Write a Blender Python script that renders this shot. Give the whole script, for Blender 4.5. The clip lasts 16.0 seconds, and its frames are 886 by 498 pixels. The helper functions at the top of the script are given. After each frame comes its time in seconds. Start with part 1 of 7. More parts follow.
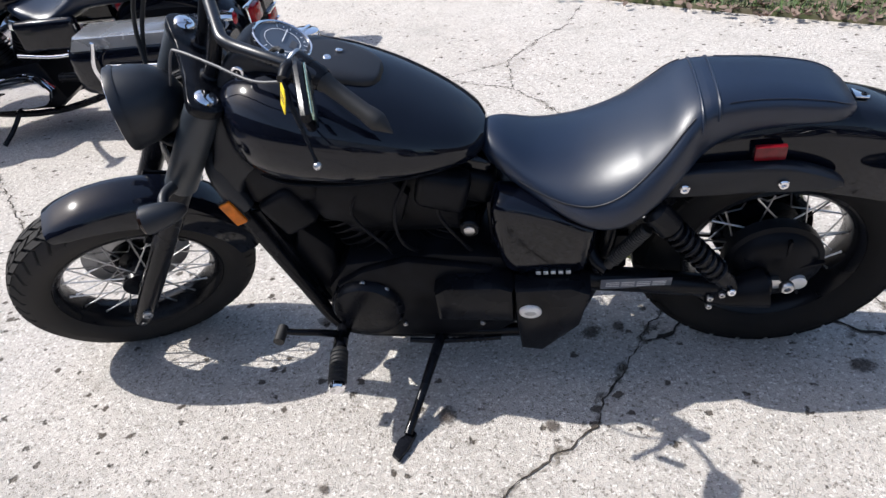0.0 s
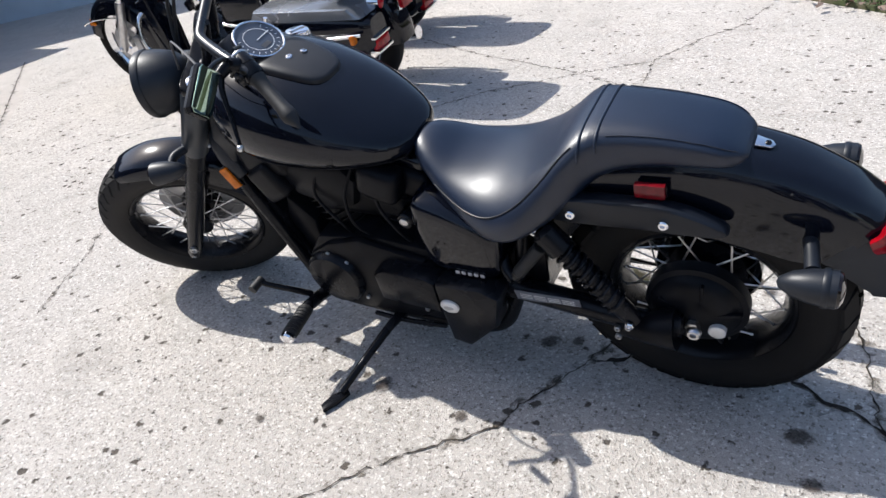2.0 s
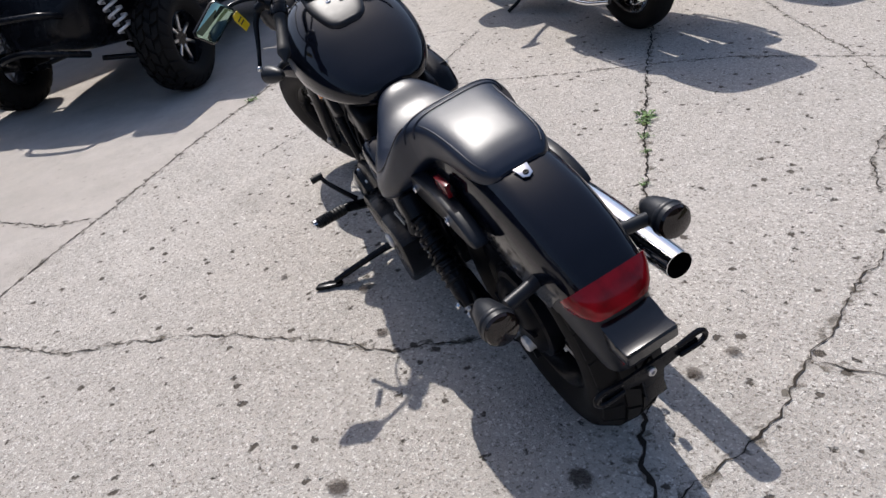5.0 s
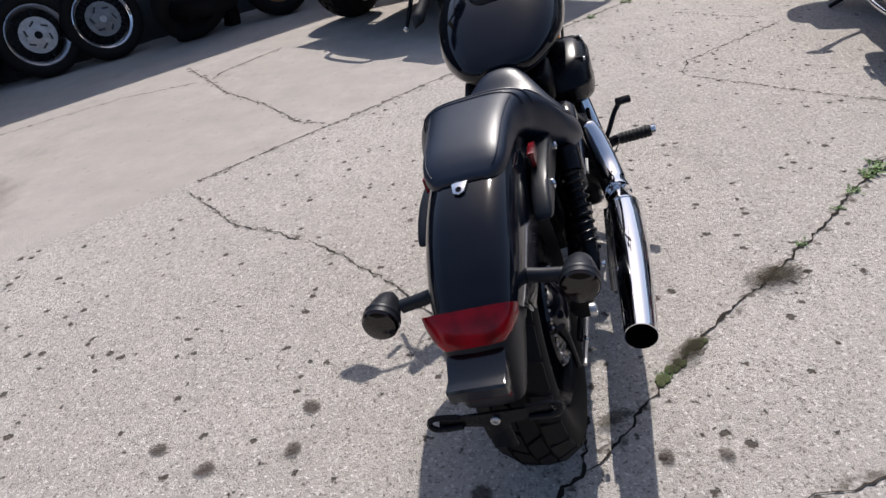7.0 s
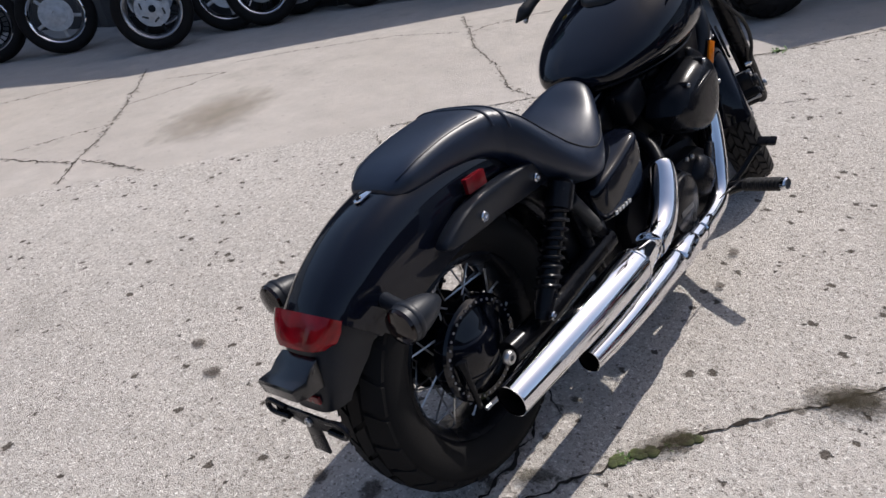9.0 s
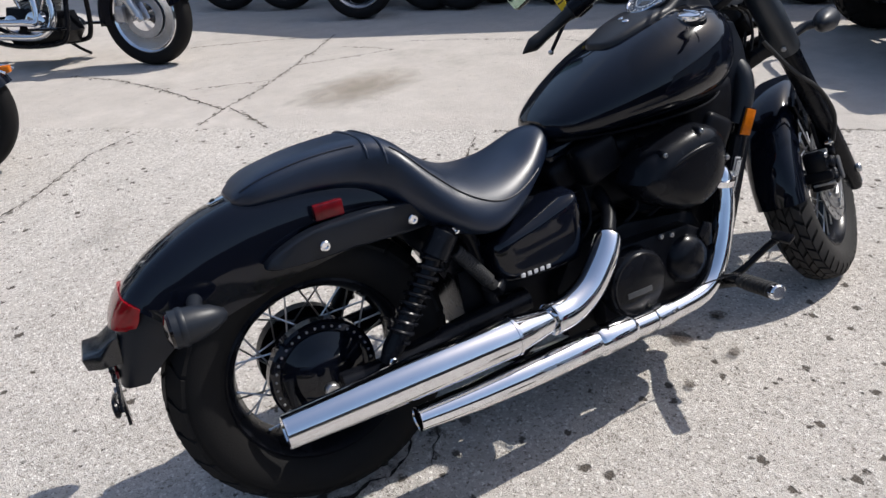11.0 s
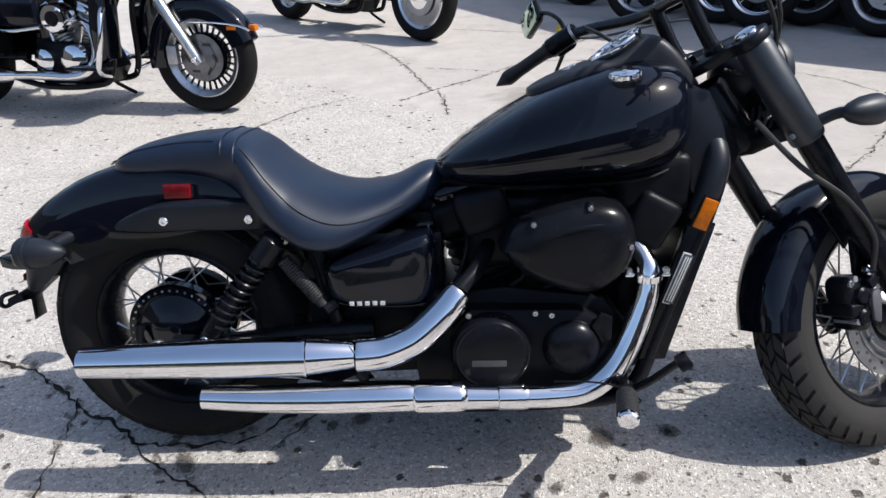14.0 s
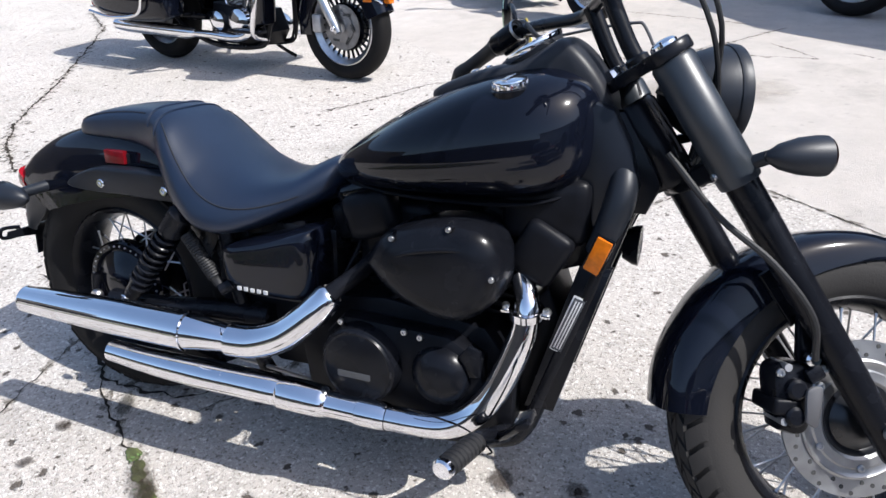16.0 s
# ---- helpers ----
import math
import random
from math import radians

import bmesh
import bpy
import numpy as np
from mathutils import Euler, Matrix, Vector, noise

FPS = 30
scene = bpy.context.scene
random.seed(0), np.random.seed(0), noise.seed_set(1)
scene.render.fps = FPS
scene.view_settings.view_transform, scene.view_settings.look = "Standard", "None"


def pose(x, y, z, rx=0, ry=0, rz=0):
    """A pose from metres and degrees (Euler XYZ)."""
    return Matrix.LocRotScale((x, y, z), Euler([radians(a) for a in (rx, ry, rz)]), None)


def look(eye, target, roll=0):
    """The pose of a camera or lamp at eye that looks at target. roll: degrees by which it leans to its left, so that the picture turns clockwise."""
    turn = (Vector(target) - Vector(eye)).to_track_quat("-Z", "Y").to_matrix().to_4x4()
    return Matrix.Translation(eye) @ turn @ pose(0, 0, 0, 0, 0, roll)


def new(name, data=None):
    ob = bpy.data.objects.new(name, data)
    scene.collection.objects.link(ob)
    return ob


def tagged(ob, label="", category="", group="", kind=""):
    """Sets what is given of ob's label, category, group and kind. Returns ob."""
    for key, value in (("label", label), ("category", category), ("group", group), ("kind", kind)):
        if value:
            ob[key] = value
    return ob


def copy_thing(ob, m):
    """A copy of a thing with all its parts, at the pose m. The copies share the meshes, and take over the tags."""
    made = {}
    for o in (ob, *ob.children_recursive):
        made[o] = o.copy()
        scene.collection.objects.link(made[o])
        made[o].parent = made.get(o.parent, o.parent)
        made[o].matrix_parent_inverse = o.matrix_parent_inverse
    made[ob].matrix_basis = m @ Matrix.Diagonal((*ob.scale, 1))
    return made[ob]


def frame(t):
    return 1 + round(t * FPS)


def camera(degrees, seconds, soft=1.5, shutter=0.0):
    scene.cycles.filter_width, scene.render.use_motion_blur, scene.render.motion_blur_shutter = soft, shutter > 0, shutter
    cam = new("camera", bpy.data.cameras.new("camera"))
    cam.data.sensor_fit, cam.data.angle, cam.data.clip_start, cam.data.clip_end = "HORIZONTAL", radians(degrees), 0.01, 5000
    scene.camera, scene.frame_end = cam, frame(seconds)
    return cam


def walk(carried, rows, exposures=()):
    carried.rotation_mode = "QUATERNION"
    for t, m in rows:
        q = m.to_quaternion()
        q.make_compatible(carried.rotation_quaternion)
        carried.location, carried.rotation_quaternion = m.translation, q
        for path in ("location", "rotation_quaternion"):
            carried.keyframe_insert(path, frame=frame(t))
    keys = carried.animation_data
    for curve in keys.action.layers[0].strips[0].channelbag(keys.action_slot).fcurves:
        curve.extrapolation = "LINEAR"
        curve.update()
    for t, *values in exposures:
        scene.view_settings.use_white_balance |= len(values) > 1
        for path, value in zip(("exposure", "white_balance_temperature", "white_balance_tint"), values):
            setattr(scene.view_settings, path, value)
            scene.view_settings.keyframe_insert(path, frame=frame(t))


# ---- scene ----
cam = camera(65.1, 16.0)
METRES, EYE, TILT, LEAN, TURN = 5.979, 1.28, 0.0, 0.0, 11.6
ROWS = [
    (0.0, 0.0, 0.0, 0.0, -4.35, -32.3, 6.91),
    (0.5, 0.0279, 0.002, 0.0022, -0.5, -32.31, 7.33),
    (1.0, 0.0586, -0.0035, 0.0021, 3.94, -32.2, 8.27),
    (1.5, 0.0914, -0.0098, 0.002, 10.65, -31.61, 9.09),
    (2.0, 0.1238, -0.0043, 0.0012, 17.41, -31.17, 8.92),
    (2.5, 0.1538, 0.0029, 0.0013, 23.1, -31.44, 8.92),
    (3.0, 0.1936, 0.0156, 0.0004, 30.67, -31.12, 8.9),
    (5.5, 0.3124, 0.1205, -0.0013, 61.33, -31.38, 10.22),
    (6.0, 0.3242, 0.1477, -0.0002, 68.88, -30.55, 9.52),
    (6.5, 0.3379, 0.1803, -0.0003, 78.83, -30.79, 8.27),
    (7.0, 0.3395, 0.2109, -0.0014, 87.01, -31.12, 7.87),
    (7.5, 0.333, 0.2453, -0.0005, 95.05, -31.13, 6.55),
    (8.0, 0.3249, 0.2769, -0.002, 102.97, -30.93, 6.72),
    (10.5, 0.2447, 0.4062, -0.0015, 134.48, -30.53, 4.68),
    (11.0, 0.2183, 0.4223, -0.0011, 139.32, -29.88, 3.57),
    (11.5, 0.1929, 0.4361, 0.0, 143.71, -29.25, 3.1),
    (12.0, 0.1645, 0.4554, 0.0018, 149.61, -28.85, 2.94),
    (12.5, 0.1405, 0.4649, 0.0003, 153.89, -28.67, 3.25),
    (13.0, 0.1089, 0.47, 0.0014, 158.18, -29.06, 2.6),
    (13.5, 0.0832, 0.4775, 0.0005, 162.48, -29.54, 2.18),
    (14.0, 0.0575, 0.4878, 0.0011, 170.32, -29.09, 2.56),
    (14.5, 0.0313, 0.4849, -0.0005, 175.09, -28.34, 3.4),
    (15.0, 0.0021, 0.4753, -0.0003, 178.77, -28.23, 2.94),
    (15.5, -0.0311, 0.472, -0.0027, 182.8, -28.49, 3.92),
    (16.0, -0.059, 0.4679, -0.0031, 190.05, -30.03, 3.65),
]
walk(cam, [(t, pose(0, 0, EYE, TILT, LEAN, TURN) @ pose(METRES * x, METRES * y, METRES * z, 90 + pitch, roll, yaw)) for t, x, y, z, yaw, pitch, roll in ROWS],
     exposures=[(0.0, 0.68, 6340, 10), (2.0, 0.66, 6360, 9), (3.2, 0.55, 6420, 10), (5.5, 0.09, 6500, 12), (8.0, 0.01, 6540, 13), (10.5, 0.22, 6500, 10), (12.5, 0.47, 6340, 9), (14.5, 0.56, 6280, 9), (16.0, 0.79, 6230, 10)])

# ---- light ----
SUN_TO = Vector((-0.78, 0.030, 1.0)).normalized()
world = bpy.data.worlds.new("sky")
scene.world = world
world.use_nodes = True
wn = world.node_tree
sky = wn.nodes.new("ShaderNodeTexSky")
sky.sky_type, sky.sun_disc = "NISHITA", False
sky.sun_elevation = math.asin(SUN_TO.z)
sky.sun_rotation = math.atan2(SUN_TO.x, SUN_TO.y)
sky.air_density, sky.dust_density, sky.ozone_density = 1.0, 1.6, 0.75
# thin scattered clouds, all round the sky
way = wn.nodes.new("ShaderNodeTexCoord")
drift = wn.nodes.new("ShaderNodeMapping")
drift.inputs["Scale"].default_value = (1.6, 1.6, 3.6)
puffs = wn.nodes.new("ShaderNodeTexNoise")
puffs.inputs["Scale"].default_value, puffs.inputs["Detail"].default_value, puffs.inputs["Roughness"].default_value = 1.9, 7, 0.6
cover = wn.nodes.new("ShaderNodeMapRange")
cover.inputs[1].default_value, cover.inputs[2].default_value, cover.inputs[3].default_value, cover.inputs[4].default_value = 0.57, 0.82, 0.0, 0.34
clouds = wn.nodes.new("ShaderNodeMix")
clouds.data_type = "RGBA"
clouds.inputs[7].default_value = (4.8, 5.0, 5.5, 1)
wn.links.new(way.outputs["Generated"], drift.inputs["Vector"])
wn.links.new(drift.outputs[0], puffs.inputs["Vector"])
wn.links.new(puffs.outputs["Fac"], cover.inputs[0])
wn.links.new(cover.outputs[0], clouds.inputs[0])
wn.links.new(sky.outputs[0], clouds.inputs[6])
wn.links.new(clouds.outputs[2], wn.nodes["Background"].inputs[0])
wn.nodes["Background"].inputs[1].default_value = 0.138
sun = new("sun", bpy.data.lights.new("sun", "SUN"))
sun.data.energy, sun.data.angle, sun.data.color = 4.15, radians(0.55), (1.0, 0.96, 0.905)
sun.matrix_world = look(SUN_TO * 30, (0, 0, 0))


# ---- materials ----
def surface(name, color, rough=0.5, metal=0.0, var=0.15, scale=6.0, rvar=0.1, bump=0.0, bscale=150.0, coat=0.0, spec=0.5, tone=None, crough=0.03):
    """A principled surface with a coarse tone change, a fine roughness change and fine relief."""
    m = bpy.data.materials.new(name)
    m.use_nodes = True
    nt = m.node_tree
    p = nt.nodes["Principled BSDF"]
    tc = nt.nodes.new("ShaderNodeTexCoord")
    big = nt.nodes.new("ShaderNodeTexNoise")
    big.inputs["Scale"].default_value, big.inputs["Detail"].default_value = scale, 6
    fine = nt.nodes.new("ShaderNodeTexNoise")
    fine.inputs["Scale"].default_value, fine.inputs["Detail"].default_value = bscale, 3
    for n in (big, fine):
        nt.links.new(tc.outputs["Object"], n.inputs["Vector"])
    mix = nt.nodes.new("ShaderNodeMix")
    mix.data_type = "RGBA"
    lo = [c * (1 - var) for c in color] if tone is None else list(tone)
    hi = [min(1.0, c * (1 + var)) for c in color]
    mix.inputs[6].default_value, mix.inputs[7].default_value = (*lo, 1), (*hi, 1)
    ramp = nt.nodes.new("ShaderNodeMapRange")
    ramp.inputs[1].default_value, ramp.inputs[2].default_value = 0.32, 0.68
    nt.links.new(big.outputs["Fac"], ramp.inputs[0])
    nt.links.new(ramp.outputs[0], mix.inputs[0])
    nt.links.new(mix.outputs[2], p.inputs["Base Color"])
    rr = nt.nodes.new("ShaderNodeMapRange")
    rr.inputs[3].default_value, rr.inputs[4].default_value = max(0.02, rough - rvar), min(1, rough + rvar)
    nt.links.new(big.outputs["Fac"], rr.inputs[0])
    nt.links.new(rr.outputs[0], p.inputs["Roughness"])
    p.inputs["Metallic"].default_value = metal
    p.inputs["Coat Weight"].default_value, p.inputs["Coat Roughness"].default_value = coat, crough
    p.inputs["Specular IOR Level"].default_value = spec
    if bump:
        b = nt.nodes.new("ShaderNodeBump")
        b.inputs["Strength"].default_value, b.inputs["Distance"].default_value = bump, 0.002
        nt.links.new(fine.outputs["Fac"], b.inputs["Height"])
        nt.links.new(b.outputs[0], p.inputs["Normal"])
    return m


# Sky-blue reflection is put into the base colour of GLOSS, MATTE and LEATHER.
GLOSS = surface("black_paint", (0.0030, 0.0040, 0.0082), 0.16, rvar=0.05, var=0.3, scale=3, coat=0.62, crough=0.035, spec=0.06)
COVER = surface("fork_cover_black", (0.015, 0.020, 0.027), 0.38, spec=0.55, var=0.25, scale=9, bump=0.08, bscale=500)
MATTE = surface("matte_black", (0.0105, 0.013, 0.0185), 0.42, spec=0.34, var=0.25, scale=9, bump=0.08, bscale=500)
SATIN = surface("satin_black", (0.0054, 0.0060, 0.0084), 0.26, spec=0.17, var=0.3, scale=12, bump=0.05, bscale=300)
ENGINE = surface("engine_black", (0.0058, 0.0062, 0.0082), 0.34, spec=0.10, var=0.4, scale=18, bump=0.15, bscale=400)
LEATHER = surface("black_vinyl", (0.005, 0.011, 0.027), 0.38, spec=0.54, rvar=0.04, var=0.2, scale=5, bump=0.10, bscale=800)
STRUT = surface("strut_black", (0.007, 0.009, 0.014), 0.36, spec=0.28, var=0.25, scale=9, bump=0.06, bscale=500)
RUBBER = surface("tyre_rubber", (0.007, 0.0068, 0.007), 0.66, spec=0.12, var=0.35, scale=7, bump=0.25, bscale=260, tone=(0.011, 0.0105, 0.0105))
# Dust on the tread; sunlight on the front sidewall is put into the colour.
DUSTY_SUNLIT = surface("dusty_sunlit_rubber", (0.019, 0.0182, 0.0178), 0.74, spec=0.18, var=0.35, scale=7, bump=0.25, bscale=260, tone=(0.029, 0.027, 0.026))
GRIP = surface("grip_rubber", (0.008, 0.008, 0.009), 0.6, var=0.2, scale=20, bump=0.2, bscale=300)
CHROME = surface("chrome", (0.80, 0.80, 0.82), 0.045, metal=1.0, var=0.03, rvar=0.02, scale=14)
STEEL = surface("brushed_steel", (0.52, 0.52, 0.53), 0.32, metal=1.0, var=0.12, rvar=0.1, scale=30, bump=0.05, bscale=500)
ALLOY = surface("cast_alloy", (0.42, 0.42, 0.43), 0.45, metal=0.85, var=0.2, scale=20, bump=0.12, bscale=300)
CONSOLE = surface("console_plastic", (0.015, 0.016, 0.020), 0.46, spec=0.35, var=0.2, scale=9, bump=0.12, bscale=500)
WORN = surface("worn_disc", (0.20, 0.20, 0.205), 0.42, metal=0.85, var=0.2, scale=20, bump=0.12, bscale=300)
ROTOR = surface("rotor_steel", (0.34, 0.34, 0.345), 0.38, metal=0.9, var=0.15, rvar=0.1, scale=24, bump=0.08, bscale=400)
BORE = surface("dark_bore", (0.006, 0.005, 0.005), 0.9, spec=0.05, var=0.3, scale=40)
RED = surface("red_lens", (0.25, 0.002, 0.007), 0.12, var=0.5, scale=22, rvar=0.04, coat=0.12, spec=0.28)
REFLECT = surface("red_reflector", (0.13, 0.004, 0.008), 0.2, var=0.3, scale=60, rvar=0.05, coat=0.1, spec=0.35)
EMBLEM = surface("silver_emblem", (0.66, 0.65, 0.64), 0.42, metal=0.35, var=0.1, scale=40)
LABELK = surface("dark_label", (0.055, 0.057, 0.062), 0.35, var=0.15, scale=60)
AMBER = surface("amber_lens", (0.54, 0.135, 0.004), 0.22, var=0.25, scale=60, rvar=0.05, coat=0.08, spec=0.25)
DARKLENS = surface("smoked_lens", (0.010, 0.005, 0.004), 0.09, var=0.3, scale=60, rvar=0.03, spec=0.3, coat=0.4)
GLASS = surface("headlight_glass", (0.40, 0.42, 0.45), 0.07, metal=0.8, var=0.1, scale=30, rvar=0.03)
# Green of the mirror's reflection is put into the glass tint.
MIRROR = surface("mirror_glass", (0.33, 0.46, 0.38), 0.03, metal=1.0, var=0.01, rvar=0.005)
YELLOW = surface("yellow_tag", (0.85, 0.62, 0.02), 0.5, var=0.06, scale=30)
INK = surface("dark_ink", (0.03, 0.03, 0.03), 0.6, var=0.1)
LABEL = surface("silver_label", (0.13, 0.14, 0.17), 0.35, metal=0.3, var=0.1, scale=60)
WHITE = surface("white_plastic", (0.75, 0.75, 0.76), 0.3, var=0.05)
LAMPBOX = surface("lamp_box_black", (0.006, 0.007, 0.010), 0.20, spec=0.7, rvar=0.03, var=0.2, scale=10)
HOUSING = surface("housing_black", (0.006, 0.007, 0.010), 0.30, spec=0.6, var=0.2, scale=10)
DIAL = surface("dial_face", (0.055, 0.065, 0.085), 0.2, var=0.1, coat=0.6)
MAROON = surface("maroon_paint", (0.20, 0.008, 0.012), 0.18, var=0.2, scale=3, coat=1.0)
BRASS = surface("rusty_rim", (0.22, 0.12, 0.06), 0.6, metal=0.4, var=0.4, scale=25, bump=0.2, bscale=200)
CLAD = surface("charcoal_cladding", (0.035, 0.036, 0.040), 0.55, var=0.35, scale=1.5, bump=0.1, bscale=90)
ROOFM = surface("roof_sheet", (0.10, 0.10, 0.11), 0.6, var=0.3, scale=2, bump=0.1, bscale=60)
PAINTW = surface("pale_wall_paint", (0.50, 0.56, 0.62), 0.6, var=0.12, scale=2, bump=0.1, bscale=80)
WEED = surface("weed_leaf", (0.09, 0.17, 0.04), 0.6, var=0.4, scale=30)
CRACKM = surface("crack_dirt", (0.045, 0.038, 0.032), 0.95, spec=0.08, var=0.5, scale=25, bump=0.4, bscale=150)
TARM = surface("crack_tar", (0.026, 0.022, 0.019), 0.85, spec=0.08, var=0.3, scale=25, bump=0.4, bscale=120)
MOSS = surface("moss", (0.07, 0.085, 0.03), 0.95, var=0.5, scale=30, bump=0.5, bscale=200)
PLASTIC_G = surface("grey_plastic", (0.06, 0.06, 0.065), 0.5, var=0.2, scale=12)
SPRING = surface("pale_spring_paint", (0.62, 0.63, 0.66), 0.4, var=0.25, scale=25)


def concrete():
    m = bpy.data.materials.new("old_concrete")
    m.use_nodes = True
    nt = m.node_tree
    N, link = nt.nodes.new, nt.links.new
    p = nt.nodes["Principled BSDF"]
    geo = N("ShaderNodeNewGeometry")

    def noise_at(scale, detail=5, rough=0.6):
        n = N("ShaderNodeTexNoise")
        n.inputs["Scale"].default_value, n.inputs["Detail"].default_value, n.inputs["Roughness"].default_value = scale, detail, rough
        link(geo.outputs["Position"], n.inputs["Vector"])
        return n.outputs["Fac"]

    def spread(src, a, b, lo=0.0, hi=1.0):
        r = N("ShaderNodeMapRange")
        for i, v in enumerate((a, b, lo, hi)):
            r.inputs[i + 1].default_value = v
        link(src, r.inputs[0])
        return r.outputs[0]

    def blend(fac, a, b, kind="MIX"):
        x = N("ShaderNodeMix")
        x.data_type, x.blend_type = "RGBA", kind
        for src, i in ((fac, 0), (a, 6), (b, 7)):
            if isinstance(src, tuple):
                x.inputs[i].default_value = (*src, 1)
            elif isinstance(src, float):
                x.inputs[i].default_value = src
            else:
                link(src, x.inputs[i])
        return x.outputs[2]

    def calc(op, a, b=0.0):
        x = N("ShaderNodeMath")
        x.operation = op
        for src, i in ((a, 0), (b, 1)):
            if isinstance(src, float):
                x.inputs[i].default_value = src
            else:
                link(src, x.inputs[i])
        return x.outputs[0]

    # the pitted slab lies on one side of the long joint, the trowelled one on the other
    sep = N("ShaderNodeSeparateXYZ")
    link(geo.outputs["Position"], sep.inputs[0])
    side = calc("ADD", calc("MULTIPLY", sep.outputs[0], 0.634), calc("MULTIPLY", sep.outputs[1], 0.773))
    pitted = spread(side, -0.83, -0.80)
    base = blend(spread(noise_at(0.7), 0.3, 0.7), (0.476, 0.431, 0.390), (0.585, 0.537, 0.495))
    base = blend(spread(noise_at(5, 8, 0.7), 0.35, 0.65, 0.0, 0.6), base, (0.405, 0.374, 0.340))
    # aggregate: small pale and brown stones
    stones = N("ShaderNodeTexVoronoi")
    stones.inputs["Scale"].default_value = 115
    warp = N("ShaderNodeTexNoise")
    warp.inputs["Scale"].default_value, warp.inputs["Detail"].default_value = 140, 4
    link(geo.outputs["Position"], warp.inputs["Vector"])
    shift = N("ShaderNodeVectorMath")
    shift.operation = "MULTIPLY_ADD"
    shift.inputs[1].default_value = (0.022, 0.022, 0.022)
    link(warp.outputs["Color"], shift.inputs[0])
    link(geo.outputs["Position"], shift.inputs[2])
    link(shift.outputs[0], stones.inputs["Vector"])
    tone = N("ShaderNodeSeparateColor")
    link(stones.outputs["Color"], tone.inputs[0])
    agg = blend(spread(tone.outputs[0], 0.0, 1.0), (0.142, 0.120, 0.098), (0.860, 0.828, 0.779))
    agg_fac = calc("MULTIPLY", spread(stones.outputs["Distance"], 0.60, 0.25, 0.0, 0.95), pitted)
    base = blend(agg_fac, base, agg)
    grit = calc("MULTIPLY", spread(noise_at(55, 10, 0.85), 0.54, 0.66, 0.0, 0.85), spread(pitted, 0.0, 1.0, 0.25, 1.0))
    base = blend(grit, base, (0.20, 0.178, 0.155))
    # pits where stones have popped out; their inner shade is put into the colour
    pit = N("ShaderNodeTexVoronoi")
    pit.inputs["Scale"].default_value = 20
    link(geo.outputs["Position"], pit.inputs["Vector"])
    pt = N("ShaderNodeSeparateColor")
    link(pit.outputs["Color"], pt.inputs[0])
    size = spread(pt.outputs[1], 0.45, 1.0, 0.0, 0.30)
    wob = calc("ADD", pit.outputs["Distance"], spread(noise_at(70, 4), 0.3, 0.7, -0.15, 0.15))
    hole = calc("MULTIPLY", spread(calc("SUBTRACT", size, wob), 0.0, 0.07), spread(pitted, 0.0, 1.0, 0.15, 1.0))
    base = blend(calc("MULTIPLY", hole, 0.95), base, (0.088, 0.073, 0.060))
    # old stains
    base = blend(spread(noise_at(1.7, 7, 0.65), 0.57, 0.75, 0.0, 0.45), base, (0.22, 0.20, 0.175))
    link(base, p.inputs["Base Color"])
    p.inputs["Roughness"].default_value = 0.88
    p.inputs["Specular IOR Level"].default_value = 0.25
    h = calc("SUBTRACT", calc("ADD", calc("MULTIPLY", spread(stones.outputs["Distance"], 0.6, 0.1), 0.35), calc("MULTIPLY", noise_at(260, 4), 0.9)), calc("MULTIPLY", hole, 1.4))
    b = N("ShaderNodeBump")
    b.inputs["Strength"].default_value, b.inputs["Distance"].default_value = 0.95, 0.006
    link(h, b.inputs["Height"])
    link(b.outputs[0], p.inputs["Normal"])
    return m


def stain_material(name, dark, strength, rim=1.12, core=0.86, grain=4.0):
    """A soft-edged spill: dark towards its middle, see-through at its rim."""
    m = bpy.data.materials.new(name)
    m.use_nodes = True
    nt = m.node_tree
    p = nt.nodes["Principled BSDF"]
    tc = nt.nodes.new("ShaderNodeTexCoord")
    ln = nt.nodes.new("ShaderNodeVectorMath")
    ln.operation = "LENGTH"
    nt.links.new(tc.outputs["Object"], ln.inputs[0])
    nz = nt.nodes.new("ShaderNodeTexNoise")
    nz.inputs["Scale"].default_value, nz.inputs["Detail"].default_value = grain, 8
    nt.links.new(tc.outputs["Object"], nz.inputs["Vector"])
    ad = nt.nodes.new("ShaderNodeMath")
    ad.operation = "MULTIPLY_ADD"
    ad.inputs[1].default_value = 0.9
    nt.links.new(nz.outputs["Fac"], ad.inputs[0])
    nt.links.new(ln.outputs["Value"], ad.inputs[2])
    r = nt.nodes.new("ShaderNodeMapRange")
    r.inputs[1].default_value, r.inputs[2].default_value, r.inputs[3].default_value, r.inputs[4].default_value = rim, core, 0.0, strength
    nt.links.new(ad.outputs[0], r.inputs[0])
    nt.links.new(r.outputs[0], p.inputs["Alpha"])
    p.inputs["Base Color"].default_value = (*dark, 1)
    p.inputs["Roughness"].default_value = 0.9
    p.inputs["Specular IOR Level"].default_value = 0.08
    return m


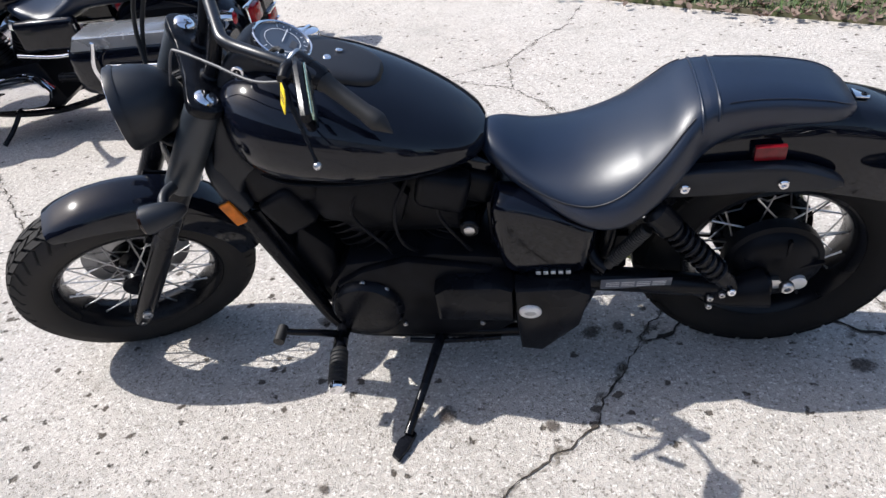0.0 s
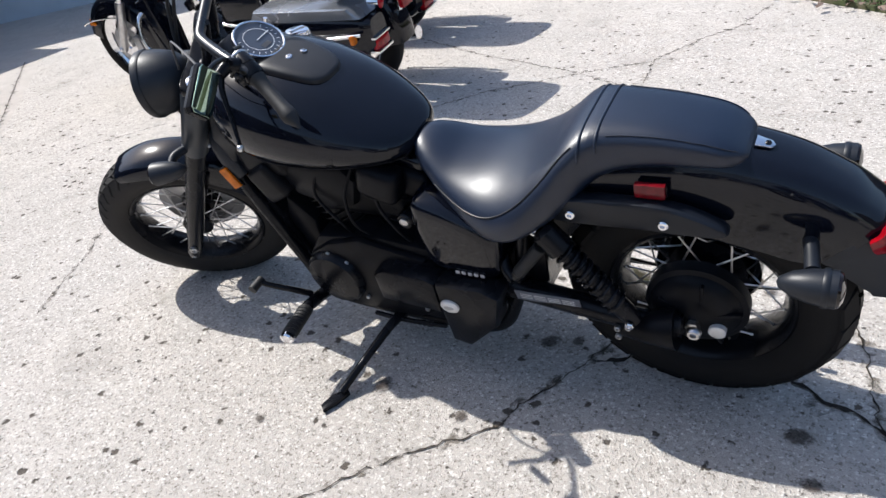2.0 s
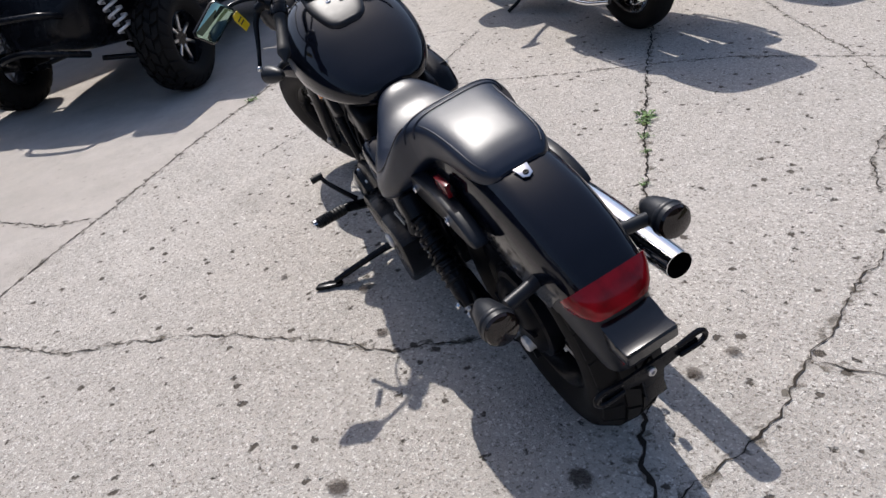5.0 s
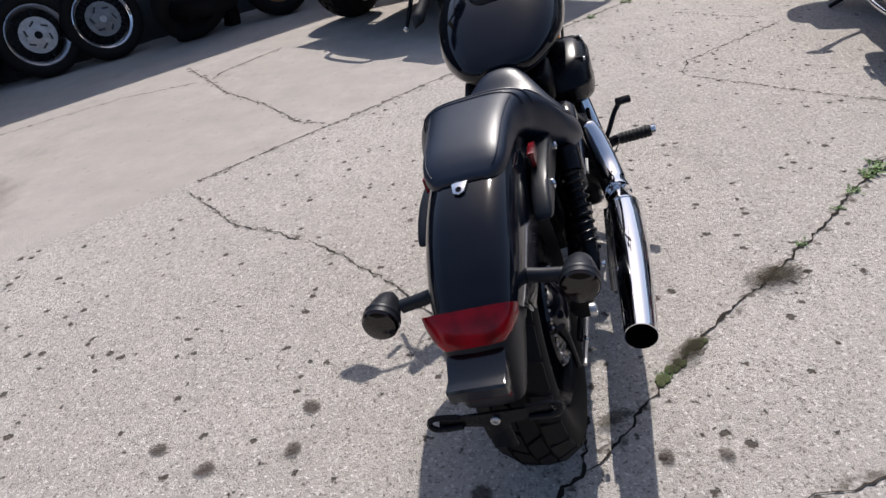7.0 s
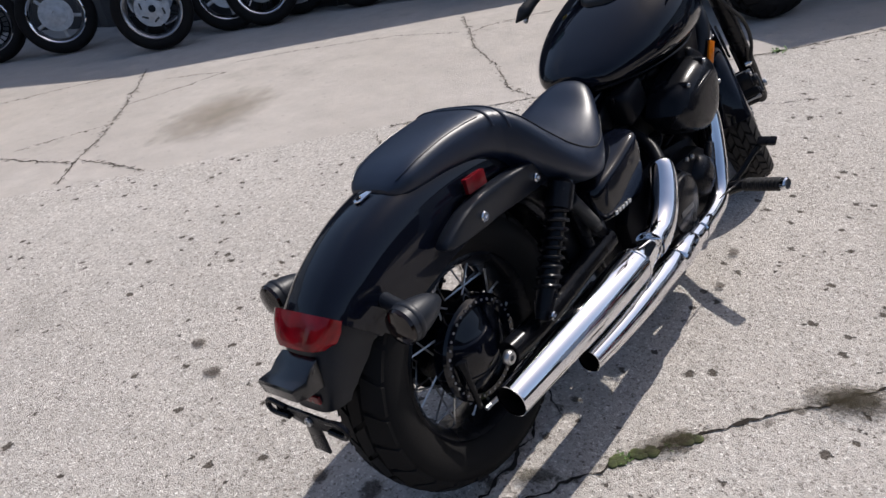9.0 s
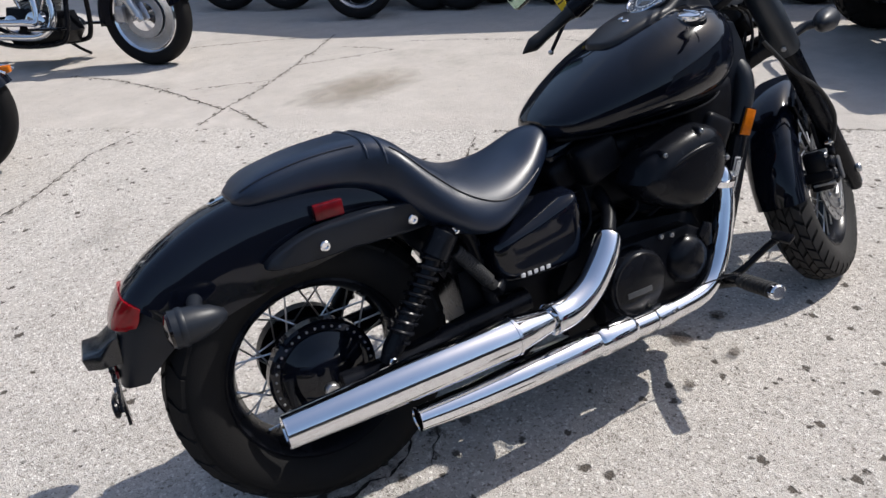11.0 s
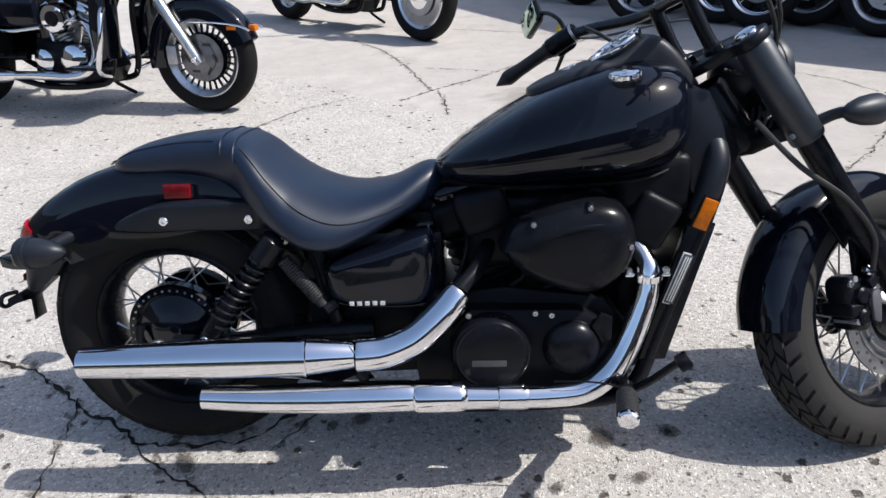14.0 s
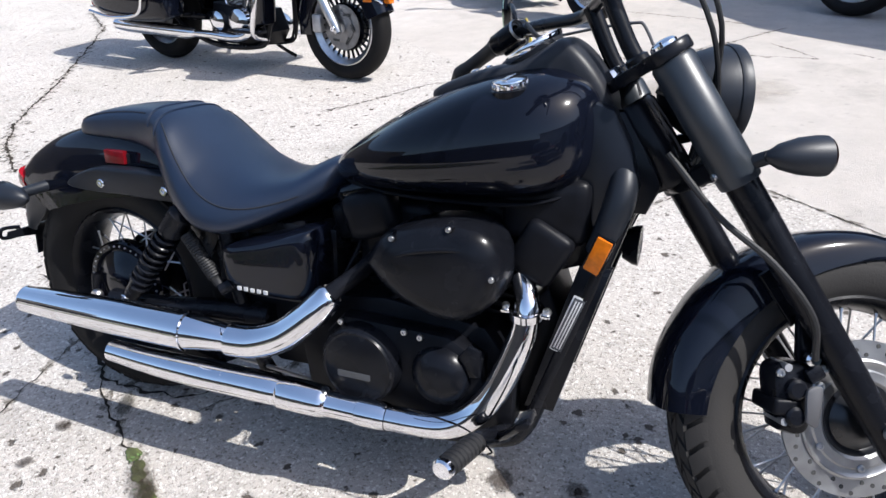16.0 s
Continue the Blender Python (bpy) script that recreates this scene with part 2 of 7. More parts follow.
def halo_material():
    """Dirt that has crept out of a crack in patches."""
    m = bpy.data.materials.new("crack_halo")
    m.use_nodes = True
    nt = m.node_tree
    p = nt.nodes["Principled BSDF"]
    geo = nt.nodes.new("ShaderNodeNewGeometry")
    nz = nt.nodes.new("ShaderNodeTexNoise")
    nz.inputs["Scale"].default_value, nz.inputs["Detail"].default_value = 26.0, 8
    nt.links.new(geo.outputs["Position"], nz.inputs["Vector"])
    r = nt.nodes.new("ShaderNodeMapRange")
    r.inputs[1].default_value, r.inputs[2].default_value, r.inputs[3].default_value, r.inputs[4].default_value = 0.47, 0.66, 0.0, 0.75
    nt.links.new(nz.outputs["Fac"], r.inputs[0])
    nt.links.new(r.outputs[0], p.inputs["Alpha"])
    p.inputs["Base Color"].default_value = (0.15, 0.13, 0.105, 1)
    p.inputs["Roughness"].default_value = 0.9
    return m


HALO = halo_material()
CONCRETE = concrete()
OIL = stain_material("oil_spot", (0.055, 0.043, 0.036), 0.64)
DUST = stain_material("dry_puddle", (0.27, 0.23, 0.18), 0.5, 1.4, 0.6)
DIRT = stain_material("packed_dirt", (0.045, 0.040, 0.026), 0.62, 1.10, 0.84, 6.0)
SOIL = stain_material("dirt_crumbs", (0.05, 0.042, 0.03), 0.45, 1.0, 0.88, 9.0)
LAWN = surface("lawn_soil", (0.075, 0.062, 0.042), 0.95, var=0.5, scale=8, bump=0.5, bscale=90, tone=(0.05, 0.07, 0.02))
GRASS = surface("grass_blade", (0.075, 0.125, 0.035), 0.6, var=0.4, scale=3)
DRYLEAF = surface("dry_leaf", (0.16, 0.11, 0.085), 0.8, var=0.4, scale=5)


# ---- mesh helpers ----
def spline(pts, per=6):
    """A smooth line through tuples of any length."""
    P = [np.array(p, float) for p in pts]
    P = [2 * P[0] - P[1]] + P + [2 * P[-1] - P[-2]]
    out = []
    for i in range(1, len(P) - 2):
        a, b, c, d = P[i - 1:i + 3]
        for k in range(per):
            t = k / per
            out.append(0.5 * (2 * b + (c - a) * t + (2 * a - 5 * b + 4 * c - d) * t * t + (3 * b - a - 3 * c + d) * t ** 3))
    out.append(P[-2])
    return out


class Geo:
    """Verts and faces that grow piece by piece."""

    def __init__(self):
        self.v, self.f = [], []

    def add(self, verts, faces, m=None):
        k = len(self.v)
        self.v += [tuple(m @ Vector(p)) if m else tuple(p) for p in verts]
        self.f += [tuple(i + k for i in f) for f in faces]
        return self

    def loft(self, rings, caps=True, loop=False, m=None):
        n, verts, faces = len(rings[0]), [], []
        for r in rings:
            verts += [tuple(p) for p in r]
        count = len(rings)
        for i in range(count if loop else count - 1):
            j = (i + 1) % count
            for k in range(n):
                q = (k + 1) % n
                faces.append((i * n + k, i * n + q, j * n + q, j * n + k))
        if caps and not loop:
            faces.append(tuple(range(n))[::-1])
            faces.append(tuple((count - 1) * n + k for k in range(n)))
        return self.add(verts, faces, m)

    def lathe(self, profile, n=32, axis="Y", loop=False, m=None):
        """profile: (along, radius) pairs, turned about the axis."""
        rings = []
        for i in range(n):
            a = 2 * math.pi * i / n
            c, s = math.cos(a), math.sin(a)
            if axis == "Y":
                rings.append([(r * c, y, r * s) for y, r in profile])
            elif axis == "X":
                rings.append([(y, r * c, r * s) for y, r in profile])
            else:
                rings.append([(r * c, r * s, y) for y, r in profile])
        k, verts, faces = len(profile), [], []
        for r in rings:
            verts += r
        for i in range(n):
            j = (i + 1) % n
            for q in range(k if loop else k - 1):
                w = (q + 1) % k
                faces.append((i * k + q, i * k + w, j * k + w, j * k + q))
        return self.add(verts, faces, m)

    def tube(self, pts, radius, n=12, per=5, flat=1.0, m=None, smooth=True):
        """A round bar along a smooth line; radius: one number or one for each point."""
        rad = radius if isinstance(radius, (list, tuple)) else [radius] * len(pts)
        rows = [(*p, r) for p, r in zip(pts, rad)]
        rows = spline(rows, per) if smooth and len(rows) > 2 else [np.array(r, float) for r in rows]
        P, rings, up = [Vector(r[:3]) for r in rows], [], None
        for i, r in enumerate(rows):
            d = (P[min(i + 1, len(P) - 1)] - P[max(i - 1, 0)]).normalized()
            if up is None:
                up = d.orthogonal().normalized()
            up = (up - d * up.dot(d)).normalized()
            side = d.cross(up)
            rings.append([P[i] + (math.cos(2 * math.pi * k / n) * up + math.sin(2 * math.pi * k / n) * side * flat) * r[3] for k in range(n)])
        return self.loft(rings, m=m)

    def box(self, size, centre=(0, 0, 0), bevel=0.004, seg=2, m=None):
        bm = bmesh.new()
        bmesh.ops.create_cube(bm, size=1)
        bmesh.ops.scale(bm, vec=size, verts=bm.verts)
        if bevel:
            bmesh.ops.bevel(bm, geom=bm.edges[:], offset=min(bevel, min(size) * 0.45), segments=seg, affect="EDGES", profile=0.6)
        bmesh.ops.translate(bm, vec=centre, verts=bm.verts)
        bm.verts.index_update()
        self.add([v.co[:] for v in bm.verts], [[v.index for v in f.verts] for f in bm.faces], m)
        bm.free()
        return self

    def plate(self, outline, y0, y1, bevel=0.004, m=None, plane="XZ", bulge=0.0):
        """A polygon in the XZ (or XY) plane made thick, with rounded rims."""
        c = np.mean(np.array(outline, float), axis=0)
        lo, hi = min(y0, y1), max(y0, y1)

        def ring(k, y):
            pts = []
            for x, z in outline:
                d = np.array((x, z)) - c
                L = np.linalg.norm(d)
                q = c + d * max(0.05, (L - k) / L)
                pts.append((q[0], y, q[1]) if plane == "XZ" else (q[0], q[1], y))
            return pts
        rings = [ring(bevel, lo), ring(bevel * 0.3, lo + bevel * 0.3), ring(0, lo + bevel), ring(0, hi - bevel), ring(bevel * 0.3, hi - bevel * 0.3), ring(bevel, hi)]
        return self.loft(rings, m=m)

    def dome(self, outline, y0, y1, flat=0.55, power=0.5, steps=7, m=None):
        """A pillow: the outline stands at y0 and closes in a rounded face at y1."""
        c = np.mean(np.array(outline, float), axis=0)
        rings = [[(x, y0, z) for x, z in outline]]
        for i in range(steps + 1):
            t = i / steps
            k, h = 1 - flat * t ** 1.6 if i else 1.0, 0.35 + 0.65 * (1 - (1 - t) ** 2) ** power
            rings.append([(c[0] + (x - c[0]) * k, y0 + (y1 - y0) * h, c[1] + (z - c[1]) * k) for x, z in outline])
        return self.loft(rings, m=m)

    def ball(self, centre, r, n=16, scale=(1, 1, 1), m=None):
        prof = [(-math.cos(math.pi * i / 10), max(1e-4, math.sin(math.pi * i / 10))) for i in range(11)]
        g = Geo().lathe([(y * r, q * r) for y, q in prof], n, "Z")
        v = [(centre[0] + x * scale[0], centre[1] + y * scale[1], centre[2] + z * scale[2]) for x, y, z in g.v]
        return self.add(v, g.f, m)

    def mesh(self, name, sharp=38):
        me = bpy.data.meshes.new(name)
        me.from_pydata(self.v, [], self.f)
        bm = bmesh.new()
        bm.from_mesh(me)
        bmesh.ops.recalc_face_normals(bm, faces=bm.faces[:])
        lim = radians(sharp)
        for f in bm.faces:
            f.smooth = True
        for e in bm.edges:
            if len(e.link_faces) == 2 and e.calc_face_angle(0) > lim:
                e.smooth = False
        bm.to_mesh(me)
        bm.free()
        return me


def part(name, geo, material, parent=None, label="", xf=None, sharp=38):
    """One mesh object under a thing or a part."""
    me = geo.mesh(name, sharp)
    if xf is not None:
        me.transform(xf)
    me.materials.append(material)
    ob = new(name, me)
    ob.parent = parent
    if label:
        ob["label"] = label
    return ob


def piece(name, me, parent, m):
    """An object on a shared mesh."""
    ob = new(name, me)
    ob.parent = parent
    ob.matrix_basis = m
    return ob


def shared(name, geo, material):
    me = geo.mesh(name)
    me.materials.append(material)
    return me


def thing(name, m, label, category, group="", kind=""):
    ob = new(name)
    ob.empty_display_size = 0.1
    ob.matrix_basis = m
    return tagged(ob, label, category, group, kind)


def superring(x, zb, zt, w, low=0.4, p=2.4, n=28):
    """A cross-section in the YZ plane: widest at the share 'low' of its height."""
    zc, pts = zb + (zt - zb) * low, []
    for i in range(n):
        a = 2 * math.pi * i / n
        c, s = math.cos(a), math.sin(a)
        h = (zt - zc) if s > 0 else (zc - zb)
        pts.append((x, w * math.copysign(abs(c) ** (2 / p), c), zc + h * math.copysign(abs(s) ** (2 / p), s)))
    return pts


def hull(rows, per=5, p=2.4, n=28):
    """A body lofted along x through rows of x, bottom, top, half width, share of the height where it is widest."""
    return Geo().loft([superring(*r, p=p, n=n) for r in spline(rows, per)])


def shell(path, per=5, thick=0.004, n=13, power=0.62):
    """A mudguard: rows of x, z, half width, side drop along its crown; the hollow side is to the right-hand side of the run."""
    rows, rings = spline(path, per), []
    for i, (x, z, w, drop) in enumerate(rows):
        a, b = rows[max(i - 1, 0)], rows[min(i + 1, len(rows) - 1)]
        tx, tz = b[0] - a[0], b[1] - a[1]
        L = math.hypot(tx, tz)
        nx, nz = tz / L, -tx / L
        outer, inner = [], []
        for k in range(n):
            s = -math.pi / 2 + math.pi * k / (n - 1)
            y = math.copysign(abs(math.sin(s)) ** power, s)
            d = 1 - abs(math.cos(s)) ** power
            outer.append((x - nx * drop * d, y * w, z - nz * drop * d))
            inner.append((x - nx * (drop * d + thick * (1 - d)), y * (w - thick), z - nz * (drop * d + thick * (1 - d))))
        rings.append(outer + inner[::-1])
    return Geo().loft(rings)


def tyre_profile(R, r0, w):
    h = R - r0
    half = [(-0.62 * w, r0), (-0.88 * w, r0 + 0.22 * h), (-w, r0 + 0.5 * h), (-0.93 * w, r0 + 0.74 * h), (-0.72 * w, r0 + 0.9 * h), (-0.38 * w, r0 + 0.98 * h), (0, R)]
    full = [tuple(q) for q in spline(half + [(-y, r) for y, r in half[-2::-1]], 3)]
    return full


def tread_blocks(R, r0, w, count, lift, bands, fill, slant):
    """Zig-zag blocks that follow the tyre's crown."""
    prof = [q for q in tyre_profile(R, r0, w) if q[1] > r0 + 0.55 * (R - r0)]
    ys = [q[0] for q in prof]
    g = Geo()

    def at(y, a, up):
        r = np.interp(y, ys, [q[1] for q in prof]) + up
        return (r * math.cos(a), y, r * math.sin(a))
    step = 2 * math.pi / count
    lim = max(ys)
    for i in range(count):
        for sgn in (-1, 1):
            for b, (u0, u1) in enumerate(bands):
                sh = step * (0.5 if sgn > 0 else 0) + (0.34 * step if b % 2 else 0)
                a0, a1 = i * step + sh, i * step + sh + step * fill
                skew = step * slant * (1 if b % 2 else -1)
                quad = [(u0, a0), (u1, a0 + skew), (u1, a1 + skew), (u0, a1)]
                top = [at(sgn * u * lim, a, lift) for u, a in quad]
                bot = [at(sgn * u * lim * (1.01 if u == u1 else 0.99), a, -0.002) for u, a in quad]
                g.add(bot + top, [(4, 5, 6, 7), (0, 1, 5, 4), (1, 2, 6, 5), (2, 3, 7, 6), (3, 0, 4, 7)])
    return g


def bar_between(a, b, r, n=6):
    return Geo().tube([a, b], r, n=n, smooth=False)


def along_z(a, b):
    """The pose that lays a unit rod on the z axis from a to b."""
    a, b = Vector(a), Vector(b)
    d = b - a
    return Matrix.Translation(a) @ d.to_track_quat("Z", "Y").to_matrix().to_4x4() @ Matrix.Diagonal((1, 1, d.length, 1))


SPOKE = None


def spoked_wheel(bike, name, xf, R, rim_r, w, hub_r, hub_w, spokes=36, rim_mat=None, side_mat=None):
    """A wire wheel: rim > tyre, tread, hub, each spoke."""
    global SPOKE
    if SPOKE is None:
        SPOKE = shared("spoke", Geo().lathe([(0, 0.0022), (0.93, 0.0022), (0.95, 0.0036), (1.0, 0.0036)], 6, "Z"), STEEL)
    rw = w * 0.72
    rp = [(-rw, rim_r + 0.014), (-rw - 0.004, rim_r + 0.008), (-rw * 0.9, rim_r - 0.004), (-rw * 0.55, rim_r - 0.012), (0, rim_r - 0.020), (rw * 0.55, rim_r - 0.012), (rw * 0.9, rim_r - 0.004), (rw + 0.004, rim_r + 0.008), (rw, rim_r + 0.014), (rw * 0.8, rim_r + 0.006), (0, rim_r - 0.008), (-rw * 0.8, rim_r + 0.006)]
    rim = part(name, Geo().lathe(rp, 64, loop=True), rim_mat or SATIN, bike, "", xf)
    part("tyre", Geo().lathe(tyre_profile(R - 0.010, rim_r + 0.004, w), 72, loop=True), side_mat or RUBBER, rim, "worn black rubber tyre", xf)
    count, bands, fill, skew = (40, ((0.03, 0.28), (0.33, 0.62), (0.67, 0.97)), 0.76, 0.42) if side_mat else (26, ((0.03, 0.42), (0.50, 0.92)), 0.84, 0.30)
    part("tread", tread_blocks(R - 0.010, rim_r + 0.004, w, count, 0.010, bands, fill, skew), DUSTY_SUNLIT if side_mat else RUBBER, rim, "zig-zag tyre tread blocks", xf)["kind"] = "stuff"
    # The grooves' shade is put into a darker band on their floor.
    groove = [q for q in tyre_profile(R - 0.0085, rim_r + 0.004, w * 1.012) if q[1] > rim_r + 0.66 * (R - rim_r)]
    part("tread_floor", Geo().lathe(groove, 72), RUBBER, rim, "darkened floor of the tread grooves", xf)
    hp = [(-hub_w - 0.012, 0.012), (-hub_w - 0.010, hub_r), (-hub_w + 0.004, hub_r), (-hub_w + 0.010, hub_r * 0.62), (hub_w - 0.010, hub_r * 0.62), (hub_w - 0.004, hub_r), (hub_w + 0.010, hub_r), (hub_w + 0.012, 0.012)]
    part("hub", Geo().lathe(hp, 40), SATIN, rim, "black wheel hub", xf)
    for i in range(spokes):
        a = 2 * math.pi * i / spokes
        s = 1 if i % 2 else -1
        tw = 0.62 if (i // 2) % 2 else -0.62
        p0 = ((hub_r - 0.006) * math.cos(a + tw), s * hub_w, (hub_r - 0.006) * math.sin(a + tw))
        p1 = ((rim_r - 0.012) * math.cos(a), s * rw * 0.25, (rim_r - 0.012) * math.sin(a))
        piece("spoke", SPOKE, rim, xf @ along_z(p0, p1))
    return rim


def bolt(parent, at, axis, r=0.009, h=0.007, material=None, name="bolt", xf=None):
    """A round-headed bolt with a socket."""
    g = Geo().lathe([(0, r), (h * 0.7, r), (h, r * 0.8), (h, r * 0.45), (h * 0.45, r * 0.40), (h * 0.45, 1e-4)], 14, "Z")
    m = Matrix.Translation(at) @ Vector(axis).to_track_quat("Z", "Y").to_matrix().to_4x4()
    return part(name, g, material or CHROME, parent, "", xf @ m if xf is not None else m)

# ---- ground and surroundings ----
def ground_sheet():
    span = 260.0
    g = Geo().add([(-span, -span, 0), (span, -span, 0), (span, span, 0), (-span, span, 0)], [(0, 1, 2, 3)])
    return tagged(part("ground", g, CONCRETE), "pitted grey concrete yard with cracks", "ground", kind="structure")


ground = ground_sheet()


def crack(path, width, material=CRACKM, seed=1, rough=0.02, z=0.0030, name="crack"):
    """A ragged crack: a jagged strip of varying width just over the slab."""
    rnd = random.Random(seed)
    pts = [Vector((*p, 0)) for p in path]
    fine = [pts[0]]
    for a, b in zip(pts, pts[1:]):
        k = max(2, int((b - a).length / 0.015))
        side = Vector((-(b - a).y, (b - a).x, 0)).normalized()
        j = 0.0
        for i in range(1, k + 1):
            j = (0.72 * j + rough * 0.62 * rnd.uniform(-1, 1)) if i < k else 0
            fine.append(a.lerp(b, i / k) + side * j)
    verts, faces = [], []
    for i, p in enumerate(fine):
        d = (fine[min(i + 1, len(fine) - 1)] - fine[max(i - 1, 0)]).normalized()
        s = Vector((-d.y, d.x, 0))
        end = min(1.0, 0.25 + 0.4 * min(i, len(fine) - 1 - i))
        wave = 0.45 + 0.55 * abs(math.sin(0.23 * i + seed) + 0.6 * math.sin(0.61 * i + 2 * seed)) / 1.2
        w0, w1 = (width * end * wave * rnd.uniform(0.03, 0.75) for _ in range(2))
        verts += [(*(p + s * w0).xy, z), (*(p - s * w1).xy, z)]
        if i:
            k = 2 * i
            faces.append((k - 2, k - 1, k + 1, k))
    return part(name, Geo().add(verts, faces), material, ground)


CRACKS = [
    ([(0.30, 1.66), (0.22, 1.55), (0.11, 1.32), (0.05, 1.18), (-0.18, 0.96), (-0.30, 0.81), (-0.43, 0.62), (-0.52, 0.43), (-0.60, 0.23), (-0.94, -0.16)], 0.008, 0),
    ([(0.21, 1.50), (0.30, 1.56), (0.39, 1.63), (0.66, 1.62), (0.76, 1.53), (0.86, 1.49), (1.11, 1.31), (1.35, 1.24)], 0.013, 1),
    ([(0.90, 1.44), (0.85, 1.66), (0.83, 1.78), (0.79, 1.90), (0.71, 2.07), (0.54, 2.44), (0.42, 2.90), (0.23, 2.86), (0.08, 3.02), (-0.06, 3.30), (-0.23, 3.55), (-0.59, 3.76)], 0.008, 0),
    ([(0.72, 2.06), (0.83, 2.15), (1.10, 2.30)], 0.006, 0),
    ([(0.43, 2.89), (0.68, 2.76)], 0.004, 0),
    ([(-3.00, 4.45), (-2.12, 3.70), (-1.85, 3.56), (-1.05, 2.90), (-0.74, 2.67), (-0.34, 2.37), (-0.04, 2.13), (0.20, 1.94), (0.35, 1.82), (0.49, 1.75), (0.65, 1.62)], 0.011, 1),
    ([(-2.00, 2.20), (-1.58, 2.76), (-1.30, 3.18), (-1.09, 3.45), (-0.64, 3.79), (-0.28, 4.01), (-0.10, 4.42), (0.08, 4.70), (0.18, 5.17)], 0.007, 0),
    ([(-2.84, 2.87), (-2.22, 2.24), (-2.00, 2.20)], 0.007, 0),
    ([(-2.23, 4.57), (-1.51, 4.16), (-0.66, 3.80)], 0.007, 0),
    ([(-0.28, 4.01), (-0.23, 3.55)], 0.005, 0),
    ([(-6.30, 3.90), (-3.76, 2.02), (-2.80, 1.25), (-2.28, 0.80), (-1.75, 0.40), (-1.48, 0.17), (-1.02, -0.18)], 0.010, 0),
    ([(-3.14, -1.27), (-2.72, -0.88), (-2.40, -0.60), (-2.11, -0.22), (-1.78, 0.08), (-1.70, 0.30)], 0.010, 0),
    ([(-2.72, -0.88), (-2.95, -0.86), (-3.44, -0.60)], 0.011, 0),
    ([(-1.60, -2.25), (-1.95, -1.99), (-2.50, -1.45), (-2.72, -0.95)], 0.006, 0),
    ([(0.78, -3.07), (0.49, -2.68), (0.25, -2.16), (0.12, -1.75), (0.03, -1.50)], 0.011, 0),
    ([(-0.01, -1.51), (-0.06, -1.24), (-0.09, -0.98)], 0.010, 0),
    ([(0.22, -1.28), (0.04, -1.50), (-0.20, -1.68), (-0.40, -1.91), (-0.65, -2.18), (-0.95, -2.53), (-1.24, -2.90)], 0.010, 0),
    ([(0.12, -2.07), (-0.18, -1.99), (-0.40, -1.92)], 0.006, 0),
    ([(-0.65, -2.18), (-1.03, -2.12), (-1.40, -2.10), (-1.29, -2.27), (-1.12, -2.46)], 0.006, 0),
    ([(-0.06, -3.36), (-0.56, -3.18), (-1.01, -2.98)], 0.007, 0),
    ([(1.23, -0.60), (1.05, -0.82), (0.91, -1.04), (0.81, -1.20), (0.55, -1.38)], 0.009, 0),
    ([(-1.78, 1.10), (-1.82, 1.16), (-1.99, 1.48), (-2.20, 1.75)], 0.004, 0),
    ([(-3.32, 2.29), (-2.96, 2.80)], 0.005, 0),
    ([(5.48, -3.02), (4.58, -2.32), (3.96, -1.48), (3.43, -0.71), (3.01, -0.04), (2.71, 0.27), (2.31, 0.53)], 0.028, 0),
]
for i, (path, width, tar) in enumerate(CRACKS):
    crack(path, width * (1.0 if tar else 0.8), TARM if tar else CRACKM, seed=i + 3, rough=0.003 if i == 10 else 0.012)
    crack(path, width * 4.5 + 0.012, HALO, seed=i + 60, rough=0.010, z=0.0012, name="crack_dirt")


def stain(x, y, rx, ry, turn, material, name="stain", z=0.004):
    n = 20
    g = Geo().add([(0, 0, 0)] + [(math.cos(2 * math.pi * k / n), math.sin(2 * math.pi * k / n), 0) for k in range(n)], [(0, k + 1, (k + 1) % n + 1) for k in range(n)])
    ob = part(name, g, material, ground)
    ob.matrix_basis = pose(x, y, z, 0, 0, turn) @ Matrix.Diagonal((rx, ry, 1, 1))
    return ob


for k, (x, y, r) in enumerate([(0.72, 1.40, 0.055), (0.07, 1.54, 0.05), (0.145, 1.565, 0.035), (-0.04, 1.19, 0.035), (-0.56, 0.99, 0.025), (0.76, 1.27, 0.04), (0.45, 0.91, 0.05), (0.61, 0.54, 0.045),
                               (0.67, 0.70, 0.05), (0.60, 0.91, 0.045), (0.60, 1.81, 0.04), (0.59, 1.94, 0.035), (-0.30, 1.22, 0.05), (-0.55, 1.62, 0.06), (-0.72, 1.60, 0.05), (-0.62, 1.75, 0.035), (-0.42, 1.78, 0.03)]):
    stain(x, y, r, r * 0.75, 37 * k, OIL, z=0.0040 + 0.0004 * k)
stain(-0.80, -1.34, 0.56, 0.34, 15, DUST, z=0.0122)
stain(-0.11, 2.21, 0.125, 0.06, 117, DIRT, z=0.0128)
stain(-0.10, 2.20, 0.20, 0.11, 117, SOIL, z=0.0146)
stain(0.25, 1.90, 0.16, 0.06, 140, SOIL, z=0.0152)
stain(0.22, 1.915, 0.075, 0.035, 140, DIRT, z=0.0134)
stain(0.49, 1.70, 0.09, 0.04, 120, DIRT, z=0.0140)


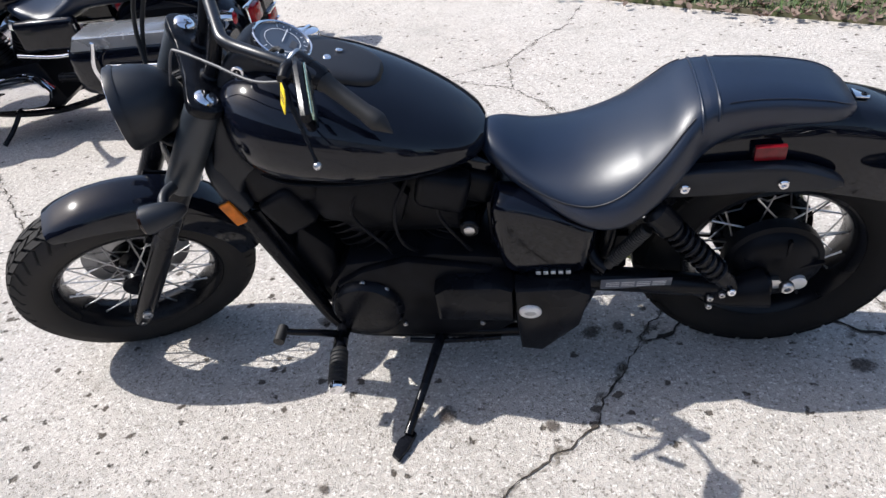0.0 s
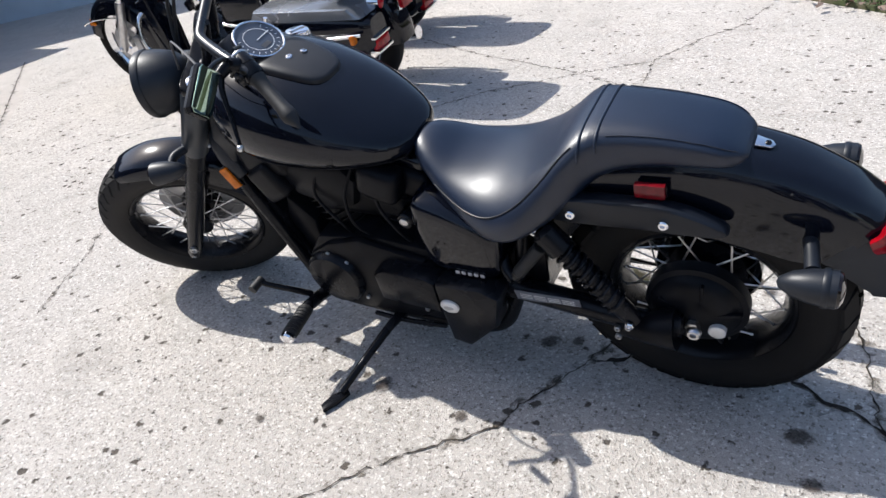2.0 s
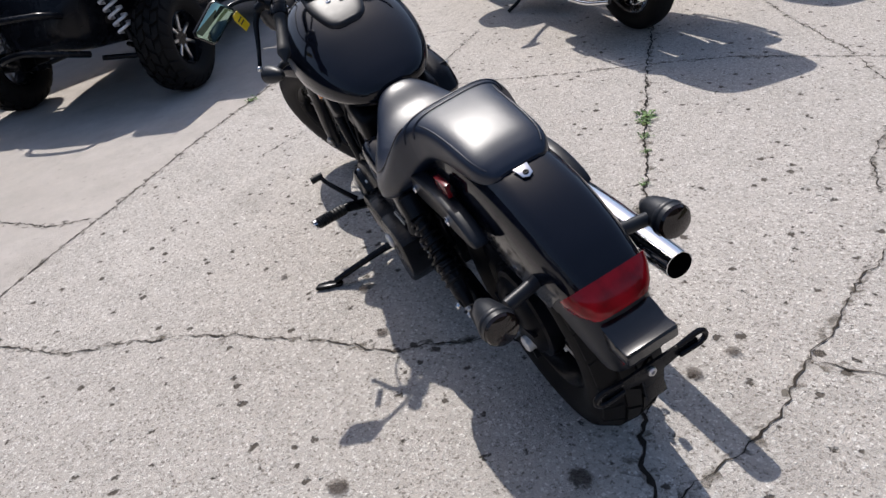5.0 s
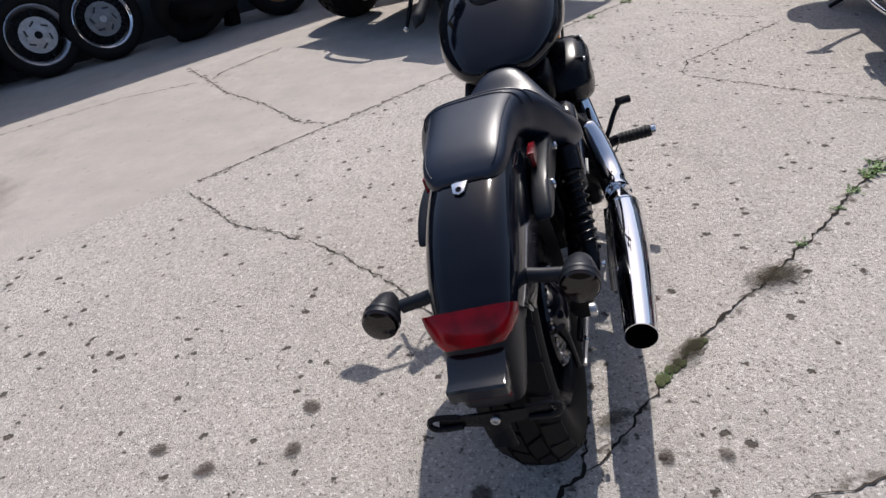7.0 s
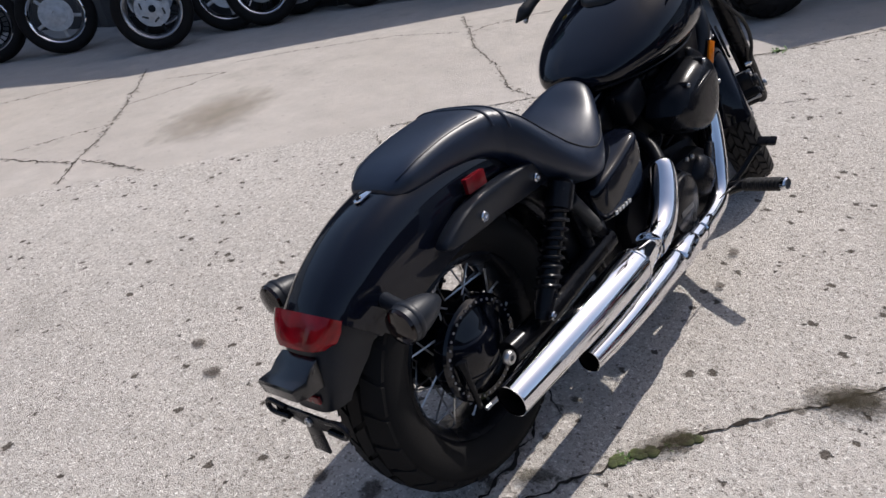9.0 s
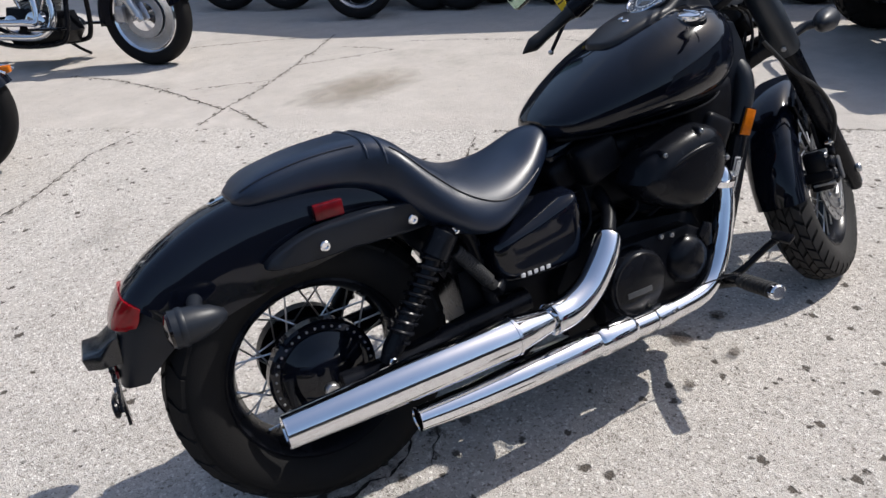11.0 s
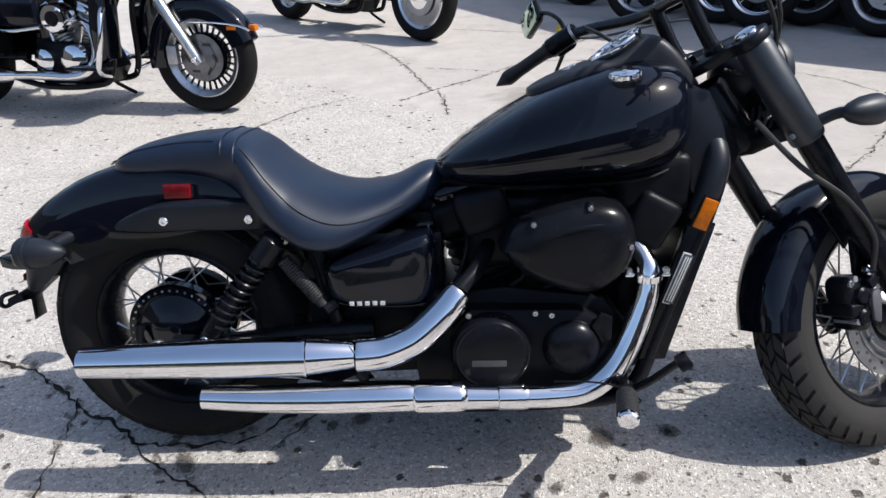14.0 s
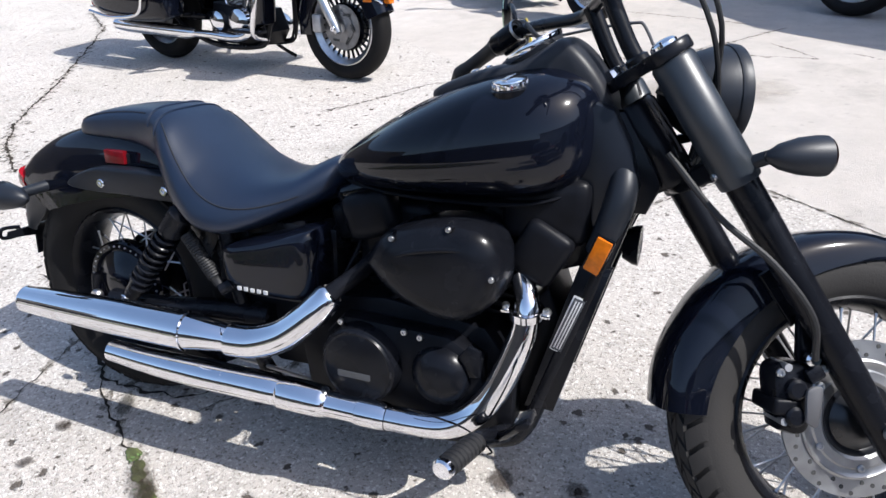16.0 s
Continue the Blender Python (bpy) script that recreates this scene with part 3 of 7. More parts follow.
def weed_tuft(x, y, size, seed, count=26):
    """A tuft of small leaves that grows out of a crack."""
    rnd = random.Random(seed)
    g = Geo()
    for _ in range(count):
        a, t = rnd.uniform(0, 6.28), rnd.uniform(0.2, 1.0)
        L, w = size * rnd.uniform(0.4, 1.0), size * rnd.uniform(0.10, 0.2)
        ox, oy = rnd.gauss(0, size * 0.5), rnd.gauss(0, size * 0.5)
        d = Vector((math.cos(a), math.sin(a), t)).normalized()
        s = Vector((-math.sin(a), math.cos(a), 0)) * w
        p = Vector((ox, oy, 0.002))
        mid, tip = p + d * L * 0.55 + Vector((0, 0, L * 0.1)), p + d * L - Vector((0, 0, L * 0.15))
        g.add([p - s * 0.3, p + s * 0.3, mid + s, tip, mid - s], [(0, 1, 2, 3, 4)])
    ob = part("weed", g, WEED)
    ob.matrix_basis = pose(x, y, 0)
    return tagged(ob, "small green weed growing from a concrete crack", "weed", "weeds in the cracks")


for k, (x, y, s) in enumerate([(0.24, 1.90, 0.014), (0.33, 1.84, 0.016), (-0.80, 2.71, 0.045), (-0.74, 2.67, 0.04), (-0.62, 2.58, 0.025), (-0.50, 2.49, 0.02), (-0.28, 2.32, 0.018), (-2.10, 3.72, 0.05), (-1.95, 3.62, 0.05), (-3.76, 2.02, 0.05), (-2.78, 1.24, 0.04), (-3.4, 1.76, 0.035)]):
    weed_tuft(x, y, s, k + 11)
MOSSES = [(0.20, 1.935, 0.032, -38), (0.295, 1.865, 0.030, -38), (0.345, 1.825, 0.016, -30), (-0.75, 2.68, 0.06, -38)]
for k, (x, y, L, turn) in enumerate(MOSSES):
    rnd = random.Random(k)
    g = Geo()
    for _ in range(16):
        g.ball((rnd.uniform(-L, L), rnd.uniform(-0.010, 0.010), 0.002), rnd.uniform(0.006, 0.013), 7, (1.3, 1, 0.5))
    part("moss", g, MOSS, ground).matrix_basis = pose(x, y, 0, 0, 0, turn)


def lawn():
    """The verge past the slab: low soil, grass blades and dead leaves."""
    edge = [(-0.6, 6.05), (0.46, 5.15), (1.10, 4.62), (1.77, 4.12), (3.4, 2.9)]
    far = [(x + 4.0, y + 5.0) for x, y in edge]
    g = Geo()
    top = [(x, y, 0.03) for x, y in edge]
    g.add([(x, y, -0.02) for x, y in edge] + top + [(x, y, 0.05) for x, y in far], [(i, i + 1, i + 6, i + 5) for i in range(4)] + [(i + 5, i + 6, i + 11, i + 10) for i in range(4)])
    soil = tagged(part("lawn", g, LAWN), "brown verge with grass and dead leaves", "lawn", kind="structure")
    rnd = random.Random(4)
    blades, leaves = Geo(), Geo()
    for i in range(5200):
        k = rnd.randrange(4)
        u, v = rnd.random(), rnd.random() ** 1.5 * 0.35
        a, b = Vector(edge[k]), Vector(edge[k + 1])
        p = a.lerp(b, u) + Vector((4.0, 5.0)) * v
        p3 = Vector((p.x, p.y, 0.03 + 0.02 * v))
        ang = rnd.uniform(0, 6.28)
        if i % 4:
            h, lean = rnd.uniform(0.04, 0.10), rnd.uniform(0.01, 0.05)
            d, s = Vector((math.cos(ang), math.sin(ang), 0)), Vector((-math.sin(ang), math.cos(ang), 0)) * 0.004
            blades.add([p3 - s, p3 + s, p3 + d * lean + Vector((0, 0, h))], [(0, 1, 2)])
        else:
            L = rnd.uniform(0.02, 0.045)
            m = pose(p.x + rnd.uniform(-0.15, 0.05), p.y + rnd.uniform(-0.15, 0.05), 0.045, rnd.uniform(-40, 40), rnd.uniform(-40, 40), math.degrees(ang))
            leaves.add([(-L, 0, 0), (-0.3 * L, -0.45 * L, 0.006), (0.5 * L, -0.4 * L, 0.004), (L, 0, 0), (0.5 * L, 0.4 * L, 0.006), (-0.3 * L, 0.45 * L, 0.003)], [(0, 1, 2, 3), (0, 3, 4, 5)], m)
    tagged(part("grass", blades, GRASS), "short green grass blades on the verge", "grass", kind="stuff")
    tagged(part("fallen_leaves", leaves, DRYLEAF), "dry brown leaves lying on the verge", "leaves", kind="stuff")


lawn()


def yard_building():
    """A low clad building round the yard's corner; it shades the strip with the wheels."""
    H = 2.6
    foot = [(-1.1, -7.6), (-2.25, -4.40), (-3.25, -2.85), (-6.55, -0.45), (-8.35, 3.20), (-8.45, 4.4)]
    b = thing("yard_building", Matrix.Identity(4), "low dark metal-clad building along the yard", "building")
    back = [(x - 5.0, y - 1.6) for x, y in foot]
    for (x0, y0), (x1, y1) in zip(foot, foot[1:]):
        d = Vector((x1 - x0, y1 - y0, 0))
        n = int(d.length / 0.12)
        s = Vector((-d.y, d.x, 0)).normalized()
        outer, inner = [], []
        for k in range(n + 1):
            p = Vector((x0, y0, 0)) + d * (k / n)
            outer.append(p - s * (0.014 if k % 2 else -0.014))
            inner.append(p + s * 0.12)
        line = outer + inner[::-1]
        part("wall", Geo().loft([[(p.x, p.y, z) for p in line] for z in (0.0, H)]), CLAD, b, "", None, 20)
    roof = [(x + 0.12, y + 0.04) for x, y in foot] + back[::-1]
    part("roof", Geo().loft([[(x, y, H + 0.002) for x, y in roof], [(x, y, H + 0.09) for x, y in roof]]), ROOFM, b, "grey sheet roof")
    part("back_wall", Geo().loft([[(x, y, z) for x, y in back] + [(x - 0.1, y) + (z,) for x, y in back[::-1]] for z in (0.0, H)]), CLAD, b)
    return b


yard_building()


def pale_building():
    """A pale painted building past the corner of the yard."""
    b = thing("pale_building", pose(-9.03, 5.81, 0, 0, 0, 54), "pale blue-grey painted building past the yard", "building")
    part("wall", Geo().box((9.0, 0.25, 3.6), (1.5, 0.125, 1.8), 0), PAINTW, b)
    part("end_wall", Geo().box((0.25, 5.0, 3.6), (-2.875, 2.752, 1.8), 0), PAINTW, b)
    part("end_wall", Geo().box((0.25, 5.0, 3.6), (5.875, 2.752, 1.8), 0), PAINTW, b)
    part("roof", Geo().box((9.4, 5.6, 0.2), (1.5, 2.6, 3.702), 0.02), ROOFM, b)


pale_building()


# ---- the black cruiser ----
bike = thing("motorcycle", pose(0.495, 1.570, 0, -11.5, 0, 180), "black cruiser motorcycle leaning on its side stand", "motorcycle")
REAR_R, FRONT_R = 0.318, 0.323
AXLE = (0.012, 0.0, 0.3185)
STEER, RAKE = radians(30), radians(34.6)
ahead = Vector((math.cos(RAKE), 0, math.sin(RAKE)))
fwd = ahead * math.cos(STEER) + Vector((0, 1, 0)) * math.sin(STEER)
lft = Vector((0, 1, 0)) * math.cos(STEER) - ahead * math.sin(STEER)
axis = Vector((-math.sin(RAKE), 0, math.cos(RAKE)))
FORK = Matrix(((fwd.x, lft.x, axis.x, 1.678), (fwd.y, lft.y, axis.y, 0.018), (fwd.z, lft.z, axis.z, 0.299), (0, 0, 0, 1)))

# wheels
rear = spoked_wheel(bike, "rear_wheel", Matrix.Translation(AXLE), REAR_R, 0.192, 0.082, 0.088, 0.045)
front = spoked_wheel(bike, "front_wheel", FORK, FRONT_R, 0.211, 0.063, 0.050, 0.040, side_mat=DUSTY_SUNLIT)
disc = Geo()
dp = [(-0.060, 0.108), (-0.060, 0.145), (-0.065, 0.145), (-0.065, 0.108)]
disc.lathe(dp, 56, loop=True)
part("brake_disc", disc, ROTOR, front, "drilled steel brake disc", FORK)
part("disc_carrier", Geo().lathe([(-0.056, 0.066), (-0.060, 0.072), (-0.064, 0.111), (-0.068, 0.111), (-0.0695, 0.107), (-0.0675, 0.104), (-0.0675, 0.092), (-0.0705, 0.089), (-0.0705, 0.074), (-0.064, 0.066)], 48, loop=True), ROTOR, front, "cast alloy disc carrier", FORK)
part("disc_boss", Geo().lathe([(-0.050, 0.070), (-0.066, 0.070), (-0.067, 0.062), (-0.064, 0.056), (-0.072, 0.044), (-0.079, 0.034), (-0.080, 0.022), (-0.080, 1e-4)], 40), HOUSING, front, "black hub boss", FORK)
HOLE = shared("disc_hole", Geo().lathe([(0, 0.0045), (0.0012, 0.0040), (0.0012, 1e-4)], 8, "Z"), INK)
for k in range(40):
    a, r = 2 * math.pi * k / 40, (0.118, 0.127, 0.137)[k % 3]
    piece("disc_hole", HOLE, front, FORK @ pose(r * math.cos(a), -0.0648, r * math.sin(a), 90, 0, 0))
for k in range(6):
    a = 2 * math.pi * k / 6
    bolt(front, (0.089 * math.cos(a), -0.0695, 0.089 * math.sin(a)), (0, -1, 0), 0.007, 0.005, STEEL, xf=FORK)

inv = FORK.inverted()
long_way = (inv.to_3x3() @ Vector((-0.22, 0.84, -0.50))).normalized()
face_way = inv.to_3x3() @ Vector((-0.93, -0.24, -0.02))
face_way = (face_way - long_way * face_way.dot(long_way)).normalized()
MIRROR_AXES = (long_way, face_way, inv @ Vector((0.893, 0.334, 1.006)))

# fork legs, yokes and bars, in the fork's own frame
for s in (-1, 1):
    leg = part("fork_leg", Geo().lathe([(-0.075, 0.004), (-0.075, 0.018), (-0.055, 0.024), (0.02, 0.026), (0.10, 0.0285), (0.36, 0.0285), (0.52, 0.0290), (0.52, 0.01)], 28, "Z", m=Matrix.Translation((0, s * 0.120, 0))), SATIN, bike, "satin black fork leg", FORK)
    part("fork_cover", Geo().lathe([(0.497, 0.029), (0.497, 0.0350), (0.502, 0.0365), (0.728, 0.0375), (0.734, 0.034), (0.735, 0.01)], 28, "Z", m=Matrix.Translation((0, s * 0.120, 0))), COVER, leg, "matte blue-black upper fork cover", FORK)
    part("fork_cap", Geo().lathe([(0.752, 0.0235), (0.762, 0.0235), (0.766, 0.020), (0.769, 0.012), (0.770, 1e-4)], 24, "Z", m=Matrix.Translation((0, s * 0.120, 0))), CHROME, leg, "chrome fork cap", FORK)
    bolt(leg, (-0.036, s * 0.124, 0.528), (-1, s * 0.12, 0), 0.007, 0.005, STEEL, xf=FORK)
    bolt(leg, (0, s * 0.146, 0.0), (0, s, 0), 0.014, 0.010, STEEL, "axle_nut", xf=FORK)
    bolt(leg, (0.0, s * 0.138, -0.055), (0, s, -0.3), 0.008, 0.006, STEEL, xf=FORK)
part("axle", Geo().lathe([(-0.115, 0.009), (0.115, 0.009)], 12), STEEL, front, "", FORK)
yoke_line = [(0.045, 0.05), (0.035, 0.10), (0.038, 0.145), (0.0, 0.158), (-0.038, 0.145), (-0.045, 0.10), (-0.085, 0.04), (-0.085, -0.04), (-0.045, -0.10), (-0.038, -0.145), (0.0, -0.158), (0.038, -0.145), (0.035, -0.10), (0.045, -0.05)]
top_line = [tuple(q) for q in spline([(0.030, 0.05), (0.036, 0.10), (0.034, 0.145), (0.0, 0.159), (-0.034, 0.145), (-0.042, 0.10), (-0.078, 0.045), (-0.084, 0.0), (-0.078, -0.045), (-0.042, -0.10), (-0.034, -0.145), (0.0, -0.159), (0.034, -0.145), (0.036, -0.10), (0.030, -0.05), (0.030, 0.05)], 3)[:-1]]
part("top_yoke", Geo().plate(top_line, 0.734, 0.757, 0.005, plane="XY"), SATIN, bike, "black top yoke", FORK)
part("bottom_yoke", Geo().plate([(x * 0.75, y * 0.80) for x, y in yoke_line], 0.515, 0.550, 0.006, plane="XY"), SATIN, bike, "black bottom yoke", FORK)
part("steering_nut", Geo().lathe([(0.755, 0.019), (0.770, 0.018), (0.774, 0.014), (0.774, 1e-4)], 6, "Z", m=Matrix.Translation((-0.052, 0, 0))), CHROME, bike, "chrome steering stem nut", FORK)
half_bar = [(-0.005, 0.0, 0.890), (-0.005, 0.05, 0.890), (-0.006, 0.088, 0.890), (-0.012, 0.106, 0.893), (-0.028, 0.130, 0.902), (-0.070, 0.190, 0.932), (-0.122, 0.245, 0.955), (-0.156, 0.270, 0.952), (-0.230, 0.358, 0.950)]
bar_line = [(x, -y, z) for x, y, z in half_bar[:0:-1]] + half_bar
handlebar = part("handlebar", Geo().tube(bar_line, 0.0125, 14, 5), HOUSING, bike, "wide black handlebar", FORK)
for s in (-1, 1):
    part("riser", Geo().tube([(-0.022, s * 0.050, 0.752), (-0.020, s * 0.050, 0.800), (-0.006, s * 0.050, 0.894)], [0.0165, 0.0155, 0.0165], 14), SATIN, bike, "", FORK)
    part("riser_base", Geo().lathe([(-0.004, 0.022), (0.008, 0.022), (0.012, 0.017), (0.012, 1e-4)], 20, "Z", m=pose(-0.022, s * 0.050, 0.758)), SATIN, bike, "", FORK)
    e0, e1 = Vector((-0.150, s * 0.258, 0.949)), Vector((-0.236, s * 0.364, 0.950))
    d = (e1 - e0).normalized()
    gl = (e1 - e0).length
    gm = Matrix.Translation(e0) @ d.to_track_quat("Z", "Y").to_matrix().to_4x4()
    ridges = [(0, 0.012), (0, 0.0200), (0.006, 0.0200), (0.010, 0.0172), (gl * 0.35, 0.0160), (gl * 0.70, 0.0164), (gl - 0.026, 0.0186), (gl - 0.010, 0.0192), (gl - 0.006, 0.0180), (gl + 0.010, 0.0100), (gl + 0.026, 0.0020), (gl + 0.026, 1e-4)]
    part("grip", Geo().lathe(ridges, 20, "Z", m=gm), GRIP, handlebar, "black rubber grip", FORK)
    sw = part("switch_housing", Geo().lathe([(-0.068, 0.013), (-0.068, 0.0205), (-0.062, 0.0225), (-0.036, 0.0235), (-0.035, 0.0222), (-0.033, 0.0222), (-0.032, 0.0235), (-0.006, 0.0240), (-0.001, 0.0215), (-0.001, 0.013)], 28, "Z", m=gm).box((0.034, 0.030, 0.048), (0, 0, 0), 0.008, 3, m=gm @ pose(-0.010, -s * 0.016, -0.034)), SATIN, handlebar, "black switch housing", FORK)
    part("clamp_ring", Geo().lathe([(-0.074, 0.0215), (-0.071, 0.0230), (-0.069, 0.0230), (-0.067, 0.0215)], 24, "Z", m=gm), STEEL, sw, "steel clamp ring", FORK)
    for k in range(3):
        part("switch", Geo().box((0.009, 0.010, 0.009), (0.0, 0.0, 0.0), 0.002, m=gm @ pose(-0.030, -s * (0.024 - 0.012 * k), -0.050 + 0.016 * k)), (GRIP, PLASTIC_G, RED if s < 0 else GRIP)[k], sw, "", FORK)
    part("lever_perch", Geo().tube([(-0.108, s * 0.232, 0.952), (-0.085, s * 0.240, 0.953), (-0.070, s * 0.265, 0.945)], [0.019, 0.017, 0.013], 12), SATIN, handlebar, "", FORK)
    part("lever", Geo().tube([(-0.072, s * 0.250, 0.946), (-0.080, s * 0.292, 0.925), (-0.105, s * 0.335, 0.893), (-0.127, s * 0.376, 0.864), (-0.132, s * 0.388, 0.856)], [0.009, 0.0085, 0.007, 0.006, 0.008], 10, flat=0.6), SATIN, handlebar, "black control lever", FORK)
    part("lever_end", Geo().ball((-0.132, s * 0.388, 0.856), 0.0085, 12), STEEL, handlebar, "", FORK)
    mirror = part("mirror_stem", Geo().tube([(-0.095, s * 0.240, 0.960), (-0.078, s * 0.262, 0.992), (-0.058, s * 0.320, 1.020), (-0.052, s * 0.390, 1.030)], 0.0055, 10), SATIN, handlebar, "", FORK)
    outline = [(-0.060, -0.030), (-0.050, -0.036), (0.042, -0.034), (0.054, -0.026), (0.064, 0.026), (0.056, 0.036), (-0.038, 0.034), (-0.050, 0.026)]
    ly, nx, cc = MIRROR_AXES
    flip = Matrix.Diagonal((1, s, 1, 1))
    X, Y, C0 = flip @ ly, flip @ nx, flip @ cc
    Z = X.cross(Y)
    mm = Matrix(((X.x, Y.x, Z.x, C0.x), (X.y, Y.y, Z.y, C0.y), (X.z, Y.z, Z.z, C0.z), (0, 0, 0, 1)))
    part("mirror_shell", Geo().plate(outline, -0.016, 0.004, 0.010, m=mm), SATIN, handlebar, "black mirror shell", FORK)
    part("mirror_glass", Geo().plate([(x * 0.92, z * 0.88) for x, z in outline], 0.003, 0.006, 0.001, m=mm), MIRROR, handlebar, "mirror glass", FORK)
reservoir = part("brake_reservoir", Geo().box((0.055, 0.075, 0.030), (-0.085, -0.225, 0.995), 0.008), SATIN, handlebar, "", FORK)
part("reservoir_lid", Geo().box((0.050, 0.070, 0.008), (-0.085, -0.225, 1.014), 0.003), CHROME, handlebar, "chrome reservoir lid", FORK)
tag = Geo().plate([(-0.013, 0.0), (0.006, 0.004), (0.013, -0.008), (0.013, -0.058), (-0.012, -0.058)], -0.001, 0.001, 0.0005, m=Matrix.Translation((-0.046, 0.322, 0.974)) @ pose(0, 0, 0, 20, 8, 95))
tagp = part("price_tag", tag, YELLOW, handlebar, "yellow paper tag hanging from the lever", FORK)
for k in range(2):
    part("tag_line", Geo().plate([(-0.009, -0.018 - 0.012 * k), (0.009, -0.018 - 0.012 * k), (0.009, -0.022 - 0.012 * k), (-0.009, -0.022 - 0.012 * k)], -0.0016, 0.0016, 0.0003, m=Matrix.Translation((-0.046, 0.322, 0.974)) @ pose(0, 0, 0, 20, 8, 95)), INK, tagp, "", FORK)
# cables
for k, pts in enumerate([[(-0.080, 0.255, 0.935), (-0.036, 0.219, 0.898), (0.015, 0.139, 0.862), (0.058, 0.070, 0.828), (0.066, 0.054, 0.806), (0.050, 0.045, 0.72)],
                         [(-0.10, -0.235, 0.965), (0.03, -0.19, 1.00), (0.085, -0.14, 0.90), (0.085, -0.12, 0.74), (0.055, -0.05, 0.60)],
                         [(-0.10, -0.245, 0.955), (0.045, -0.205, 0.985), (0.105, -0.15, 0.88), (0.10, -0.125, 0.74), (0.05, -0.04, 0.62)],
                         [(-0.09, 0.18, 0.945), (-0.10, 0.12, 0.90), (-0.075, 0.09, 0.80), (-0.07, 0.05, 0.70), (-0.06, 0.03, 0.60)],
                         [(-0.075, -0.10, 0.60), (-0.066, -0.130, 0.47), (-0.036, -0.158, 0.36), (-0.024, -0.160, 0.25), (-0.044, -0.132, 0.172)]]):
    part("cable", Geo().tube(pts, (0.0030, 0.0048, 0.0048, 0.0048, 0.006)[k], 8), PLASTIC_G if k == 0 else GRIP, bike, "black control cable", FORK)
for k, (x, y, z, w, h) in enumerate([(0.030, -0.040, 0.60, 0.040, 0.050), (0.035, 0.030, 0.66, 0.036, 0.040), (0.010, -0.060, 0.54, 0.030, 0.036), (0.040, 0.000, 0.575, 0.030, 0.060)]):
    part("wiring_block", Geo().box((w, 0.040, h), (x, y, z), 0.006), SATIN if k % 2 else ENGINE, bike, "black wiring connector", FORK)
for k in range(4):
    part("cable", Geo().tube([(-0.03 + 0.012 * k, -0.075 + 0.02 * k, 0.70), (0.015 + 0.008 * k, -0.085 + 0.015 * k, 0.64), (0.005, -0.080 + 0.02 * k, 0.58), (-0.05, -0.05 + 0.02 * k, 0.52)], 0.004, 8), GRIP, bike, "black control cable", FORK)
# headlight
head = part("headlight_shell", Geo().lathe([(-0.055, 1e-4), (-0.052, 0.020), (-0.035, 0.052), (0.0, 0.078), (0.045, 0.091), (0.075, 0.094), (0.082, 0.094)], 40, "X", m=pose(0.054, 0.020, 0.662, 0, 30, 0) @ Matrix.Scale(0.935, 4)), MATTE, bike, "matte black headlight shell", FORK)
part("headlight_ring", Geo().lathe([(0.072, 0.0955), (0.080, 0.098), (0.094, 0.096), (0.096, 0.088), (0.084, 0.088)], 40, "X", loop=True, m=pose(0.054, 0.020, 0.662, 0, 30, 0) @ Matrix.Scale(0.935, 4)), MATTE, head, "", FORK)
part("headlight_lens", Geo().lathe([(0.088, 0.089), (0.097, 0.06), (0.101, 0.03), (0.102, 1e-4)], 40, "X", m=pose(0.054, 0.020, 0.662, 0, 30, 0) @ Matrix.Scale(0.935, 4)), GLASS, head, "clear headlight lens", FORK)
part("headlight_trim", Geo().lathe([(0.0935, 0.0905), (0.0962, 0.0900), (0.0962, 0.0875), (0.0935, 0.0870)], 40, "X", loop=True, m=pose(0.054, 0.020, 0.662, 0, 30, 0) @ Matrix.Scale(0.935, 4)), CHROME, head, "chrome headlight trim ring", FORK)
part("headlight_bracket", Geo().tube([(0.0, -0.10, 0.60), (0.05, -0.05, 0.580), (0.05, 0.05, 0.580), (0.0, 0.10, 0.60)], 0.010, 10), SATIN, bike, "", FORK)
for s in (-1, 1):
    ts = part("turn_signal", Geo().lathe([(-0.062, 1e-4), (-0.058, 0.010), (-0.035, 0.024), (0.0, 0.034), (0.035, 0.0375), (0.048, 0.037)], 28, "X", m=pose(0.055, s * 0.216, 0.505, 0, 30, 0) @ Matrix.Scale(0.86, 4)), MATTE, bike, "bullet-shaped black turn signal", FORK)
    part("signal_lens", Geo().lathe([(0.046, 0.037), (0.054, 0.033), (0.060, 0.020), (0.062, 1e-4)], 28, "X", m=pose(0.055, s * 0.216, 0.505, 0, 30, 0) @ Matrix.Scale(0.86, 4)), DARKLENS, ts, "smoked turn signal lens", FORK)
    part("signal_stalk", Geo().tube([(0.0, s * 0.12, 0.522), (0.045, s * 0.165, 0.516), (0.052, s * 0.195, 0.510)], [0.013, 0.012, 0.012], 12), MATTE, ts, "", FORK)

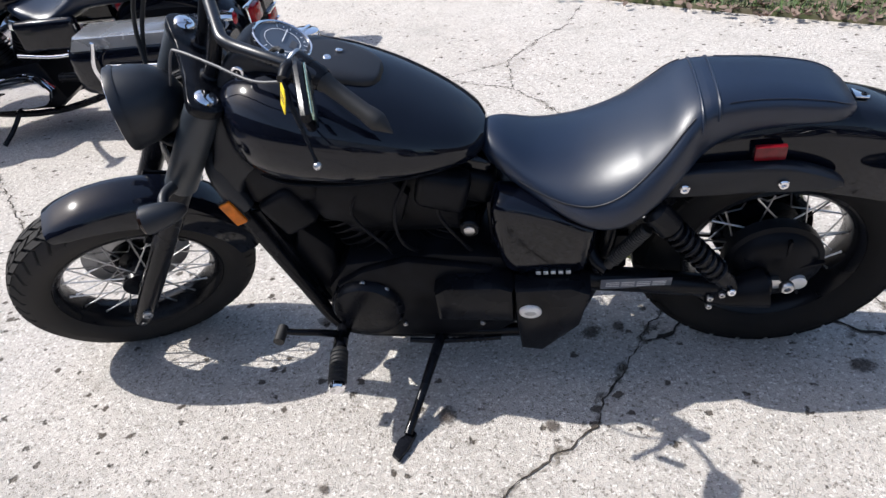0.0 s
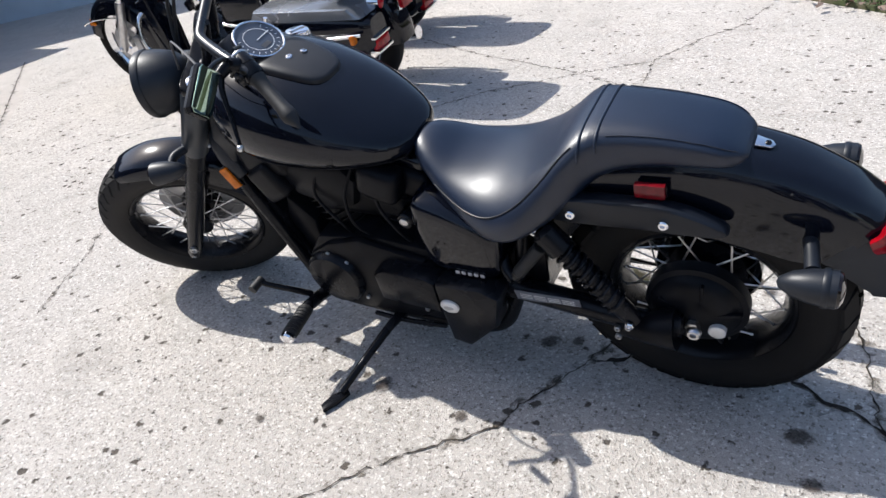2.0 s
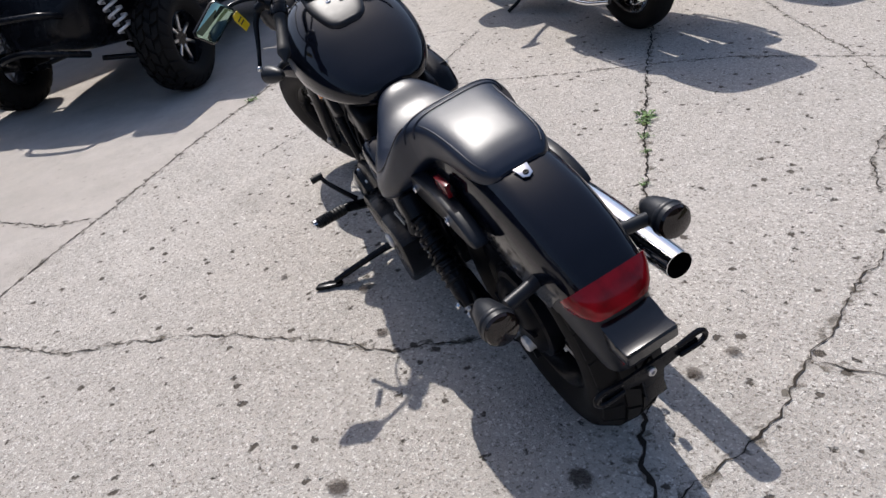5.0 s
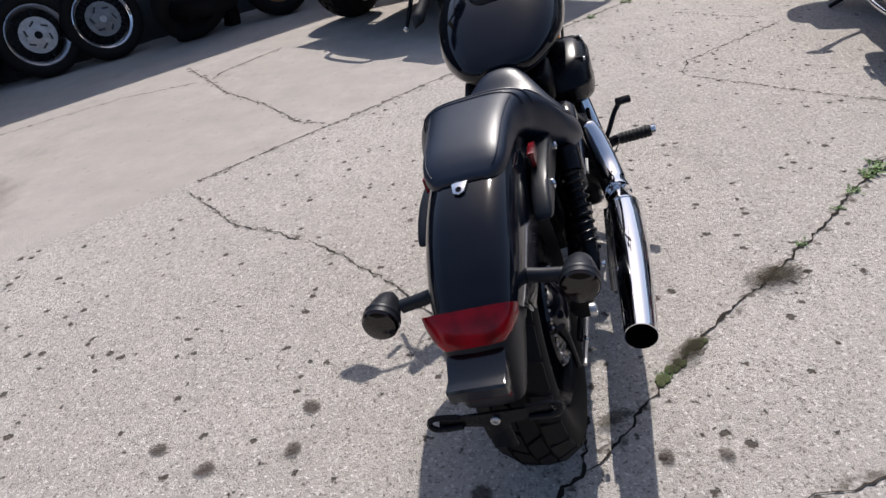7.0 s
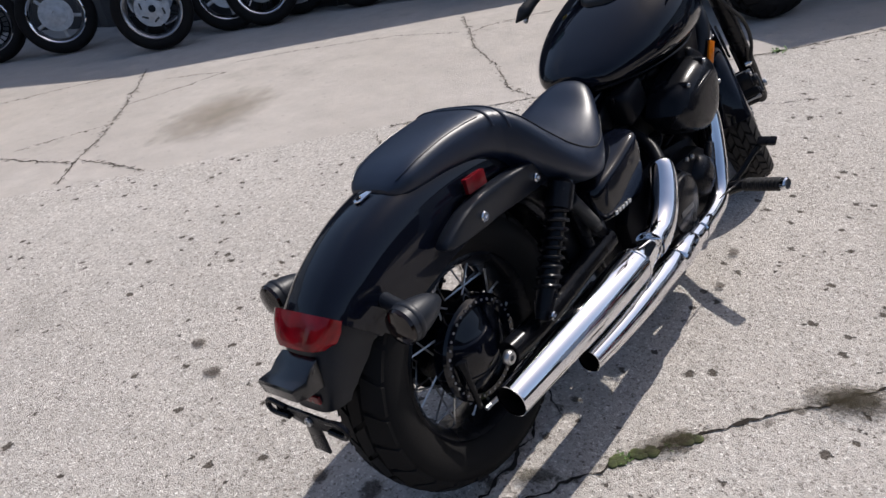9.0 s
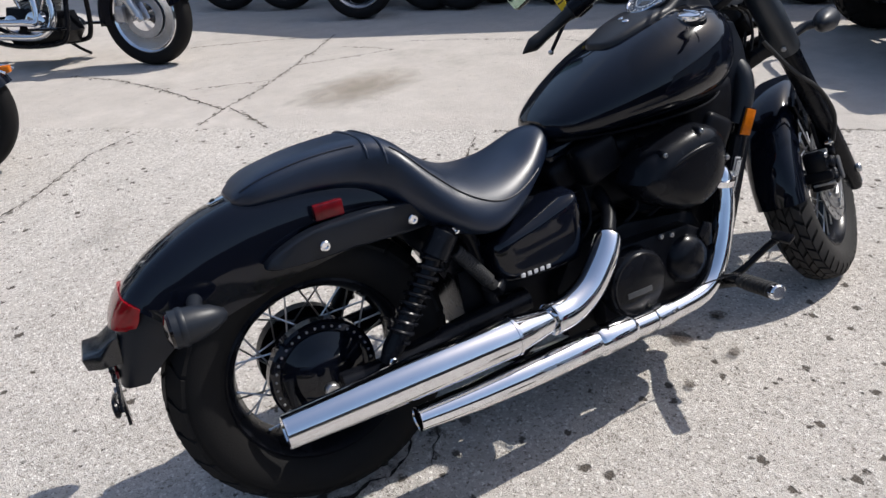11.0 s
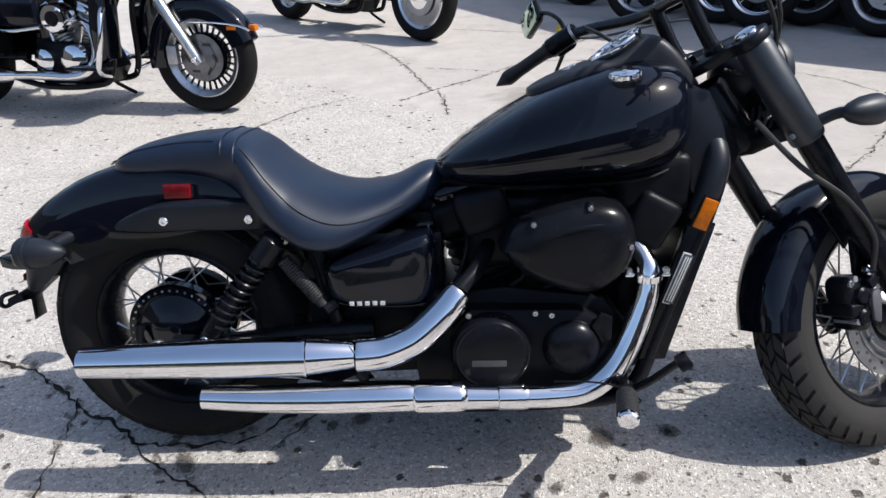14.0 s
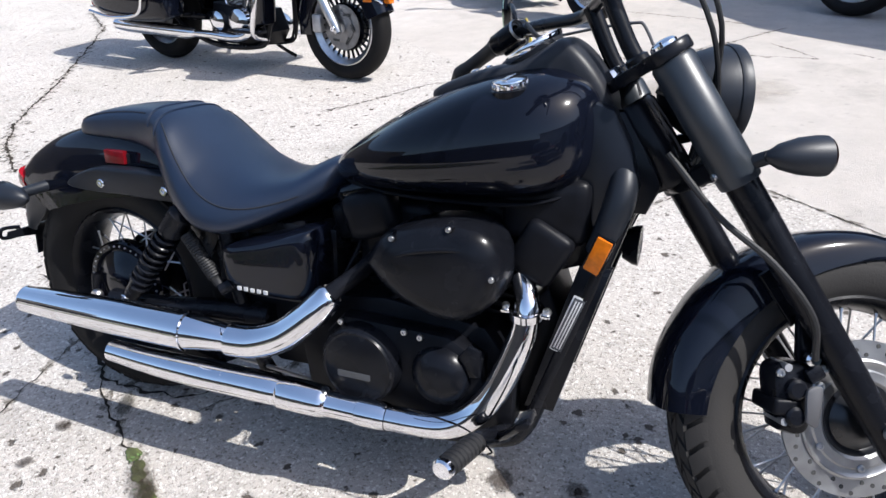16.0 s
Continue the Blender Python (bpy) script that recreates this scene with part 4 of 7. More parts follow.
# front mudguard and caliper
fender_f = [(r * math.cos(radians(a)), r * math.sin(radians(a)), w, d) for a, r, w, d in ((40, 0.332, 0.056, 0.030), (47, 0.336, 0.063, 0.042), (59, 0.342, 0.068, 0.055), (75, 0.349, 0.070, 0.070), (92, 0.357, 0.071, 0.080), (108, 0.362, 0.071, 0.085), (124, 0.364, 0.070, 0.085), (136, 0.364, 0.069, 0.082), (146, 0.361, 0.067, 0.076))]
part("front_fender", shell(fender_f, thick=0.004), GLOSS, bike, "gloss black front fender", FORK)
for s in (-1, 1):
    part("fender_bracket", Geo().plate([(-0.03, 0.22), (0.035, 0.23), (0.03, 0.33), (-0.035, 0.33)], s * 0.073, s * 0.082, 0.003), SATIN, bike, "", FORK)
cal_line = [tuple(q) for q in spline([(-0.150, 0.085), (-0.125, 0.060), (-0.100, 0.066), (-0.060, 0.120), (-0.048, 0.152), (-0.062, 0.172), (-0.096, 0.186), (-0.120, 0.160), (-0.150, 0.085)], 4)[:-1]]
cal = part("brake_caliper", Geo().plate(cal_line, -0.112, -0.050, 0.012), SATIN, bike, "black front brake caliper", FORK)
part("caliper_bridge", Geo().box((0.050, 0.082, 0.030), (0, 0, 0), 0.008, 3, m=pose(-0.120, -0.078, 0.118, 0, 35, 0)), ENGINE, cal, "", FORK)
for x, z in ((-0.118, 0.098), (-0.092, 0.138)):
    part("caliper_piston", Geo().lathe([(-0.126, 1e-4), (-0.126, 0.013), (-0.122, 0.018), (-0.108, 0.020)], 22, m=pose(x, 0, z)), SATIN, cal, "", FORK)
cover_line = [tuple(q) for q in spline([(-0.112, 0.086), (-0.102, 0.070), (-0.090, 0.078), (-0.060, 0.116), (-0.060, 0.128), (-0.076, 0.134), (-0.088, 0.126), (-0.112, 0.086)], 4)[:-1]]
part("caliper_cover", Geo().plate(cover_line, -0.134, -0.126, 0.003), PLASTIC_G, cal, "grey caliper cover", FORK)
part("caliper_bracket", Geo().plate([(-0.060, 0.172), (-0.030, 0.120), (0.005, 0.150), (0.008, 0.230), (-0.020, 0.236)], -0.100, -0.088, 0.003), SATIN, cal, "black caliper bracket", FORK)
for x, z in ((-0.085, 0.178), (-0.138, 0.100)):
    part("caliper_pin", Geo().tube([(x, -0.060, z), (x, -0.118, z)], 0.007, 12, smooth=False), ALLOY, cal, "steel slide pin", FORK)
part("banjo_fitting", Geo().lathe([(-0.112, 0.012), (-0.124, 0.012), (-0.126, 0.008), (-0.134, 0.008), (-0.134, 1e-4)], 14, m=pose(-0.044, 0, 0.170)), CHROME, cal, "chrome hose fitting", FORK)
part("speed_sensor", Geo().box((0.030, 0.024, 0.026), (-0.052, -0.116, 0.146), 0.006), SATIN, cal, "", FORK)
for x, z in ((-0.052, 0.118), (-0.030, 0.140), (-0.100, 0.176)):
    bolt(cal, (x, -0.112, z), (0, -1, 0), 0.008, 0.006, STEEL, xf=FORK)

# frame
part("steering_head", Geo().lathe([(0.535, 0.040), (0.545, 0.046), (0.69, 0.046), (0.70, 0.040)], 24, "Z", m=Matrix.Translation((-0.055, 0, 0))), SATIN, bike, "", FORK)
for s in (-1, 1):
    part("down_tube", Geo().tube([(1.235, s * 0.045, 0.80), (1.262, s * 0.098, 0.70), (1.235, s * 0.112, 0.58), (1.150, s * 0.114, 0.32), (1.105, s * 0.114, 0.19), (1.05, s * 0.114, 0.150), (0.92, s * 0.116, 0.138), (0.62, s * 0.118, 0.138), (0.50, s * 0.118, 0.17), (0.44, s * 0.118, 0.28), (0.40, s * 0.115, 0.42), (0.36, s * 0.110, 0.56), (0.20, s * 0.105, 0.63)], 0.0185, 14), SATIN, bike, "black steel frame tube")
    neck = [(1.145, 0.70), (1.160, 0.82), (1.190, 0.865), (1.213, 0.835), (1.238, 0.77), (1.264, 0.71), (1.268, 0.66), (1.258, 0.615), (1.222, 0.61), (1.195, 0.655)]
    if s < 0:
        neck = [(1.145, 0.70), (1.160, 0.82), (1.195, 0.860), (1.228, 0.850), (1.262, 0.790), (1.282, 0.715), (1.270, 0.650), (1.250, 0.612), (1.222, 0.61), (1.195, 0.655)]
    if s > 0:
        cover_geo = Geo().dome([tuple(q) for q in spline(neck + neck[:1], 4)[:-1]], 0.050, 0.124, 0.5, 0.6)
    else:
        cover_geo = Geo().plate(neck, -0.100, -0.050, 0.009)
        part("neck_gusset", Geo().plate([(1.200, 0.845), (1.240, 0.845), (1.300, 0.755), (1.318, 0.715), (1.296, 0.660), (1.262, 0.66)], -0.068, -0.040, 0.008), SATIN, bike, "black steering head gusset")
    part("neck_cover", cover_geo, STRUT, bike, "matte black frame neck cover")
    part("neck_tube", Geo().tube([(1.222, s * 0.106, 0.590), (1.242, s * 0.108, 0.645), (1.254, s * 0.100, 0.700), (1.252, s * 0.078, 0.740), (1.236, s * 0.050, 0.770)], [0.024, 0.028, 0.028, 0.024, 0.016], 18), MATTE, bike, "matte black upper frame tube")
    refl = part("reflector", Geo().box((0.030, 0.010, 0.068), (0, 0, 0), 0.003, m=pose(1.243 if s > 0 else 1.228, s * 0.137, 0.595, 0, 20, s * 8)), AMBER, bike, "amber side reflector")
    part("reflector_frame", Geo().box((0.037, 0.008, 0.076), (0, 0, 0), 0.003, m=pose(1.243 if s > 0 else 1.228, s * 0.132, 0.595, 0, 20, s * 8)), SATIN, refl)
    part("radiator_cover", Geo().plate([(1.195, 0.57), (1.255, 0.57), (1.165, 0.25), (1.105, 0.25)], s * (0.104 if s > 0 else 0.128), s * (0.090 if s > 0 else 0.108), 0.006), SATIN, bike)
    if s < 0:
        part("frame_label", Geo().plate([(1.190, 0.510), (1.215, 0.503), (1.175, 0.385), (1.150, 0.392)], s * 0.1290, s * 0.1312, 0.0005), EMBLEM, bike, "silver-rimmed frame label")
        part("label_field", Geo().plate([(1.1915, 0.506), (1.2120, 0.500), (1.1735, 0.388), (1.1530, 0.394)], s * 0.1310, s * 0.1324, 0.0004), LABELK, bike)
        for k in range(3):
            u = 0.0052 * k
            part("label_line", Geo().plate([(1.1945 + u, 0.500 - 0.0015 * k), (1.1970 + u, 0.4993 - 0.0015 * k), (1.1605 + u, 0.3965 - 0.0015 * k), (1.1580 + u, 0.3972 - 0.0015 * k)], s * 0.1325, s * 0.1332, 0.0003), EMBLEM, bike)
part("backbone", Geo().tube([(1.22, 0, 0.83), (1.0, 0, 0.72), (0.72, 0, 0.66), (0.5, 0, 0.60), (0.3, 0, 0.60)], 0.024, 12), SATIN, bike)
rad = part("radiator", Geo().box((0.034, 0.200, 0.300), (0, 0, 0), 0.004, m=pose(1.175, 0, 0.42, 0, 16, 0)), ENGINE, bike, "black radiator")
for k in range(18):
    part("radiator_fin", Geo().box((0.004, 0.19, 0.003), (0.019, 0, -0.135 + 0.016 * k), 0, m=pose(1.175, 0, 0.42, 0, 16, 0)), PLASTIC_G, rad)
part("horn", Geo().lathe([(-0.02, 1e-4), (-0.02, 0.03), (0.0, 0.04), (0.012, 0.042), (0.014, 0.02), (0.006, 1e-4)], 24, "X", m=pose(1.27, 0.06, 0.56)), SATIN, bike, "black horn")

# engine
case = [(0.60, 0.20), (0.66, 0.15), (1.00, 0.145), (1.085, 0.20), (1.085, 0.33), (1.02, 0.41), (0.80, 0.44), (0.64, 0.42), (0.58, 0.33)]
engine = part("engine_case", Geo().plate(case, -0.135, 0.135, 0.012), ENGINE, bike, "black engine case")


def cylinder(base, top, name):
    a, b = Vector(base), Vector(top)
    d = b - a
    m = Matrix.Translation(a) @ d.to_track_quat("Z", "Y").to_matrix().to_4x4()
    L, prof = d.length, []
    for k in range(9):
        z = 0.02 + k * (L * 0.62) / 9
        prof += [(z, 0.070), (z + 0.002, 0.086), (z + 0.006, 0.086), (z + 0.008, 0.070)]
    cyl = part(name, Geo().lathe([(0, 0.068)] + prof + [(L * 0.66, 0.070), (L * 0.66, 1e-4)], 32, "Z", m=m), ENGINE, bike, "finned black cylinder")
    part("cylinder_head", Geo().box((0.150, 0.170, L * 0.26), (0, 0, L * 0.78), 0.020, 3, m=m), ENGINE, cyl)
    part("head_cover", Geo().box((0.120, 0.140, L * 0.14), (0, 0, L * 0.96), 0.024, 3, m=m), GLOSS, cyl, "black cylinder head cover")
    for s in (-1, 1):
        bolt(cyl, m @ Vector((0.03, s * 0.07, L * 0.98)), m.to_3x3() @ Vector((0, s * 0.5, 1)), 0.007, 0.006, STEEL)
    return cyl


cylinder((0.945, 0, 0.36), (1.085, 0, 0.655), "front_cylinder")
cylinder((0.800, 0, 0.36), (0.705, 0, 0.655), "rear_cylinder")
# right covers
part("clutch_cover", Geo().lathe([(-0.13, 0.093), (-0.185, 0.091), (-0.206, 0.084), (-0.213, 0.072), (-0.213, 1e-4)], 44, m=pose(0.768, 0, 0.308)), SATIN, engine, "round black clutch cover")
part("clutch_rib", Geo().lathe([(-0.2085, 0.080), (-0.213, 0.077), (-0.2125, 0.073)], 44, m=pose(0.768, 0, 0.308)), SATIN, engine)
part("cover_bar", Geo().box((0.075, 0.003, 0.014), (0.763, -0.2142, 0.290), 0.001, m=None), LABELK, engine, "raised cover lettering bar")
part("water_pump", Geo().lathe([(-0.13, 0.068), (-0.180, 0.066), (-0.203, 0.052), (-0.212, 0.030), (-0.213, 1e-4)], 36, m=pose(0.945, 0, 0.312)), SATIN, engine, "round black pump cover")
part("right_cover", Geo().plate([(0.68, 0.21), (0.72, 0.185), (0.99, 0.185), (1.04, 0.24), (1.03, 0.36), (0.96, 0.40), (0.72, 0.405), (0.68, 0.36)], -0.130, -0.182, 0.016), ENGINE, engine)
for x, z in ((0.70, 0.215), (0.86, 0.20), (1.0, 0.22), (1.015, 0.345), (0.90, 0.39), (0.72, 0.392), (0.865, 0.395)):
    bolt(engine, (x, -0.182, z), (0, -1, 0), 0.007, 0.007, STEEL)
part("pump_bracket", Geo().plate([(0.985, 0.365), (1.005, 0.395), (1.03, 0.385), (1.03, 0.33), (1.01, 0.325)], -0.18, -0.192, 0.004), SATIN, engine, "small black bracket")
# left covers
part("alternator_cover", Geo().lathe([(0.12, 0.094), (0.168, 0.092), (0.180, 0.082), (0.186, 0.050), (0.186, 1e-4)], 40, m=pose(0.985, 0, 0.285)), SATIN, engine, "round black alternator cover")
part("left_cover", Geo().plate([(0.66, 0.40), (0.66, 0.22), (0.74, 0.165), (1.03, 0.165), (1.075, 0.24), (1.05, 0.36), (0.98, 0.405), (0.86, 0.44)], 0.125, 0.158, 0.014), ENGINE, engine)
part("bevel_cover", Geo().plate([(0.800, 0.375), (0.800, 0.285), (0.615, 0.275), (0.610, 0.380), (0.64, 0.395), (0.77, 0.395)], 0.13, 0.212, 0.018), SATIN, engine, "black drive shaft cover")
for x, z in ((0.90, 0.22), (0.925, 0.35), (1.045, 0.34), (1.05, 0.24), (0.98, 0.375), (0.70, 0.22)):
    bolt(engine, (x, 0.160, z), (0, 1, 0), 0.007, 0.007, STEEL)
tool = part("toolbox_cover", Geo().plate([(0.608, 0.385), (0.612, 0.27), (0.605, 0.175), (0.555, 0.165), (0.46, 0.26), (0.435, 0.37), (0.48, 0.392)], 0.13, 0.215, 0.016), SATIN, bike, "black lower side box")
part("box_emblem", Geo().lathe([(0.214, 0.026), (0.220, 0.026), (0.224, 0.020), (0.224, 1e-4)], 28, m=pose(0.575, 0, 0.322) @ Matrix.Diagonal((1, 1, 0.8, 1))), EMBLEM, tool, "oval silver emblem")
part("emblem_mark", Geo().lathe([(0.2235, 0.015), (0.2250, 0.013), (0.2250, 1e-4)], 20, m=pose(0.575, 0, 0.322) @ Matrix.Diagonal((1, 1, 0.45, 1))), ALLOY, tool)
part("skid_rail", Geo().tube([(0.66, 0.16, 0.158), (0.80, 0.165, 0.152), (0.90, 0.160, 0.150)], 0.007, 10), SATIN, bike)
# air cleaner on the right, intake cover on the left
ac = [(0.786, 0.545), (0.823, 0.600), (0.90, 0.633), (0.985, 0.647), (1.048, 0.626), (1.074, 0.567), (1.060, 0.501), (1.015, 0.457), (0.964, 0.443), (0.90, 0.458), (0.835, 0.492)]
ac_s = [tuple(q) for q in spline(ac + ac[:1], 4)[:-1]]
air = part("air_cleaner", Geo().dome(ac_s, -0.125, -0.234, 0.62, 0.6), SATIN, bike, "teardrop satin black air cleaner cover")
for x, z in ((0.858, 0.604), (0.972, 0.636), (1.056, 0.552), (0.857, 0.520), (0.970, 0.474)):
    part("bolt_boss", Geo().lathe([(-0.195, 0.010), (-0.2185, 0.009), (-0.2200, 0.007), (-0.2200, 1e-4)], 18, m=pose(x, 0, z)), SATIN, air)
    bolt(air, (x, -0.2200, z), (0, -1, 0), 0.0058, 0.005, STEEL)
part("cleaner_ridge", Geo().tube([(0.845, -0.2225, 0.560), (0.90, -0.2290, 0.585), (0.97, -0.2295, 0.600), (1.03, -0.2190, 0.598)], 0.006, 10, 5), SATIN, air)
part("intake_cover", Geo().plate([(0.83, 0.60), (0.86, 0.64), (1.02, 0.655), (1.08, 0.61), (1.05, 0.54), (0.94, 0.50), (0.86, 0.52)], 0.05, 0.112, 0.018), ENGINE, bike, "black intake cover")
part("throttle_body", Geo().lathe([(-0.12, 0.045), (0.07, 0.045), (0.07, 1e-4)], 24, m=pose(0.90, 0, 0.58)), ENGINE, bike)
for k in range(6):
    rnd = random.Random(k + 50)
    a = Vector((0.68 + 0.05 * k, 0.10 * (1 if k % 2 else -1), 0.64))
    part("hose", Geo().tube([a, a + Vector((0.04, 0.02, -0.08)), a + Vector((0.02 + rnd.uniform(-0.05, 0.05), 0.03 * (1 if k % 2 else -1), -0.17)), a + Vector((-0.03, 0, -0.24))], 0.0045, 8), ENGINE, bike)
part("ignition_lock", Geo().lathe([(0.08, 0.024), (0.118, 0.024), (0.122, 0.020), (0.122, 1e-4)], 20, m=pose(0.705, 0, 0.500)), SATIN, bike)
part("lock_face", Geo().lathe([(0.120, 0.013), (0.126, 0.013), (0.128, 0.010), (0.128, 1e-4)], 20, m=pose(0.705, 0, 0.500)), STEEL, bike, "steel lock face")

# These seven dark parts are fillers added to close see-through gaps.
part("seat_filler", Geo().box((0.240, 0.190, 0.160), (0.545, 0, 0.480), 0.015), SATIN, bike, "black filler box added under the seat")
part("inner_block", Geo().box((0.300, 0.170, 0.180), (0.860, 0, 0.550), 0.03, 3), ENGINE, bike)
part("inner_filler", Geo().plate([(0.17, 0.635), (0.42, 0.62), (0.45, 0.42), (0.43, 0.26), (0.375, 0.26), (0.345, 0.42), (0.31, 0.49), (0.25, 0.57)], -0.085, 0.085, 0.006), SATIN, bike)
part("gap_filler", Geo().plate([(1.06, 0.69), (1.18, 0.84), (1.215, 0.80), (1.245, 0.70), (1.225, 0.56), (1.12, 0.52)], -0.075, 0.075, 0.012), SATIN, bike)
part("tank_filler", Geo().box((0.170, 0.240, 0.130), (1.120, 0, 0.660), 0.030, 3, m=None), ENGINE, bike)
part("filler_tube", Geo().tube([(1.12, 0.05, 0.40), (1.11, 0.06, 0.32), (1.07, 0.07, 0.27)], 0.022, 12), ENGINE, bike)
part("front_filler", Geo().plate([(1.06, 0.19), (1.13, 0.22), (1.17, 0.40), (1.13, 0.50), (1.06, 0.42)], -0.085, 0.085, 0.012), ENGINE, bike)
for s in (-1, 1):
    part("plug_cover", Geo().box((0.100, 0.08, 0.115), (0, 0, 0), 0.024, 4, m=pose(1.118, s * 0.098, 0.580, 0, 28, 0)), ENGINE, bike, "black head side cover")
    part("plug_cover", Geo().box((0.120, 0.07, 0.100), (0, 0, 0), 0.030, 4, m=pose(0.755, s * 0.095, 0.608, 0, -18, 0)), ENGINE, bike, "black head side cover")

# fuel tank, console, cap
tank_rows = [(1.205, 0.76, 0.845, 0.05, 0.5), (1.195, 0.722, 0.880, 0.105, 0.48), (1.165, 0.692, 0.906, 0.152, 0.46), (1.11, 0.672, 0.918, 0.182, 0.44), (1.04, 0.664, 0.910, 0.196, 0.42), (0.95, 0.660, 0.884, 0.198, 0.40), (0.86, 0.658, 0.845, 0.186, 0.40), (0.78, 0.658, 0.800, 0.162, 0.42), (0.71, 0.660, 0.755, 0.125, 0.45), (0.672, 0.664, 0.726, 0.090, 0.5), (0.655, 0.676, 0.712, 0.05, 0.5)]
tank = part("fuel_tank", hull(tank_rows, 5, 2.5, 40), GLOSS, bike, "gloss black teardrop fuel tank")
lip = [(x, zb - 0.003, zb + 0.014, w * 0.74, 0.5) for x, zb, zt, w, q in tank_rows[1:-1]]
part("tank_seam", hull(lip, 4, 3, 28), ENGINE, tank)
pod_rows = [(1.222, 0.800, 0.835, 0.030, 0.3), (1.212, 0.800, 0.872, 0.060, 0.3), (1.185, 0.820, 0.915, 0.070, 0.3), (1.150, 0.850, 0.950, 0.073, 0.3), (1.118, 0.865, 0.964, 0.070, 0.3), (1.09, 0.865, 0.950, 0.070, 0.3), (1.04, 0.868, 0.920, 0.076, 0.3), (1.0, 0.862, 0.913, 0.080, 0.3), (0.95, 0.850, 0.898, 0.076, 0.3), (0.91, 0.840, 0.8825, 0.068, 0.3), (0.885, 0.832, 0.871, 0.059, 0.3), (0.870, 0.830, 0.863, 0.047, 0.3), (0.862, 0.828, 0.858, 0.032, 0.3), (0.859, 0.828, 0.850, 0.020, 0.3)]
pod = part("console", hull(pod_rows, 5, 5.5, 44), CONSOLE, bike, "matte grey-black tank console")
lock = part("ignition_lock", Geo().lathe([(-0.010, 0.0150), (0.004, 0.0150), (0.006, 0.0135), (0.006, 0.0095), (0.003, 0.0090)], 28, m=pose(1.136, 0.071, 0.915)), CHROME, pod, "chrome ignition lock ring")
part("lock_barrel", Geo().lathe([(0.0, 0.0092), (0.0045, 0.0085), (0.0045, 1e-4)], 20, m=pose(1.136, 0.071, 0.915)), SATIN, lock)
part("key_slot", Geo().box((0.0022, 0.002, 0.010), (1.136, 0.0765, 0.915), 0.0004), STEEL, lock)
dm = pose(1.050, 0.003, 0.941, 0, -33, 0) @ Matrix.Scale(1.06, 4)
part("dial_body", Geo().lathe([(-0.030, 0.050), (-0.022, 0.056), (-0.004, 0.058)], 44, "Z", m=dm), CONSOLE, pod)
part("dial_ring", Geo().lathe([(-0.006, 0.0580), (0.000, 0.0605), (0.004, 0.0600), (0.0055, 0.0575), (0.004, 0.0550), (-0.001, 0.0545)], 48, "Z", m=dm), CHROME, pod, "chrome speedometer ring")
dial = part("dial", Geo().lathe([(0.0005, 0.0552), (0.0005, 0.03), (0.0005, 1e-4)], 48, "Z", m=dm), DIAL, pod, "blue-grey speedometer dial")
part("dial_circle", Geo().lathe([(0.0012, 0.0345), (0.0012, 0.0358)], 48, "Z", m=dm), WHITE, dial)
for k in range(15):
    a = radians(210 - 240 * k / 14)
    part("dial_mark", Geo().box((0.004 if k % 2 else 0.007, 0.0012, 0.0006), (0, 0, 0), 0, m=dm @ pose(0, 0, 0.0012, 0, 0, 90) @ pose(0.046 * math.cos(a), 0.046 * math.sin(a), 0, 0, 0, math.degrees(a))), WHITE, dial)
part("dial_needle", Geo().box((0.046, 0.002, 0.0012), (0.016, 0, 0), 0, m=dm @ pose(0, 0, 0.0024, 0, 0, 272)), WHITE, dial, "white dial needle")
part("dial_window", Geo().box((0.012, 0.026, 0.0006), (-0.022, 0, 0.0012), 0, m=dm), PLASTIC_G, dial)
bolt(pod, (0.945, -0.020, 0.8960), (-0.3, -0.2, 1), 0.008, 0.004, CHROME)
bolt(pod, (0.962, 0.016, 0.9010), (-0.3, 0.2, 1), 0.008, 0.004, CHROME)
cm = pose(1.050, -0.128, 0.879, 5, -10, 20)
part("cap_base", Geo().lathe([(-0.030, 0.036), (0.002, 0.036), (0.004, 0.033), (0.004, 0.02)], 32, "Z", m=cm), SATIN, tank, "black filler base")
cap = part("fuel_cap", Geo().lathe([(0.003, 0.0300), (0.014, 0.0310), (0.017, 0.0300), (0.019, 0.024), (0.020, 1e-4)], 40, "Z", m=cm), CHROME, bike, "chrome fuel filler cap")
for k in range(16):
    part("cap_rib", Geo().box((0.003, 0.006, 0.009), (0.0312, 0, 0.0085), 0.001, 1, m=cm @ pose(0, 0, 0, 0, 0, 22.5 * k)), CHROME, cap)
part("cap_handle", Geo().box((0.046, 0.010, 0.005), (0, 0, 0.0205), 0.002, 3, m=cm @ pose(0, 0, 0, 0, 0, 60)), CHROME, cap)

